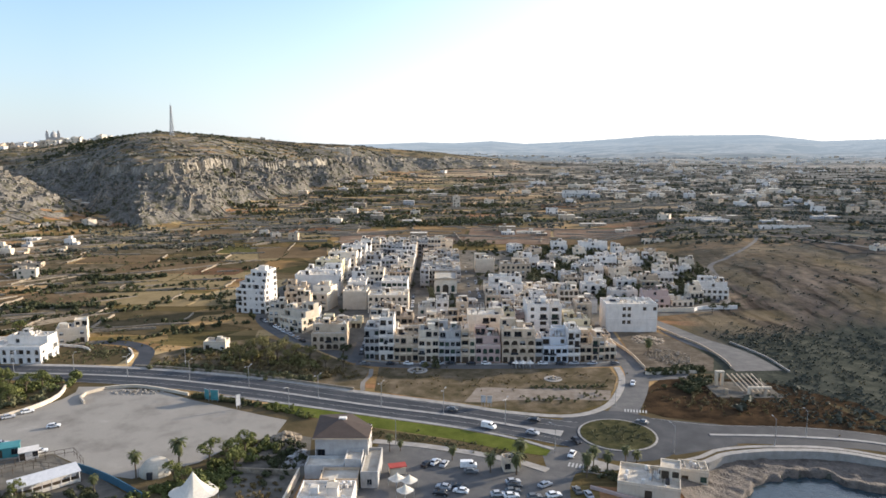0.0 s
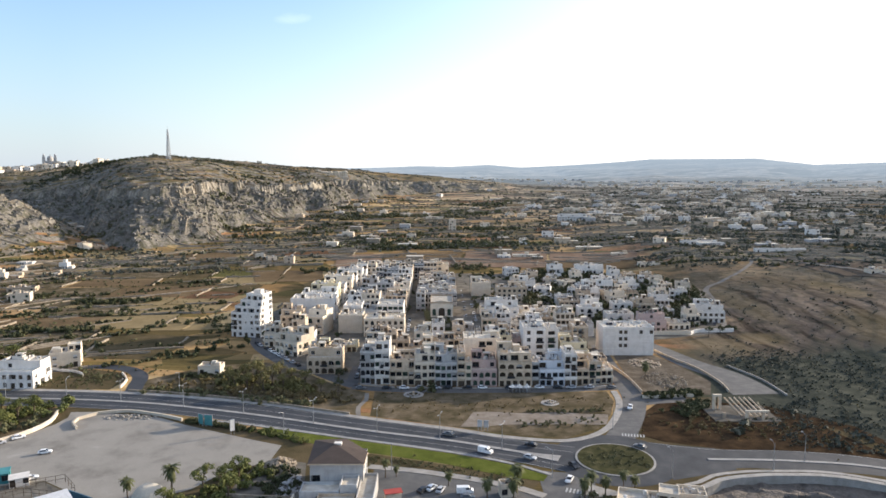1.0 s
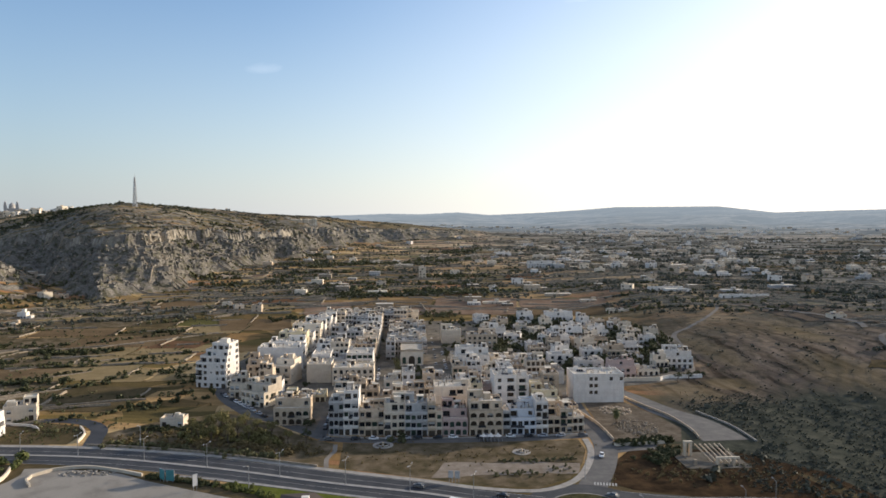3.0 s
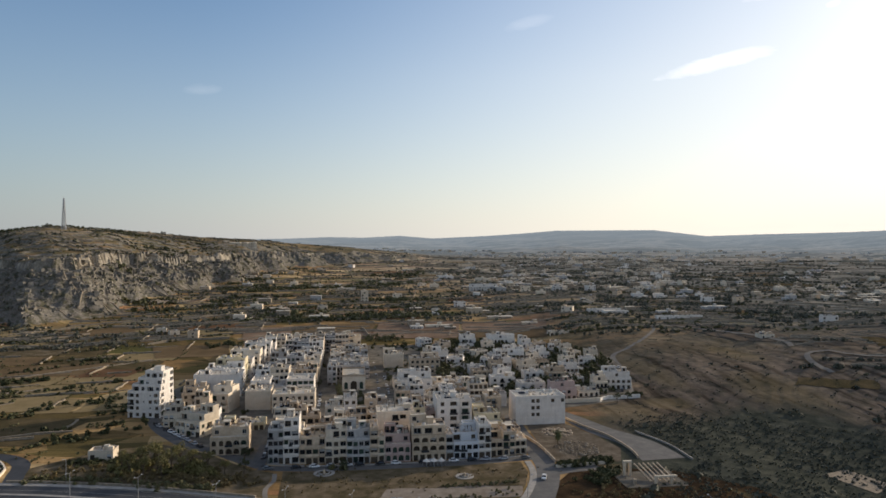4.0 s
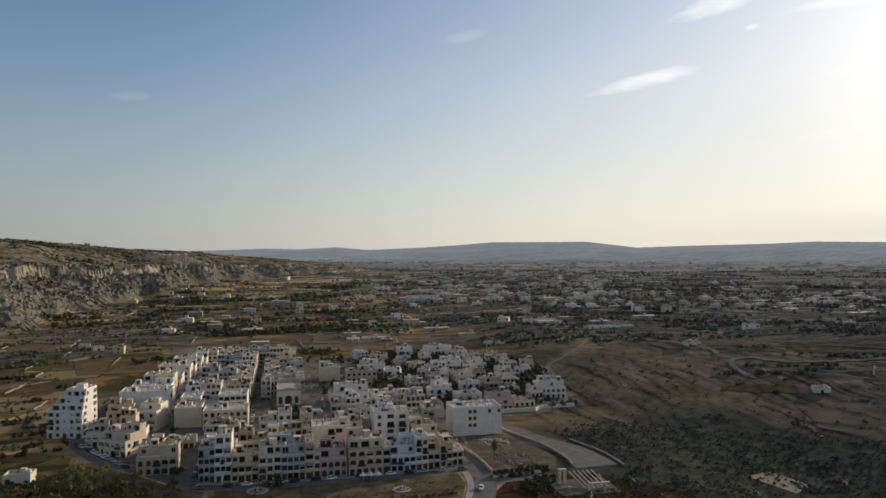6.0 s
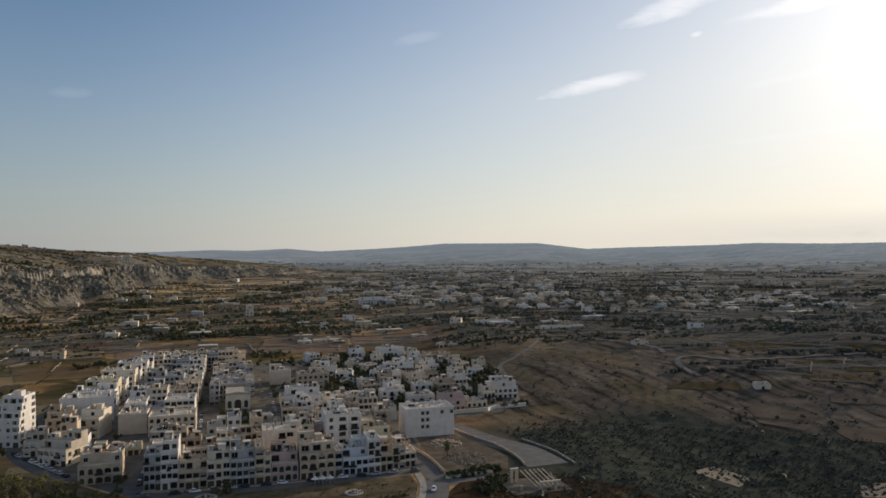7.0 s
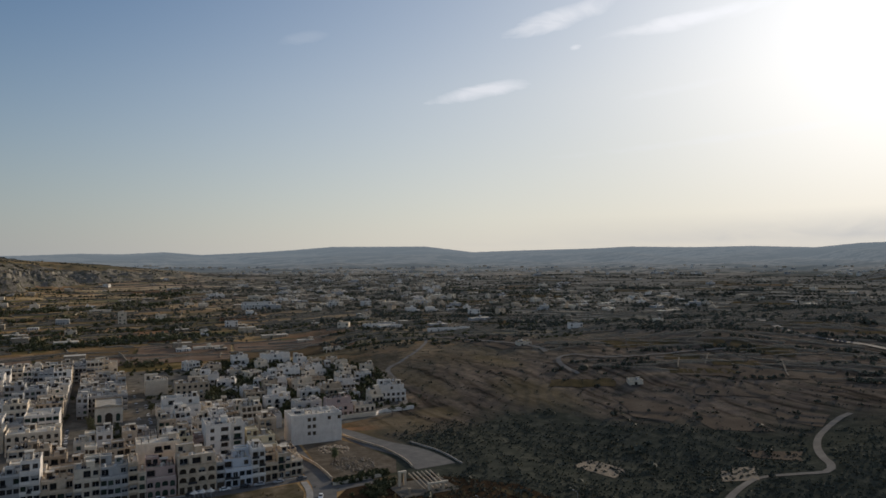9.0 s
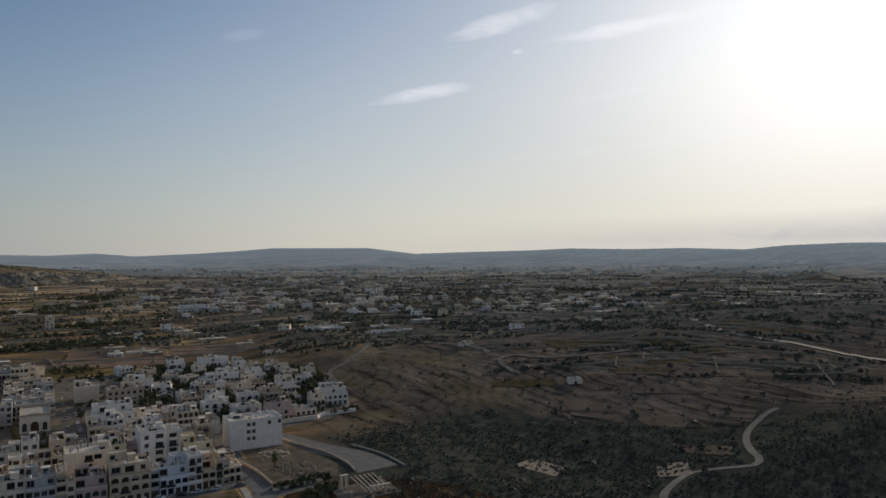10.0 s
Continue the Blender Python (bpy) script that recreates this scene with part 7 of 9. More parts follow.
rng = random.Random(91)
for k in range(106):
    a, r = math.radians(rng.uniform(-36, 60)), math.exp(rng.uniform(math.log(640), math.log(1900)))
    x, y = r * math.sin(a), r * math.cos(a)
    w, d, t = rng.uniform(14, 34) * (1 + r / 1600), rng.uniform(7, 15) * (1 + r / 2200), -a + rng.gauss(0.08, 0.1)
    cs = [(x + i * w * math.cos(t) - j * d * math.sin(t), y + i * w * math.sin(t) + j * d * math.cos(t)) for i, j in ((-1, -1), (1, -1), (1, 1), (-1, 1))]
    if any(bool(in_village(np.float64(p), np.float64(q))) for p, q in cs) or (x > 120 and y < 640) or max(height(p, q) for p, q in cs) - min(height(p, q) for p, q in cs) > 4 or max(height(p, q) for p, q in cs) > 48:
        continue
    mat, label = rng.choice(((OLIVE_SOIL, "weedy fallow field"), (OLIVE_SOIL, "dark fallow field"), (BROWN_SOIL, "brown fallow field")) if a > 0.2 else ((STUBBLE, "pale straw-coloured stubble field"), (BROWN_SOIL, "tan ploughed field"), (RED_SOIL, "red-brown ploughed field"), (OLIVE_SOIL, "weedy fallow field"), (BROWN_SOIL, "brown fallow field"), (STUBBLE, "dry grass field")))
    patch("field", cs, mat, label, 0.35, n=9)


rng = random.Random(92)
for k in range(26):
    a, r = math.radians(rng.uniform(37, 61)), rng.uniform(450, 690)
    x, y = r * math.sin(a), r * math.cos(a)
    w, d, t = rng.uniform(10, 26), rng.uniform(5, 11), -a + rng.gauss(0.1, 0.15)
    cs = [(x + i * w * math.cos(t) - j * d * math.sin(t), y + i * w * math.sin(t) + j * d * math.cos(t)) for i, j in ((-1, -1), (1, -1), (1, 1), (-1, 1))]
    mat, label = rng.choice(((DULL_SOIL, "dull brown fallow terrace in the valley"), (OLIVE_SOIL, "weedy fallow terrace in the valley")))
    patch("field_terrace", cs, mat, label, 0.3, n=22, ragged=0.06)


def rubble_walls(name, n, az0, az1, r0, r1, seed, tall, label, mat=None):
    rng = np.random.RandomState(seed)
    out = []
    for _ in range(n):
        a, r = math.radians(rng.uniform(az0, az1)), math.exp(rng.uniform(math.log(r0), math.log(r1)))
        x, y = r * math.sin(a), r * math.cos(a)
        long = rng.uniform(12, 48) * (1 + r / 1500)
        d = -a + rng.normal(0.1, 0.22) + (1.5708 if rng.rand() < 0.06 else 0)
        m = int(long / 7) + 2
        k = np.linspace(-0.5, 0.5, m) * long
        px, py = x + np.cos(d) * k + 0.7 * np.sin(k / 17 + r), y + np.sin(d) * k + 0.7 * np.cos(k / 13 + r)
        ok = ~in_village(px, py)
        if not ok.all():
            continue
        z = land(px, py)
        h = tall * rng.uniform(0.6, 1.3) * (1 + 0.25 * np.sin(k / 5 + r))
        w = 0.35 + r / 5000
        nx, ny = -math.sin(d) * w, math.cos(d) * w
        lo_a, hi_a = np.stack([px - nx * 1.3, py - ny * 1.3, z - 0.6], 1), np.stack([px - nx, py - ny, z + h], 1)
        lo_b, hi_b = np.stack([px + nx * 1.3, py + ny * 1.3, z - 0.6], 1), np.stack([px + nx, py + ny, z + h], 1)
        for p, q in ((lo_a, hi_a), (hi_a, hi_b), (hi_b, lo_b)):
            out.append(np.stack([p[:-1], p[1:], q[1:], q[:-1]], 1))
    tagged(new(name, quads(name, np.concatenate(out), mat or RUBBLE)), label, "field walls", kind="stuff")


rubble_walls("field_walls", 1150, -38, 24, 640, 2300, 5, 1.4, "pale dry-stone walls between terraced fields", RUBBLE)
rubble_walls("field_walls", 800, 24, 66, 650, 2300, 4, 1.2, "grey dry-stone walls between terraced fields", RUBBLE)
rubble_walls("terrace_walls", 130, 35, 62, 500, 780, 7, 0.9, "short pale dry-stone walls on the valley terraces", RUBBLE)
rubble_walls("terrace_walls", 40, -38, -14, 350, 700, 6, 0.7, "low dry-stone walls between small fields")


def edge_walls(edges, seed):
    """Broken dry-stone walls along the edges of the small fields."""
    rng = np.random.RandomState(seed)
    out = []
    for (ax, ay), (bx, by) in edges:
        if rng.rand() < 0.2:
            continue
        long = math.hypot(bx - ax, by - ay)
        k = np.linspace(rng.uniform(0, 0.3), rng.uniform(0.6, 1), max(3, int(long / 3)))
        px, py = ax + (bx - ax) * k, ay + (by - ay) * k
        px, py = px + 0.5 * wavy(px, py, 14, 33), py + 0.5 * wavy(px, py, 14, 34)
        z, h = land(px, py), np.clip(rng.uniform(0.8, 1.3) + 0.3 * wavy(px, py, 8, 35), 0.3, 1.7)
        nx, ny = -(by - ay) / long * 0.35, (bx - ax) / long * 0.35
        rails = [np.stack([px + s * nx, py + s * ny, z + t], 1) for s, t in ((-1.4, -0.5), (-1, h), (1, h), (1.4, -0.5))]
        for p, q in zip(rails, rails[1:]):
            out.append(np.stack([p[:-1], p[1:], q[1:], q[:-1]], 1))
    tagged(new("terrace_walls", quads("terrace_walls", np.concatenate(out), RUBBLE)), "broken pale dry-stone walls round small fields", "field walls", kind="stuff")


edge_walls(FIELD_EDGES, 9)
rng = np.random.RandomState(19)
xs, ys = [], []
for (ax, ay), (bx, by) in FIELD_EDGES:
    if rng.rand() < 0.6:
        k = rng.uniform(0.0, 1.0, int(math.hypot(bx - ax, by - ay) * rng.uniform(0.3, 1.1)))
        xs.append(ax + (bx - ax) * k + rng.normal(0, 0.5, len(k))), ys.append(ay + (by - ay) * k + rng.normal(0, 0.5, len(k)) - 0.6)
xs, ys = np.concatenate(xs), np.concatenate(ys)
thicket("field_weeds", xs, ys, rng.uniform(0.3, 0.85, len(xs)), LEAF_OLIVE, "low dark weeds and brambles along field edges", "weeds", leaves=16, leaf=0.36, seed=98)


def farm_forms():
    rng = random.Random(77)
    made = []
    for k, (w, d, n, mat) in enumerate(((11, 9, 1, CREAM), (13, 9, 2, WHITE), (9, 8, 2, STONE), (20, 8, 1, STONE), (9, 7, 1, CREAM), (12, 9, 2, CREAM))):
        x, y = (-33, 130, -140, 330, 96, 60)[k], (817, 820, 640, 646, 783, 900)[k]
        made.append(house(x, y, w, d, n, mat, ("small flat-roofed stone farmhouse among fields", "white two-storey farmhouse among fields", "old limestone farmhouse with flat roof", "long low cream farm shed",
                                              "small cream field hut", "cream farmhouse with flat roof")[k], (("w.d",), ("wd.w", "w..w"), ("d", "w"), ("g..w",), ("d",), ("wd", "w.w"))[k], right=("w.",) if n < 2 else (".",), group="farm buildings", name="farmhouse", category="farmhouse", tanks=1, seed=k, hut=False))
    return made


FARMS = farm_forms()


def place_farms(places, seed):
    rng = random.Random(seed)
    for x, y, k in places:
        z = min(height(x + i, y + j) for i in (-6, 6) for j in (0, 8)) - 0.3
        copy_thing(FARMS[k % 6], pose(x, y, z, 0, 0, rng.uniform(-35, 35)))


rng = random.Random(12)
spots = []
while len(spots) < 40:
    a, r = math.radians(rng.uniform(-17, 66)), math.exp(rng.uniform(math.log(640), math.log(2900)))
    x, y = r * math.sin(a), r * math.cos(a)
    if wavy(x, y, 300, 77) + rng.uniform(-0.6, 0.6) > 0.1 and not in_village(x, y) and not (x > 150 and y < 640):
        spots.append((x, y, rng.randint(0, 5)))
place_farms(spots, 3)
# hamlet on the plain
rng = random.Random(13)
place_farms([(r * math.sin(a), r * math.cos(a), rng.randint(0, 5)) for a, r in ((math.radians(rng.uniform(14, 27)), rng.uniform(900, 1500)) for _ in range(30))], 4)
place_farms([(-312, 511, 3), (-292, 477, 5), (-302, 488, 0), (-399, 645, 3), (-392, 656, 0), (-378, 680, 3), (-363, 698, 5), (-356, 712, 3), (-386, 668, 4), (-175, 672, 4), (-160, 660, 4), (308, 348, 4), (322, 500, 0), (420, 560, 1), (510, 540, 4)], 5)
house(189, 973, 40, 12, 2, WHITE, "large white country house with two wings", ("wdwwdwwdww", "wlwwlwwlww"), right=("ww",), group="farm buildings", name="country_house", category="house", attic=(1, ("w.w.w",)), setback=3)
house(17, 876, 9, 9, 4, CREAM, "tall narrow sunlit country house", ("dw", "ww", "w.", "w"), right=("w.w",), group="farm buildings", name="tower_house", category="house", fh=3.4)
house(193, 609, 28, 10, 1, CREAM, "long low cream farm sheds", ("g.w.g.w", ), right=(".",), group="farm buildings", name="farm_shed", category="shed", hut=False)
house(262, 690, 34, 9, 1, WHITE, "long white greenhouse-like shed in fields", ("w.w.w.w.w",), group="farm buildings", name="farm_shed", category="shed", hut=False)
house(316, 633, 46, 6, 1, WHITE, "long white walled farmyard building", ("a.a.w.....w",), group="farm buildings", name="farm_shed", category="shed", hut=False)


def hillside_rocks():
    """Fallen blocks and broken ledges on the slope under the cliffs, and on the spur."""
    rng = np.random.RandomState(51)
    n = 26000
    a, r = np.radians(rng.uniform(-36, 0, n)), rng.uniform(740, 1650, n)
    x, y = r * np.sin(a), r * np.cos(a)
    bare, cliff = land(x, y, True)
    ok = (bare > rng.uniform(0.2, 1.1, n)) | (cliff > rng.uniform(0.2, 1.0, n))
    x, y = x[ok], y[ok]
    n = len(x)
    z = land(x, y)
    big = rng.uniform(0.7, 1.6, n) * np.where(rng.rand(n) < 0.12, 2.0, 1.0)
    turn, lean = rng.uniform(0, 6.283, n), rng.uniform(-0.3, 0.3, n)
    half = np.stack([big * rng.uniform(1.0, 2.2, n), big * rng.uniform(0.7, 1.2, n), big * rng.uniform(0.6, 1.1, n)], 1)
    signs = np.array([(-1, -1, -1), (1, -1, -1), (1, 1, -1), (-1, 1, -1), (-1, -1, 1), (1, -1, 1), (1, 1, 1), (-1, 1, 1)], float)
    c = signs[None] * half[:, None] * rng.uniform(0.6, 1.05, (n, 8, 3))
    ca, sa = np.cos(turn)[:, None], np.sin(turn)[:, None]
    px, py = c[..., 0] * ca - c[..., 1] * sa, c[..., 0] * sa + c[..., 1] * ca
    p = np.stack([px + x[:, None], py + y[:, None], c[..., 2] + lean[:, None] * px + z[:, None]], -1)
    faces = p[:, [(0, 1, 5, 4), (1, 2, 6, 5), (2, 3, 7, 6), (3, 0, 4, 7), (4, 5, 6, 7)]].reshape(-1, 4, 3)
    tagged(new("hillside_rocks", quads("hillside_rocks", faces, GREY_ROCK)), "grey limestone blocks and ledges on the steep hillside", "rocks", kind="stuff")


hillside_rocks()


def far_houses():
    """Small pale farm buildings, walled yards and hamlets past counting, strewn over the plain."""
    rng = random.Random(71)
    groups = [(-9, 64, 660, 2250, 420, 1.0), (9, 26, 980, 1700, 330, 1.0), (14, 30, 1500, 2200, 160, 1.0), (33, 46, 900, 1500, 90, 1.0), (-37, -27, 900, 1350, 26, 1.0), (-16, -2, 1000, 1350, 40, 0.8), (-35, -28.5, 640, 780, 26, 0.7), (-37, -25.5, 1650, 2000, 200, 1.1)]
    s = Shape()
    for a0, a1, r0, r1, n, k in groups:
        for _ in range(n):
            a, r = math.radians(rng.uniform(a0, a1)), math.exp(rng.uniform(math.log(r0), math.log(r1)))
            x, y = r * math.sin(a), r * math.cos(a)
            hs = [height(x + i, y + j) for i in (-7, 7) for j in (-7, 7)]
            if max(hs) - min(hs) > 3.5 or in_village(x, y) or (x > 120 and y < 640) or wavy(x, y, 260, 78) + rng.uniform(-0.9, 0.9) < 0.0:
                continue
            z = min(hs) - 0.3
            w, d, h = rng.uniform(3, 9) * k, rng.uniform(3, 6) * k, rng.choice((3.0, 3.2, 3.4, 6.2, 6.4))
            mat = rng.choice((WHITE, CREAM, CREAM, STONE, STONE, GREYISH, RUBBLE, RUBBLE))
            s.box(x - w, x + w, y - d, y + d, z, z + h, mat, ROOF)
            if rng.random() < 0.6:
                q = rng.uniform(-w * 0.6, w * 0.4)
                s.box(x + q, x + q + rng.uniform(2, 4), y - 1, y + 2, z + h, z + h + 2.4, mat, ROOF)
            if rng.random() < 0.5:
                u = x + rng.choice((-1, 1)) * w * 1.5
                s.box(u - w * 0.5, u + w * 0.5, y - d * 0.6, y + d, z, z + 3.0, mat, ROOF)
            for i in range(int(w)):
                if rng.random() < 0.7:
                    u = x - w + (i + 0.5) * 2 * w / int(w)
                    s.box(u - 0.5, u + 0.5, y - d - 0.05, y - d + 0.1, z + 0.9, z + 2.5, PANE)
    whole("far_houses", s, "small pale farm buildings scattered over the plain", "farm buildings", kind="stuff")


far_houses()


def quarry():
    """Pale sawn rock face of an old quarry at the plateau's edge."""
    a, r = math.radians(-8.5), 1540
    x, y = r * math.sin(a), r * math.cos(a)
    u, v = np.meshgrid(np.linspace(-28, 28, 40), np.linspace(0, 1, 12), indexing="ij")
    top = 89.5 + 1.2 * wavy(u * 3, 0 * u, 40, 93)
    push = 2.5 * np.round(1.2 * wavy(u * 2, 0 * u, 46, 94)) + 1.5 * np.round(v * 3) + 9 * smooth(0.85, 1.0, v)
    px, py = x + u * math.cos(a) + push * math.sin(a), y - u * math.sin(a) + push * math.cos(a)
    tagged(new("quarry_face", sheet("quarry_face", px, py, 62 + (top - 62) * np.minimum(1, v / 0.86), CUT_ROCK, False)), "pale sawn limestone face of an old quarry", "quarry", kind="structure")


quarry()


def mast():
    x, y = -424.3, 1098.0
    t = thing("radio_mast", pose(x, y, height(x, y) - 0.5), "tall grey steel lattice radio mast on the hilltop", "radio mast")
    tall = 47.0
    half = lambda z: 2.6 - 2.0 * z / tall
    for sx in (-1, 1):
        for sy in (-1, 1):
            s = Shape()
            s.tube((sx * half(0), sy * half(0), 0), (sx * half(tall), sy * half(tall), tall), 0.5, 0.38, 6, STEEL)
            part("leg", s, t)
    s = Shape()
    z = 0.0
    while z < tall - 2:
        q = z + 3.0
        c = [(-1, -1), (1, -1), (1, 1), (-1, 1)]
        for (a, b), (d, e) in zip(c, c[1:] + c[:1]):
            s.tube((a * half(z), b * half(z), z), (d * half(q), e * half(q), q), 0.2, 0.2, 4, STEEL, False)
            s.tube((d * half(z), e * half(z), z), (a * half(q), b * half(q), q), 0.2, 0.2, 4, STEEL, False)
        z = q
    part("bracing", s, t)
    for z in (30, 36, 41):
        s = Shape()
        s.tube((0, -half(z) - 0.2, z), (0, -half(z) - 0.9, z), 0.9, 0.9, 12, WHITE)
        part("dish", s, t)
    s = Shape()
    s.tube((0, 0, tall), (0, 0, tall + 5), 0.2, 0.08, 6, STEEL)
    part("aerial", s, t)


mast()


def skyline_town():
    """The hilltop town far behind the spur, with its domed church."""
    rng = random.Random(44)
    for _ in range(48):
        a, r = math.radians(rng.uniform(-35, -25.6)), rng.uniform(1650, 2050)
        x, y = r * math.sin(a), r * math.cos(a)
        copy_thing(FARMS[rng.choice((1, 1, 2, 5, 3))], pose(x, y, height(x, y) - 0.5, 0, 0, rng.uniform(-30, 30)) @ Matrix.Scale(rng.uniform(1.1, 1.7), 4))
    a, r = math.radians(-29.1), 1900
    x, y = r * math.sin(a), r * math.cos(a)
    c = thing("parish_church", pose(x, y, height(x, y) - 1, 0, 0, 25), "pale domed parish church with twin bell towers", "church")
    s = Shape()
    s.box(-14, 14, 0, 40, 0, 17, GREYISH, ROOF)
    s.box(-14.4, 14.4, -0.4, 0, 15.8, 17.4, GREYISH)
    part("nave", s, c)
    for sx in (-1, 1):
        b = Shape()
        b.box(sx * 12 - 3.2, sx * 12 + 3.2, -1.0, 5.2, 0, 26, GREYISH)
        b.box(sx * 12 - 2.4, sx * 12 + 2.4, -0.2, 4.4, 26, 31, GREYISH, taper=0.2)
        b.tube((sx * 12, 2.1, 31), (sx * 12, 2.1, 34), 2.4, 0.2, 8, GREYISH)
        part("bell_tower", b, c)
    d = Shape()
    d.tube((0, 24, 17), (0, 24, 22), 7, 7, 16, GREYISH)
    prev = 7.0
    for i in range(5):
        a0, a1 = i * 0.3, (i + 1) * 0.3
        d.tube((0, 24, 22 + 8 * math.sin(a0)), (0, 24, 22 + 8 * math.sin(a1)), 7 * math.cos(a0), 7 * math.cos(a1), 16, GREYISH, False)
    d.tube((0, 24, 29.8), (0, 24, 33), 1.1, 0.6, 8, GREYISH)
    part("dome", d, c)


skyline_town()
# ---------------------------------------------------------------- vehicles
TYRE = None


def tyre_mesh():
    s = Shape()
    s.tube((0, -0.11, 0), (0, 0.11, 0), 0.31, 0.31, 14, RUBBER)
    s.tube((0, 0.11, 0), (0, 0.125, 0), 0.18, 0.16, 10, STEEL)
    s.tube((0, -0.11, 0), (0, -0.125, 0), 0.18, 0.16, 10, STEEL)
    return s.mesh("wheel")


TYRE = tyre_mesh()
CAR_PAINT = {n: surface(n + "_car_paint", [tuple(v * 0.92 for v in c), c], 3, 0.3, 0.0, 0.5) for n, c in
             (("white", (0.78, 0.78, 0.77)), ("silver", (0.42, 0.43, 0.45)), ("black", (0.025, 0.025, 0.028)), ("grey", (0.13, 0.135, 0.14)), ("red", (0.36, 0.04, 0.035)), ("blue", (0.05, 0.09, 0.20)))}


def car_parts(colour, van=False):
    """Meshes of one car: painted body, dark windows."""
    P = CAR_PAINT[colour]
    body, win = Shape(), Shape()
    if van:
        side = [(-2.4, 0.35), (-2.45, 1.0), (-2.35, 2.05), (1.0, 2.1), (1.75, 1.3), (2.4, 1.1), (2.45, 0.35)]
    else:
        side = [(-2.05, 0.35), (-2.1, 0.7), (-2.0, 0.92), (-1.5, 0.98), (1.0, 0.95), (1.85, 0.8), (2.1, 0.62), (2.1, 0.35)]
    w = 0.95 if van else 0.85
    bevel = lambda z: w - 0.10 * max(0, z - 0.6)
    for (x0, z0), (x1, z1) in zip(side, side[1:] + side[:1]):
        body.face([(x0, -bevel(z0), z0), (x0, bevel(z0), z0), (x1, bevel(z1), z1), (x1, -bevel(z1), z1)], P)
    body.face([(x, -bevel(z), z) for x, z in side][::-1], P), body.face([(x, bevel(z), z) for x, z in side], P)
    if van:
        win.face([(1.02, -0.78, 2.04), (1.02, 0.78, 2.04), (1.74, 0.84, 1.36), (1.74, -0.84, 1.36)], PANE)
        for sy in (-1, 1):
            win.face([(0.2, sy * 0.87, 1.4), (1.5, sy * 0.87, 1.4), (1.05, sy * 0.82, 1.95), (0.2, sy * 0.82, 1.95)], PANE)
    else:
        a = [(-1.6, -0.78, 0.95), (0.95, -0.78, 0.95), (0.95, 0.78, 0.95), (-1.6, 0.78, 0.95)]
        b = [(-1.15, -0.6, 1.42), (0.2, -0.6, 1.42), (0.2, 0.6, 1.42), (-1.15, 0.6, 1.42)]
        for i in range(4):
            j = (i + 1) % 4
            win.face([a[i], a[j], b[j], b[i]], PANE)
        body.box(-1.2, 0.25, -0.62, 0.62, 1.40, 1.47, P)
        for sx, tx in ((-1.6, -1.15), (0.95, 0.2)):
            for sy in (-1, 1):
                body.tube((sx, sy * 0.79, 0.94), (tx, sy * 0.61, 1.42), 0.05, 0.05, 4, P, False)
    lamp = Shape()
    lamp.box(2.06 if not van else 2.4, 2.13 if not van else 2.47, -0.16, 0.16, 0.62, 0.75, ALU)
    return body.mesh("body"), win.mesh("glazing"), lamp.mesh("headlight")


CARS = {(c, v): car_parts(c, v) for c, v in (("white", False), ("silver", False), ("black", False), ("grey", False), ("red", False), ("blue", False), ("white", True), ("grey", True))}


def car(x, y, heading, colour="white", van=False):
    body, win, lamp = CARS[colour, van]
    c = thing("van" if van else "car", pose(x, y, height(x, y) + 0.07, 0, 0, heading), f"{colour} {'panel van' if van else 'hatchback car'} on asphalt", "van" if van else "car", "cars")
    part("body", body, c), part("glazing", win, c)
    for sy in (-0.6, 0.6):
        part("headlight", lamp, c, m=pose(0, sy, 0))
    for sx in (-1.3, 1.35):
        for sy in (-0.78, 0.78):
            part("wheel", TYRE, c, m=pose(sx, sy, 0.31))


# traffic on the coast road and roundabout
for x, y, h, c, v in ((15.1, 217.4, -30, "white", True), (29.1, 212.6, -30, "silver", False), (30.8, 223.0, 152, "black", False), (3.2, 232.6, 154, "grey", False), (41.9, 206.3, -70, "black", False),
                      (38.7, 196.5, -115, "white", False), (66.9, 221.2, 140, "grey", False), (74.1, 259.5, -110, "white", False)):
    car(x, y, h, c, v)
# gravel lot
for x, y, h, c, v in ((-128.8, 217.8, 20, "white", False), (-145.0, 230.5, 40, "white", False), (-148.6, 225.6, 40, "silver", False), (-122.2, 198.6, 30, "white", False), (-137.5, 204, 20, "silver", False), (-82.6, 189.6, 10, "black", False)):
    car(x, y, h, c, v)
# asphalt car park
for x, y, h, c, v in ((-2.3, 191.4, 60, "white", False), (0.4, 190.2, 70, "silver", False), (-4.6, 190.0, 50, "black", False), (7.4, 189.0, 0, "white", True), (8.0, 185.6, 0, "grey", False), (0.2, 176.4, 160, "silver", False),
                      (4.0, 176.8, 160, "black", False), (4.8, 174.2, 165, "white", False), (-0.6, 173.0, 165, "black", False), (14.7, 172.5, 8, "silver", False), (19.3, 179.4, 10, "silver", False), (19.3, 176.9, 8, "black", False),
                      (18.6, 174.2, 10, "grey", False), (18.1, 171.6, 8, "white", False), (27.9, 177.6, 35, "silver", False), (29.4, 172.0, 15, "white", False), (36.0, 174.5, 100, "grey", False), (38.6, 172.2, 100, "silver", False), (24.0, 171.0, 10, "grey", False)):
    car(x, y, h, c, v)
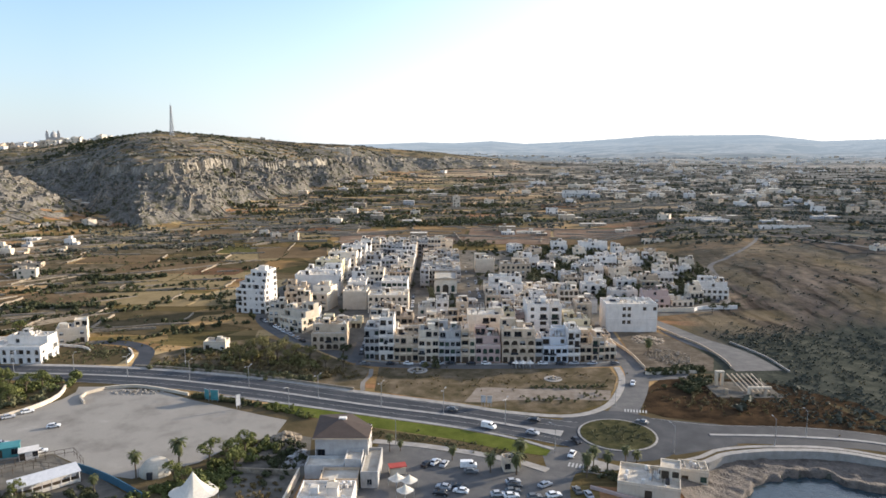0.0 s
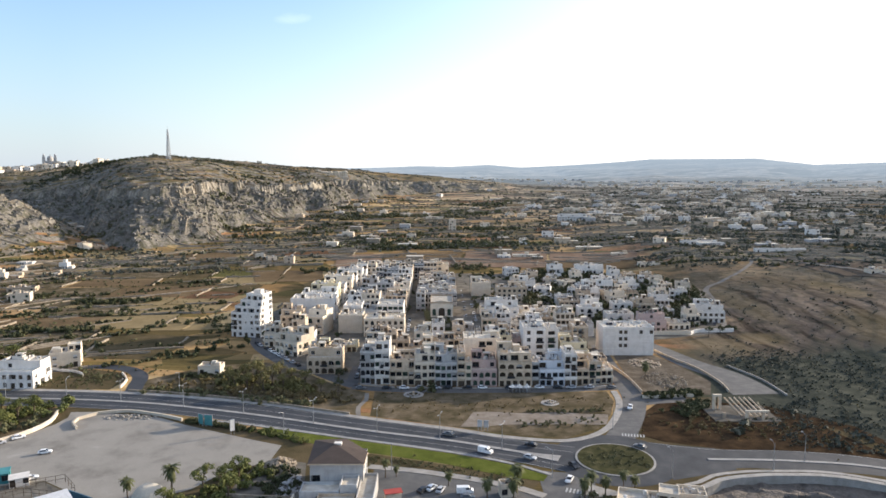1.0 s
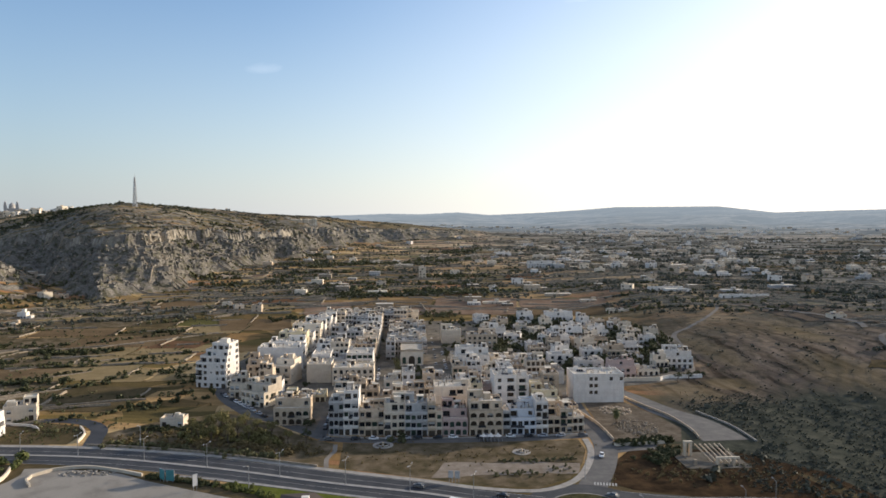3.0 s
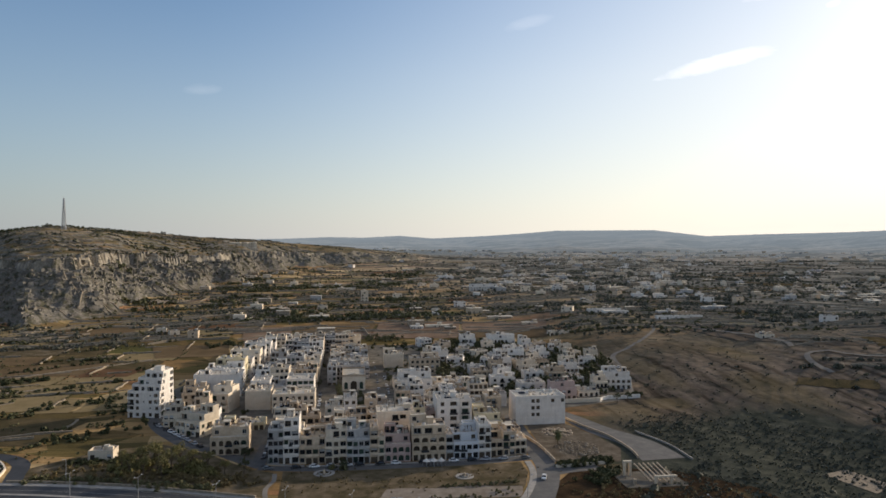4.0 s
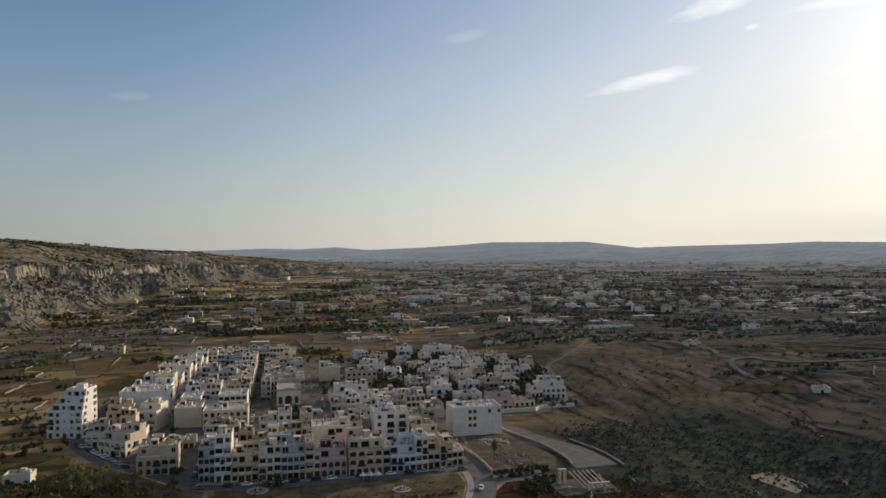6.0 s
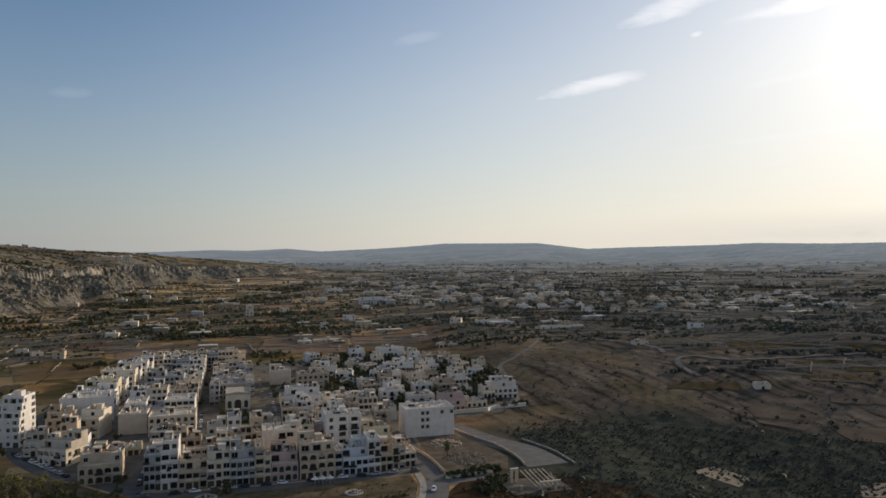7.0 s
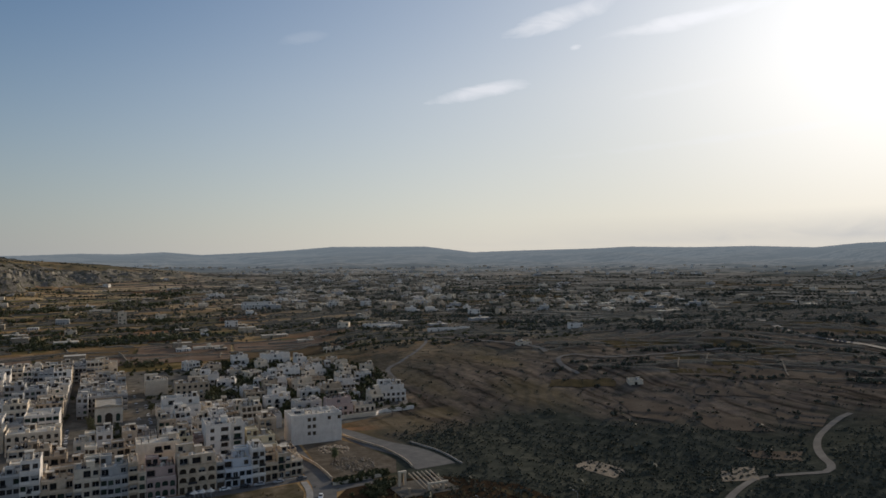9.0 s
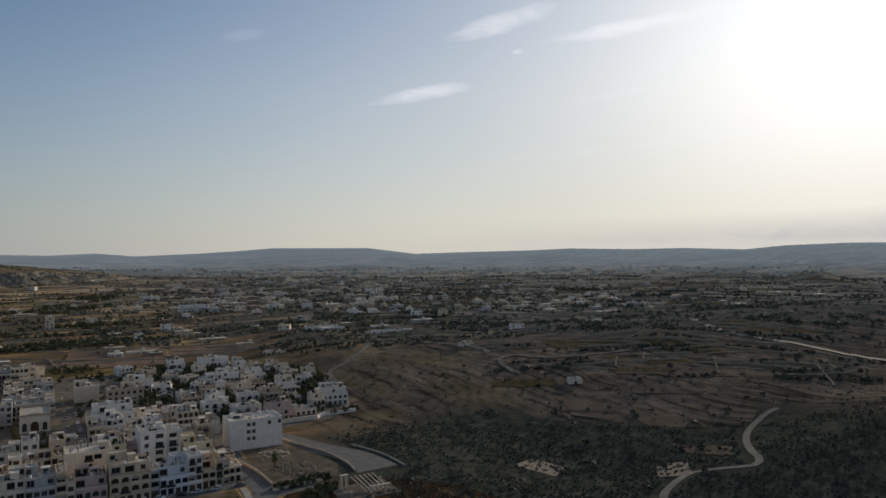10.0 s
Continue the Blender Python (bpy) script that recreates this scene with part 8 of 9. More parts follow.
# parked in the village streets
rng = random.Random(31)
for x0, y0, x1, y1, n, h in ((-34, 284.2, 74, 284.6, 15, 0), (-36.6, 296, -36.8, 322, 5, 90), (-66, 318, -98, 362, 10, 125), (-16.8, 345, -18.4, 425, 12, 88), (-9.6, 345, -10.6, 385, 6, 88), (16.8, 400, 17.0, 560, 10, 90), (22.6, 405, 22, 470, 5, 90),
                             (160, 392, 188, 470, 6, 70), (-60.0, 420, -58.5, 560, 12, 90)):
    for k in range(n):
        u = (k + rng.uniform(0.1, 0.9)) / n
        car(x0 + (x1 - x0) * u, y0 + (y1 - y0) * u, h + rng.choice((0, 180)) + rng.uniform(-3, 3), rng.choice(("white", "silver", "grey", "black", "grey", "silver", "white", "silver")))


# ---------------------------------------------------------------- street furniture
def lamp_form(two):
    pole, arm, head = Shape(), Shape(), Shape()
    pole.tube((0, 0, 0), (0, 0, 8.6), 0.12, 0.07, 8, STEEL)
    pole.tube((0, 0, 0), (0, 0, 0.5), 0.2, 0.18, 8, STEEL)
    for sx in ((-1, 1) if two else (1,)):
        arm.tube((0, 0, 8.5), (sx * 1.6, 0, 9.0), 0.05, 0.045, 6, STEEL)
        head.box(min(sx * 1.5, sx * 2.3), max(sx * 1.5, sx * 2.3), -0.16, 0.16, 8.94, 9.1, STEEL)
    return pole.mesh("pole"), arm.mesh("arm"), head.mesh("lamp_head")


LAMPS = {two: lamp_form(two) for two in (False, True)}
for k, (x, y, h) in enumerate(((-127, 268.2, 80), (-100, 262.6, 70), (-74.5, 255.2, 68), (-46, 244.6, 66), (-22, 236.2, 68), (0.2, 229.2, 70), (20.8, 220.2, 64), (-176, 273.4, 88), (-14.7, 204.5, 200), (70, 198.5, 120),
                              (116, 210.0, 100), (150, 200.0, 100), (-150, 271, 85), (62, 238, 20), (-108, 280, 260), (-54, 232, 240), (34, 199, 150), (103, 203.6, 100))):
    two = k < 8
    l = thing("street_lamp", pose(x, y, height(x, y) + 0.1, 0, 0, h), "grey steel double street lamp on the median" if two else "grey steel street lamp beside the road", "street lamp", "street lamps")
    for n, me in zip(("pole", "arm", "lamp_head"), LAMPS[two]):
        part(n, me, l)


def wall_line(name, points, h, half, mat, label, lift=0.0):
    return strip(name, points, half, h + lift, mat, label, "wall", thick=h, kind="")


wall_line("boundary_wall", [(-129.5, 239), (-133.5, 244), (-133.9, 248.5), (-129.4, 254.2), (-118.7, 256.6), (-106, 252.6), (-95, 247.5)], 1.1, 0.35, CREAM, "curved cream stone wall round a gravel bank")
wall_line("boundary_wall", [(-162, 216), (-150, 226), (-144, 236), (-142.5, 246), (-146, 258)], 1.5, 0.3, CREAM, "cream retaining wall below dark trees")
wall_line("boundary_wall", [(-130, 281.8), (-115, 279.5), (-90, 273.5), (-74, 268.6), (-50, 259.6), (-34, 253.6)], 0.9, 0.25, RUBBLE, "long rubble wall along the main road")
wall_line("boundary_wall", [(108, 376), (120, 378.5), (141, 379.5)], 2.6, 0.25, CREAM, "high cream garden wall of the villas")
wall_line("boundary_wall", [(141, 379.5), (148, 385), (168, 386)], 2.2, 0.25, WHITE, "white garden wall behind bushes")
wall_line("boundary_wall", [(84, 352), (80, 324), (83.6, 300), (84.2, 278)], 1.3, 0.2, STONE, "stone wall along the rising street")
wall_line("boundary_wall", [(82.5, 271.6), (92, 272.2), (104, 273.6)], 1.2, 0.25, CREAM, "pale wall below a hedge")
wall_line("boundary_wall", [(107, 357), (114, 330), (120, 312), (122, 290), (120.6, 279)], 1.0, 0.25, STONE, "worn stone parapet of the embankment road")
wall_line("boundary_wall", [(136, 318), (142, 296), (142.6, 274)], 0.7, 0.25, PAVING, "low concrete edge of the embankment road")
wall_line("boundary_wall", [(-182, 313), (-166, 309), (-160, 303.5)], 1.1, 0.2, WHITE, "white garden wall beside the curved road")
wall_line("boundary_wall", [(-135.5, 286), (-137.5, 297), (-144, 307)], 1.0, 0.3, CREAM, "cream wall of the round planted plot")
wall_line("boundary_wall", [(-104.6, 187), (-97, 183), (-88, 177), (-79, 170)], 2.3, 0.15, surface("blue_hoarding", [(0.045, 0.11, 0.16), (0.06, 0.14, 0.20)], 2, 0.7, 0.1, 0.1), "dark blue painted hoarding")
wall_line("boundary_wall", [(40, 176.5), (52, 169), (58, 166)], 1.0, 0.2, PINK, "low reddish terrace wall by the coast")


# ---------------------------------------------------------------- buildings by the coast road
house(-180.5, 285.5, 17.4, 14, 2, WHITE, "white villa with arched windows and terraces", ("aadaw", "awlwa"), right=("wlw", "w.l"), group="villas", category="villa", fh=3.4, attic=(1, ("w.",)), setback=6, base=0)
house(-199, 288, 15, 14, 2, WHITE, "white villa beside the main road", ("wdwa", "wlw"), right=("w",), group="villas", category="villa", fh=3.3)
house(-175.2, 317, 13, 11, 2, CREAM, "sunlit cream farmhouse with outside steps", ("w.d", "w.w"), right=("w.w", "w.w"), group="villas", category="villa", fh=3.3, turn=22)
house(-104, 305, 10, 7, 1, CREAM, "small cream outbuilding with flat roof", ("d.w",), group="", category="outbuilding", hut=False, tanks=0, fh=3.4)


def brown_roof_house():
    """Concrete house with a dark brown sloping roof and stepped terraces in front of it."""
    c = thing("coast_house", pose(-29.2, 188.6, 0), "grey concrete house with dark brown sloping roof and terraces", "house")
    s, fit, rng = Shape(), [], random.Random(3)
    facade(s, (-7.6, 0), (7.6, 0), 0, 3, 3.0, GREYISH, ("..g..", "l....", "....."), fit, rng)
    facade(s, (7.6, 0), (7.6, 11), 0, 3, 3.0, GREYISH, ("w..", "..w", "w.."), fit, rng)
    facade(s, (7.6, 11), (-7.6, 14), 0, 3, 3.0, GREYISH, (".",), fit, rng)
    facade(s, (-7.6, 14), (-7.6, 0), 0, 3, 3.0, GREYISH, ("w.w",), fit, rng)
    part("wall", s, c)
    r = Shape()
    low, ridge = [(-8.2, -0.6, 9.3), (8.0, -0.6, 9.3), (8.2, 7.5, 9.6), (1.0, 15.0, 10.6), (-8.6, 14.4, 10.4)], (-1.5, 8.5, 11.5)
    for p, q in zip(low, low[1:] + low[:1]):
        r.face([p, q, ridge], TILE)
        r.face([(p[0], p[1], p[2] - 0.35), (q[0], q[1], q[2] - 0.35), q, p], STONE)
    r.face([(p[0], p[1], p[2] - 0.35) for p in low][::-1], STONE)
    part("roof", r, c)
    k = Shape()
    k.box(-1.9, 0.3, 8.4, 10.0, 10.9, 11.7, WHITE)
    part("roof_hatch", k, c, "white roof hatch")
    for n, x0, x1, y0, y1, h, mat in (("terrace", -9.5, 1.5, -6.5, -0.3, 3.2, GREYISH), ("terrace", 1.8, 6.5, -6.8, -0.3, 5.2, GREYISH), ("terrace", 6.8, 11.5, -12, 3.5, 4.0, GREYISH), ("terrace", -4.0, 6.2, -14, -7.2, 3.0, STONE)):
        t = Shape()
        for a, b in (((x0, y0), (x1, y0)), ((x1, y0), (x1, y1)), ((x1, y1), (x0, y1)), ((x0, y1), (x0, y0))):
            facade(t, a, b, 0, 1, h, mat, (".w.",) if a[1] == b[1] else (".",), fit, rng)
        roof_of(t, x0, x1, y0, y1, h, mat, 0.8)
        part(n, t, c)
    for n, me, m in fit:
        part(n, me, c, m=m)
    TAKEN.append((-29, 190, 22, 30))


brown_roof_house()
house(-30, 163.5, 14, 9, 1, WHITE, "low white roof with cluttered plant", ("w.w",), group="", category="building", tanks=7, fh=3.6)
house(54, 170.5, 16, 12, 1, CREAM, "low white seaside building with cluttered flat roof", ("..d..",), right=("..", ), left=("w",), group="", category="building", tanks=10, fh=3.4, hut=False, turn=-18)
house(70.5, 182.6, 7.5, 6, 1, CREAM, "small cream kiosk by the rocks", ("d.w",), right=("w",), group="", category="kiosk", tanks=2, fh=3.8, hut=False, turn=-12)
house(19.6, 186.2, 4.4, 3.6, 1, CREAM, "small pale car-park kiosk with awning", ("w.",), group="", category="kiosk", tanks=1, fh=3.2, hut=False, turn=8)
wall_line("boundary_wall", [(-41.5, 160), (-41.0, 172), (-40.6, 184)], 2.4, 0.25, CREAM, "cream yard wall beside the house")
wall_line("boundary_wall", [(-60, 186), (-50, 185), (-41.5, 184.4)], 1.6, 0.25, RUBBLE, "rubble wall across a yard")

TEAL = surface("teal_paint", [(0.05, 0.19, 0.20), (0.08, 0.26, 0.27)], 2, 0.6, 0.1, 0.1)
CANVAS = surface("white_canvas", [(0.54, 0.50, 0.42), (0.64, 0.60, 0.52)], 2, 0.8, 0.15, 0.2)
SANDCLOTH = surface("sand_canvas", [(0.46, 0.41, 0.33), (0.55, 0.50, 0.41)], 2, 0.85, 0.3, 0.2)


def cabin(x, y, w, d, h, turn, mat, label):
    c = thing("cabin", pose(x, y, height(x, y) + 0.04, 0, 0, turn), label, "cabin", "cabins")
    s, fit = Shape(), []
    for a, b, row in (((-w / 2, 0), (w / 2, 0), "d.w"), ((w / 2, 0), (w / 2, d), "w"), ((w / 2, d), (-w / 2, d), "."), ((-w / 2, d), (-w / 2, 0), "w")):
        facade(s, a, b, 0, 1, h, mat, (row,), fit, random.Random(1))
    part("wall", s, c)
    r = Shape()
    r.box(-w / 2 - 0.2, w / 2 + 0.2, -0.2, d + 0.2, h, h + 0.15, mat)
    part("roof", r, c)
    for n, me, m in fit:
        part(n, me, c, m=m)


cabin(-130, 195, 6, 5, 3.0, 25, TEAL, "teal painted cabin beside the gravel lot")
cabin(-122.6, 193.6, 5, 4, 2.6, 30, WHITE, "white cabin beside the gravel lot")
cabin(-138, 192, 7, 4, 2.6, 20, TEAL, "teal painted shed with pale roof")


def pavilion():
    """Open long dining pavilion with a pale sloping roof."""
    c = thing("pavilion", pose(-108, 176.5, 0.05, 0, 0, 42), "long glazed pavilion with pale sloping roof", "pavilion")
    r = Shape()
    r.face([(-8.5, -2.6, 3.3), (8.5, -2.6, 3.3), (8.5, 2.6, 4.1), (-8.5, 2.6, 4.1)], ALU), r.face([(-8.5, 2.6, 4.0), (8.5, 2.6, 4.0), (8.5, -2.6, 3.2), (-8.5, -2.6, 3.2)], ALU)
    r.face([(-8.5, -2.6, 3.2), (8.5, -2.6, 3.2), (8.5, -2.6, 3.3), (-8.5, -2.6, 3.3)], ALU)
    part("roof", r, c)
    for i in range(8):
        s = Shape()
        s.box(-8.2 + i * 2.3, -8.0 + i * 2.3, -2.4, -2.2, 0, 3.2, WHITE)
        part("post", s, c)
    g = Shape()
    g.box(-8.2, 8.2, 2.2, 2.35, 0, 3.9, WHITE), g.box(-8.2, 8.2, -2.3, -2.25, 0, 1.2, CANVAS)
    part("side_panel", g, c)
    f = Shape()
    f.box(-8.4, 8.4, -2.5, 2.5, 0, 0.12, WOOD)
    part("deck", f, c)


pavilion()


def fence(points, label, h=2.4):
    f = thing("fence", pose(points[0][0], points[0][1], 0.03), label, "fence")
    ox, oy = points[0]
    for (x0, y0), (x1, y1) in zip(points, points[1:]):
        n = max(1, int(math.hypot(x1 - x0, y1 - y0) / 2.5))
        for i in range(n + 1):
            s = Shape()
            px, py = x0 + (x1 - x0) * i / n - ox, y0 + (y1 - y0) * i / n - oy
            s.tube((px, py, 0), (px, py, h), 0.07, 0.07, 6, WOOD)
            part("post", s, f)
        for z in (h * 0.5, h):
            s = Shape()
            s.tube((x0 - ox, y0 - oy, z), (x1 - ox, y1 - oy, z), 0.06, 0.06, 5, WOOD)
            part("rail", s, f)


fence([(-128, 186), (-120, 192.5), (-111, 197), (-104.6, 190)], "brown timber fence round a sunken yard")
fence([(-128, 180), (-118, 188), (-108, 186)], "brown timber pergola frame in a yard")


def big_tent(x, y, w, h, label, mat, peaks=1):
    """Tensile canopy that rises from its corners to a peak."""
    t = thing("canopy_tent", pose(x, y, height(x, y)), label, "tent", "tents")
    s = Shape()
    n, rings = 20, 7
    rad = lambda k, a: (1 - k) * w * (0.82 + 0.18 * abs(math.cos(2 * a)))
    for j in range(rings):
        k0, k1 = j / rings, (j + 1) / rings
        z0, z1 = 2.2 + (h - 2.2) * k0 ** 1.9, 2.2 + (h - 2.2) * k1 ** 1.9
        for i in range(n):
            a, b = 6.28319 * i / n, 6.28319 * (i + 1) / n
            q = [(math.cos(a) * rad(k0, a), math.sin(a) * rad(k0, a), z0), (math.cos(b) * rad(k0, b), math.sin(b) * rad(k0, b), z0)]
            if j < rings - 1:
                q += [(math.cos(b) * rad(k1, b), math.sin(b) * rad(k1, b), z1), (math.cos(a) * rad(k1, a), math.sin(a) * rad(k1, a), z1)]
            else:
                q += [(0, 0, h)]
            s.face(q, mat)
    part("canopy", s, t)
    for i in range(4):
        a = i * 1.5708
        p = Shape()
        p.tube((math.cos(a) * w * 0.98, math.sin(a) * w * 0.98, 0), (math.cos(a) * w * 0.98, math.sin(a) * w * 0.98, 2.3), 0.08, 0.08, 6, STEEL)
        part("pole", p, t)
    p = Shape()
    p.tube((0, 0, 0), (0, 0, h), 0.1, 0.08, 6, STEEL)
    part("mast", p, t)


big_tent(-65.5, 170.5, 6.5, 8.0, "large white tensile canopy with a pointed peak", CANVAS)
for x, y in ((-12.6, 178.0), (-9.2, 177.0), (-10, 171.5)):
    big_tent(x, y, 2.4, 4.0, "small white pointed market canopy", CANVAS)
for x in (30.6, 33.6, 36.6):
    big_tent(x, 280.2, 1.7, 3.6, "white pointed canopy at the roadside", WHITE)


def dome_tent():
    t = thing("dome_tent", pose(-81.8, 186.0, 0.03), "sand-coloured domed tent beside the gravel lot", "tent", "tents")
    s = Shape()
    for j in range(7):
        a0, a1 = j * 0.224, (j + 1) * 0.224
        r0, r1 = 4.6 * math.cos(a0) ** 0.8, 4.6 * max(0.0, math.cos(a1)) ** 0.8
        for i in range(18):
            b, c = 6.28319 * i / 18, 6.28319 * (i + 1) / 18
            s.face([(r0 * math.cos(b), r0 * math.sin(b), 4.2 * math.sin(a0)), (r0 * math.cos(c), r0 * math.sin(c), 4.2 * math.sin(a0)), (r1 * math.cos(c), r1 * math.sin(c), 4.2 * math.sin(a1)), (r1 * math.cos(b), r1 * math.sin(b), 4.2 * math.sin(a1))], SANDCLOTH)
    part("cover", s, t)
    d = Shape()
    d.box(-0.8, 0.8, -4.7, -4.2, 0, 2.0, DARK_METAL)
    part("doorway", d, t)


dome_tent()


def stall():
    t = thing("market_stall", pose(-13.0, 185.6, 0.05, 0, 0, 15), "small stall with a red awning", "stall")
    s = Shape()
    s.box(-2.2, 2.2, -1.2, 1.2, 0, 1.9, CREAM)
    part("counter", s, t)
    r = Shape()
    r.box(-2.5, 2.5, -1.7, 1.4, 2.3, 2.45, surface("red_awning", [(0.30, 0.05, 0.04), (0.38, 0.07, 0.055)], 2, 0.8, 0.1, 0.1))
    part("awning", r, t)
    for sx in (-2.3, 2.3):
        p = Shape()
        p.box(sx - 0.05, sx + 0.05, -1.5, -1.4, 0, 2.3, STEEL)
        part("post", p, t)


stall()


def billboard(x, y, w, h, leg, turn, mat, label):
    b = thing("billboard", pose(x, y, height(x, y), 0, 0, turn), label, "billboard", "billboards")
    s = Shape()
    s.box(-w / 2, w / 2, -0.08, 0.08, leg, leg + h, mat)
    part("panel", s, b)
    f = Shape()
    for x0, x1, z0, z1 in ((-w / 2 - 0.06, -w / 2, leg - 0.06, leg + h + 0.06), (w / 2, w / 2 + 0.06, leg - 0.06, leg + h + 0.06), (-w / 2, w / 2, leg - 0.06, leg), (-w / 2, w / 2, leg + h, leg + h + 0.06)):
        f.box(x0, x1, -0.12, 0.12, z0, z1, STEEL)
    part("frame", f, b)
    for sx in (-w / 3, w / 3):
        p = Shape()
        p.tube((sx, 0, 0), (sx, 0, leg), 0.1, 0.1, 6, STEEL)
        part("leg", p, b)


billboard(-86.2, 242.2, 2.6, 3.6, 0.8, -35, TEAL, "teal advertising panel beside the gravel lot")
billboard(-83.2, 241.4, 3.0, 3.8, 0.6, -10, TEAL, "pale teal advertising panel on legs")
billboard(-72.4, 234.0, 1.6, 4.0, 1.4, 40, ALU, "pale leaning sign on a concrete foot")
billboard(14.4, 236.6, 1.6, 2.4, 1.6, -10, GREYISH, "dark poster board on two posts")
billboard(16.6, 236.2, 1.6, 2.4, 1.6, -10, GREYISH, "dark poster board on two posts")


def ruin():
    """Unfinished concrete frame with leaning beams above the roundabout."""
    r = thing("concrete_ruin", pose(112, 252, height(112, 252)), "pale unfinished concrete frame with leaning beams", "ruin")
    s = Shape()
    s.box(-10, 14, -7, 10, -2.0, 0.3, STONE, YARD)
    part("platform", s, r)
    for x, y, h in ((-6, 6, 5.5), (-3.8, 6, 5.5), (-6, -4, 2.4), (2, -5, 3.0), (8, -5, 3.0)):
        p = Shape()
        p.box(x - 0.5, x + 0.5, y - 0.5, y + 0.5, 0.3, h, STONE)
        part("column", p, r)
    for k in range(6):
        b = Shape()
        x = -1.5 + k * 1.9
        b.tube((x, 7.5, 4.4), (x + 2.2, -3.5, 1.0), 0.3, 0.3, 4, STONE)
        part("beam", b, r)
    b = Shape()
    b.box(1.4, 10.2, -5.4, -4.6, 3.0, 3.6, CREAM)
    part("lintel", b, r)
    b = Shape()
    b.box(-6.6, -3.2, 5.4, 6.6, 5.5, 6.1, CREAM)
    part("lintel", b, r)


ruin()


def boulders(name, cx, cy, rx, ry, n, s0, s1, mat, label, seed, heap=0.0):
    rng = np.random.RandomState(seed)
    s = Shape()
    base = bmesh.new()
    bmesh.ops.create_icosphere(base, subdivisions=1, radius=1)
    bv = np.array([v.co[:] for v in base.verts])
    bf = [[v.index for v in f.verts] for f in base.faces]
    base.free()
    for _ in range(n):
        a, k = rng.uniform(0, 6.283), math.sqrt(rng.rand())
        x, y = cx + rx * k * math.cos(a), cy + ry * k * math.sin(a)
        v = bv * rng.uniform(0.65, 1.2, (len(bv), 1)) * rng.uniform(s0, s1) * rng.uniform(0.6, 1.3, 3)
        z = height(x, y) + heap * (1 - k) + 0.1 * s0
        off = len(s.v)
        s.v.extend((p[0] + x, p[1] + y, p[2] * 0.7 + z) for p in v)
        s.f.extend(tuple(i + off for i in f) for f in bf)
        s.m.extend([s.slot(mat)] * len(bf))
    return whole(name, s, label, "rubble" if heap else "rocks", kind="stuff")


boulders("rubble_heap", -50, 208, 5, 5, 240, 0.25, 1.0, RUBBLE, "heap of quarried stone and building rubble", 1, 2.4)
boulders("rubble_heap", -44, 194, 3.5, 8, 160, 0.2, 0.8, GREYISH, "grey building rubble beside a house", 2, 1.0)
boulders("rubble_heap", 99, 296, 10, 12, 220, 0.2, 0.7, RUBBLE, "rough stone heaps on a building plot", 3, 0.8)
boulders("rubble_heap", 98, 322, 8, 8, 120, 0.2, 0.8, STONE, "pale broken stone on a building plot", 8, 1.0)
boulders("rubble_heap", -116, 251, 10, 3, 90, 0.2, 0.7, SAND, "low gravel bank inside the curved wall", 4, 0.7)
boulders("shore_rocks", 102, 193, 17, 3, 120, 0.2, 0.8, COAST, "broken weathered rocks along the shore", 5)
boulders("shore_rocks", 79, 186, 5, 5, 120, 0.2, 0.7, COAST, "broken weathered rocks beside the kiosk", 6)
boulders("hill_boulders", -430, 820, 130, 60, 320, 0.8, 2.6, RUBBLE, "limestone boulders on the hillside", 7)

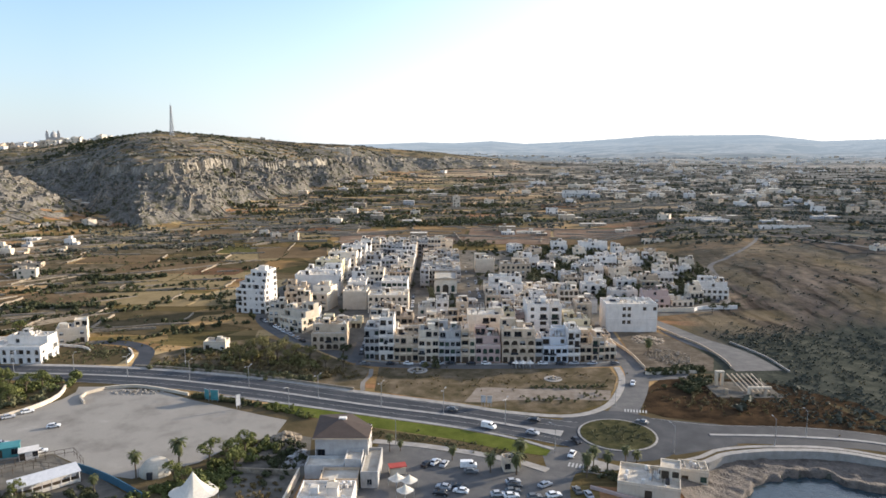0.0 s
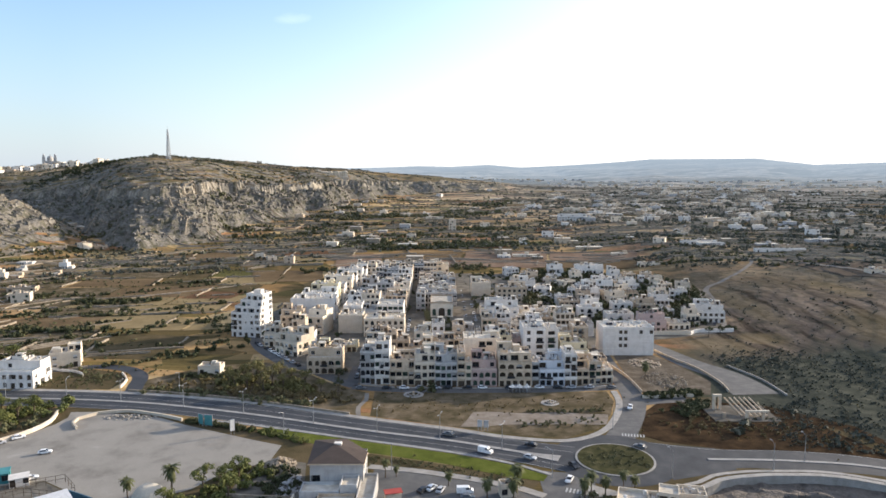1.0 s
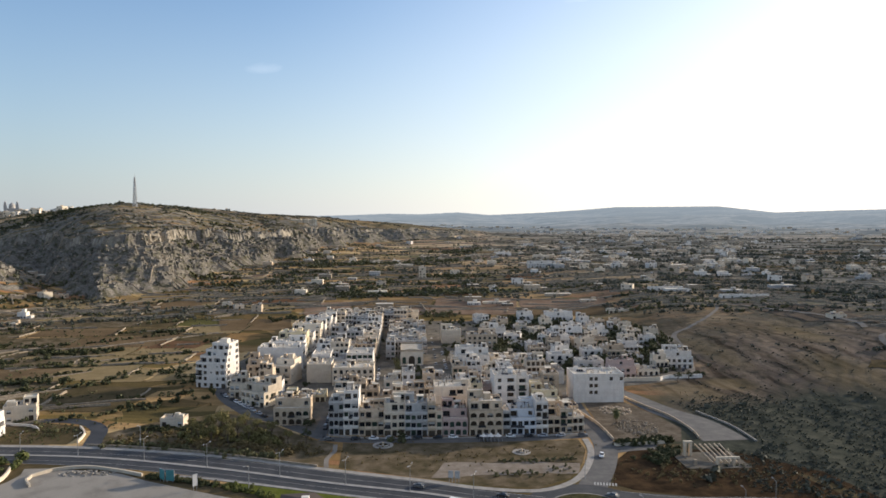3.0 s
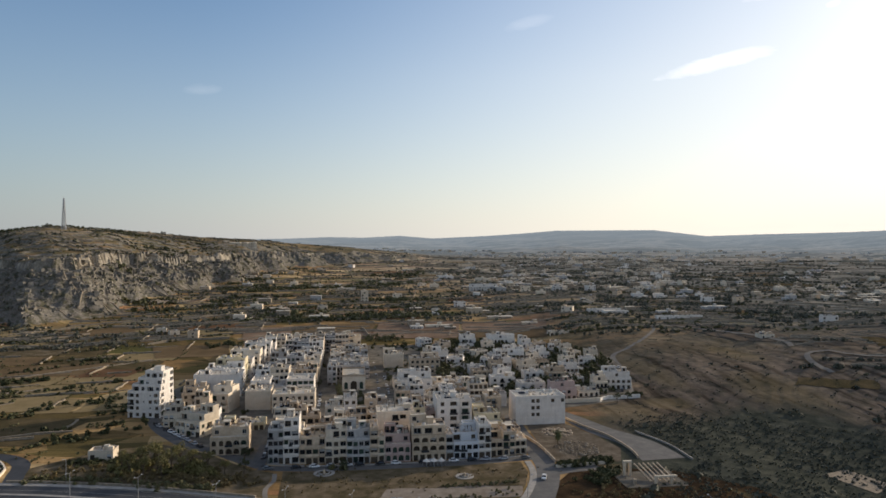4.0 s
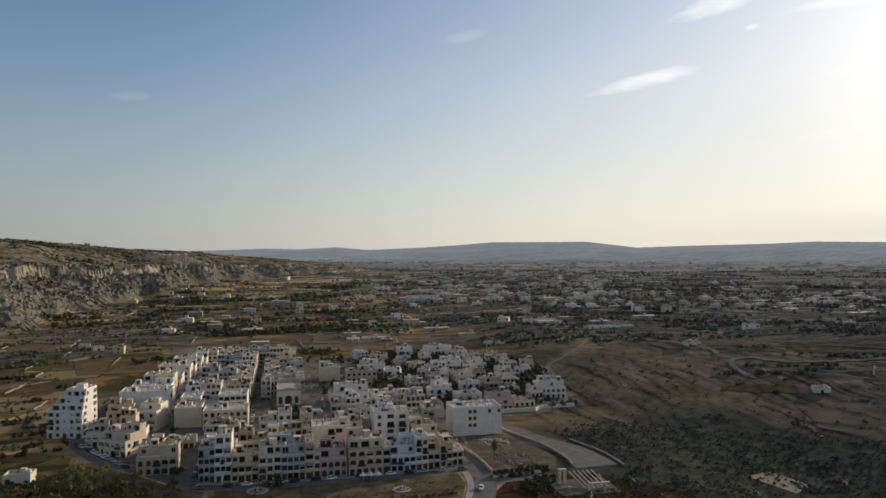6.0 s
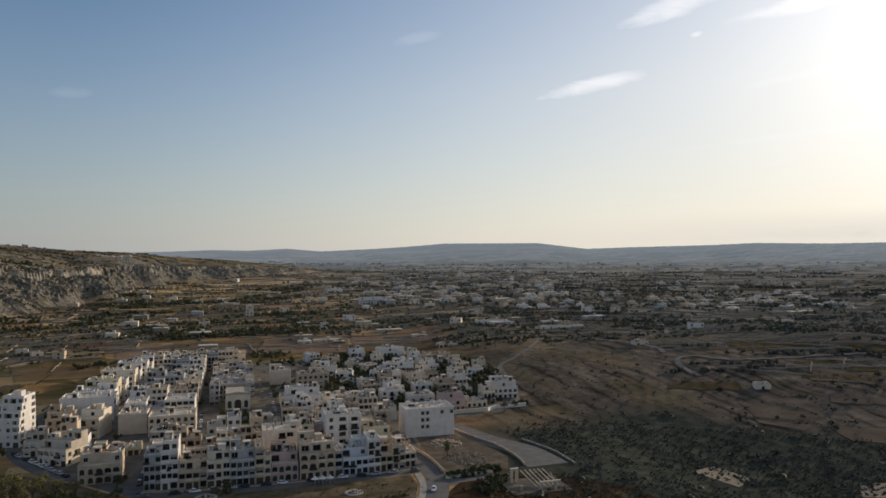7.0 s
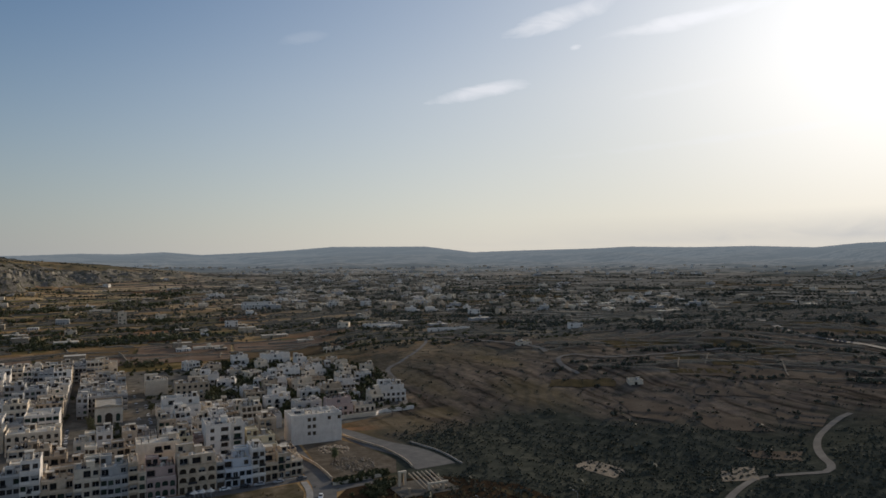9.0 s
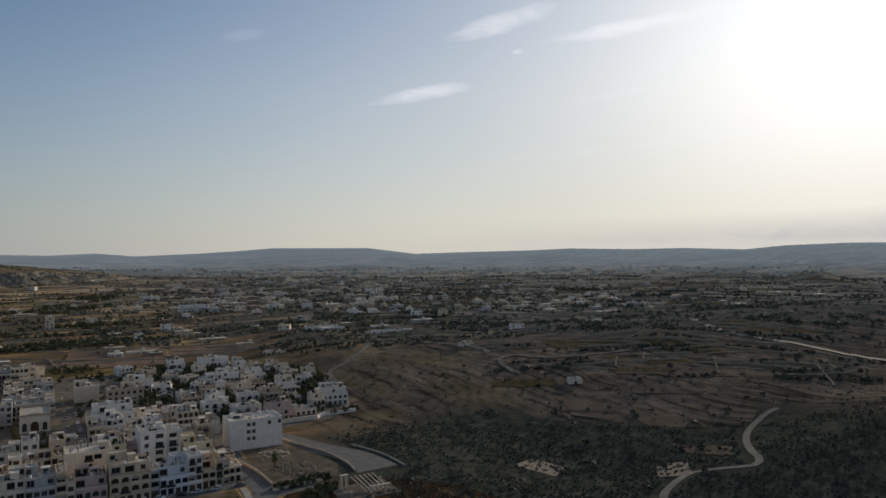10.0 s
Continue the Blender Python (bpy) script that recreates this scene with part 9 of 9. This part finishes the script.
# markings
for k in range(9):
    plot("marking", [(36.2 + k * 1.0, 189.6 - 0.35 * k), (36.7 + k * 1.0, 189.4 - 0.35 * k), (37.6 + k * 1.0, 192.0 - 0.35 * k), (37.1 + k * 1.0, 192.2 - 0.35 * k)], 0.075, PAINT, "white zebra crossing bar", "road marking")
for k in range(8):
    plot("marking", [(63.6 + k * 1.0, 231.6 - 0.2 * k), (64.1 + k * 1.0, 231.5 - 0.2 * k), (64.7 + k * 1.0, 233.9 - 0.2 * k), (64.2 + k * 1.0, 234.0 - 0.2 * k)], 0.085, PAINT, "white zebra crossing bar", "road marking")
strip("marking", UPPER, 0.07, 0.066, PAINT, "white dashed-looking lane line", "road marking", across=0.2)
strip("marking", LOWER, 0.07, 0.062, PAINT, "white lane line", "road marking", across=0.2)
strip("marking", UPPER, 0.07, 0.066, PAINT, "white edge line", "road marking", across=-4.1)
strip("marking", LOWER, 0.07, 0.062, PAINT, "white edge line", "road marking", across=3.7)
strip("marking", EAST_U, 0.07, 0.066, PAINT, "white edge line", "road marking", across=-3.8)


def round_planter(x, y, r):
    p = thing("round_planter", pose(x, y, 0.05), "circular paved planter with a low stone kerb", "planter", "round planters")
    s = Shape()
    n = 24
    for i in range(n):
        a, b = 6.28319 * i / n, 6.28319 * (i + 1) / n
        for r0, r1, z in ((r, r - 1.4, 0.12), (r - 1.9, r - 2.3, 0.5)):
            s.face([(math.cos(a) * r1, math.sin(a) * r1, z), (math.cos(a) * r0, math.sin(a) * r0, z), (math.cos(b) * r0, math.sin(b) * r0, z), (math.cos(b) * r1, math.sin(b) * r1, z)], PAVING)
            s.face([(math.cos(a) * r0, math.sin(a) * r0, 0), (math.cos(b) * r0, math.sin(b) * r0, 0), (math.cos(b) * r0, math.sin(b) * r0, z), (math.cos(a) * r0, math.sin(a) * r0, z)], PAVING)
    part("kerb", s, p)
    t = Shape()
    t.tube((0, 0, 0), (0, 0, 1.4), 0.5, 0.35, 8, STONE)
    part("pedestal", t, p)


round_planter(-10.6, 276.8, 4.2)
round_planter(44.0, 266.0, 3.6)
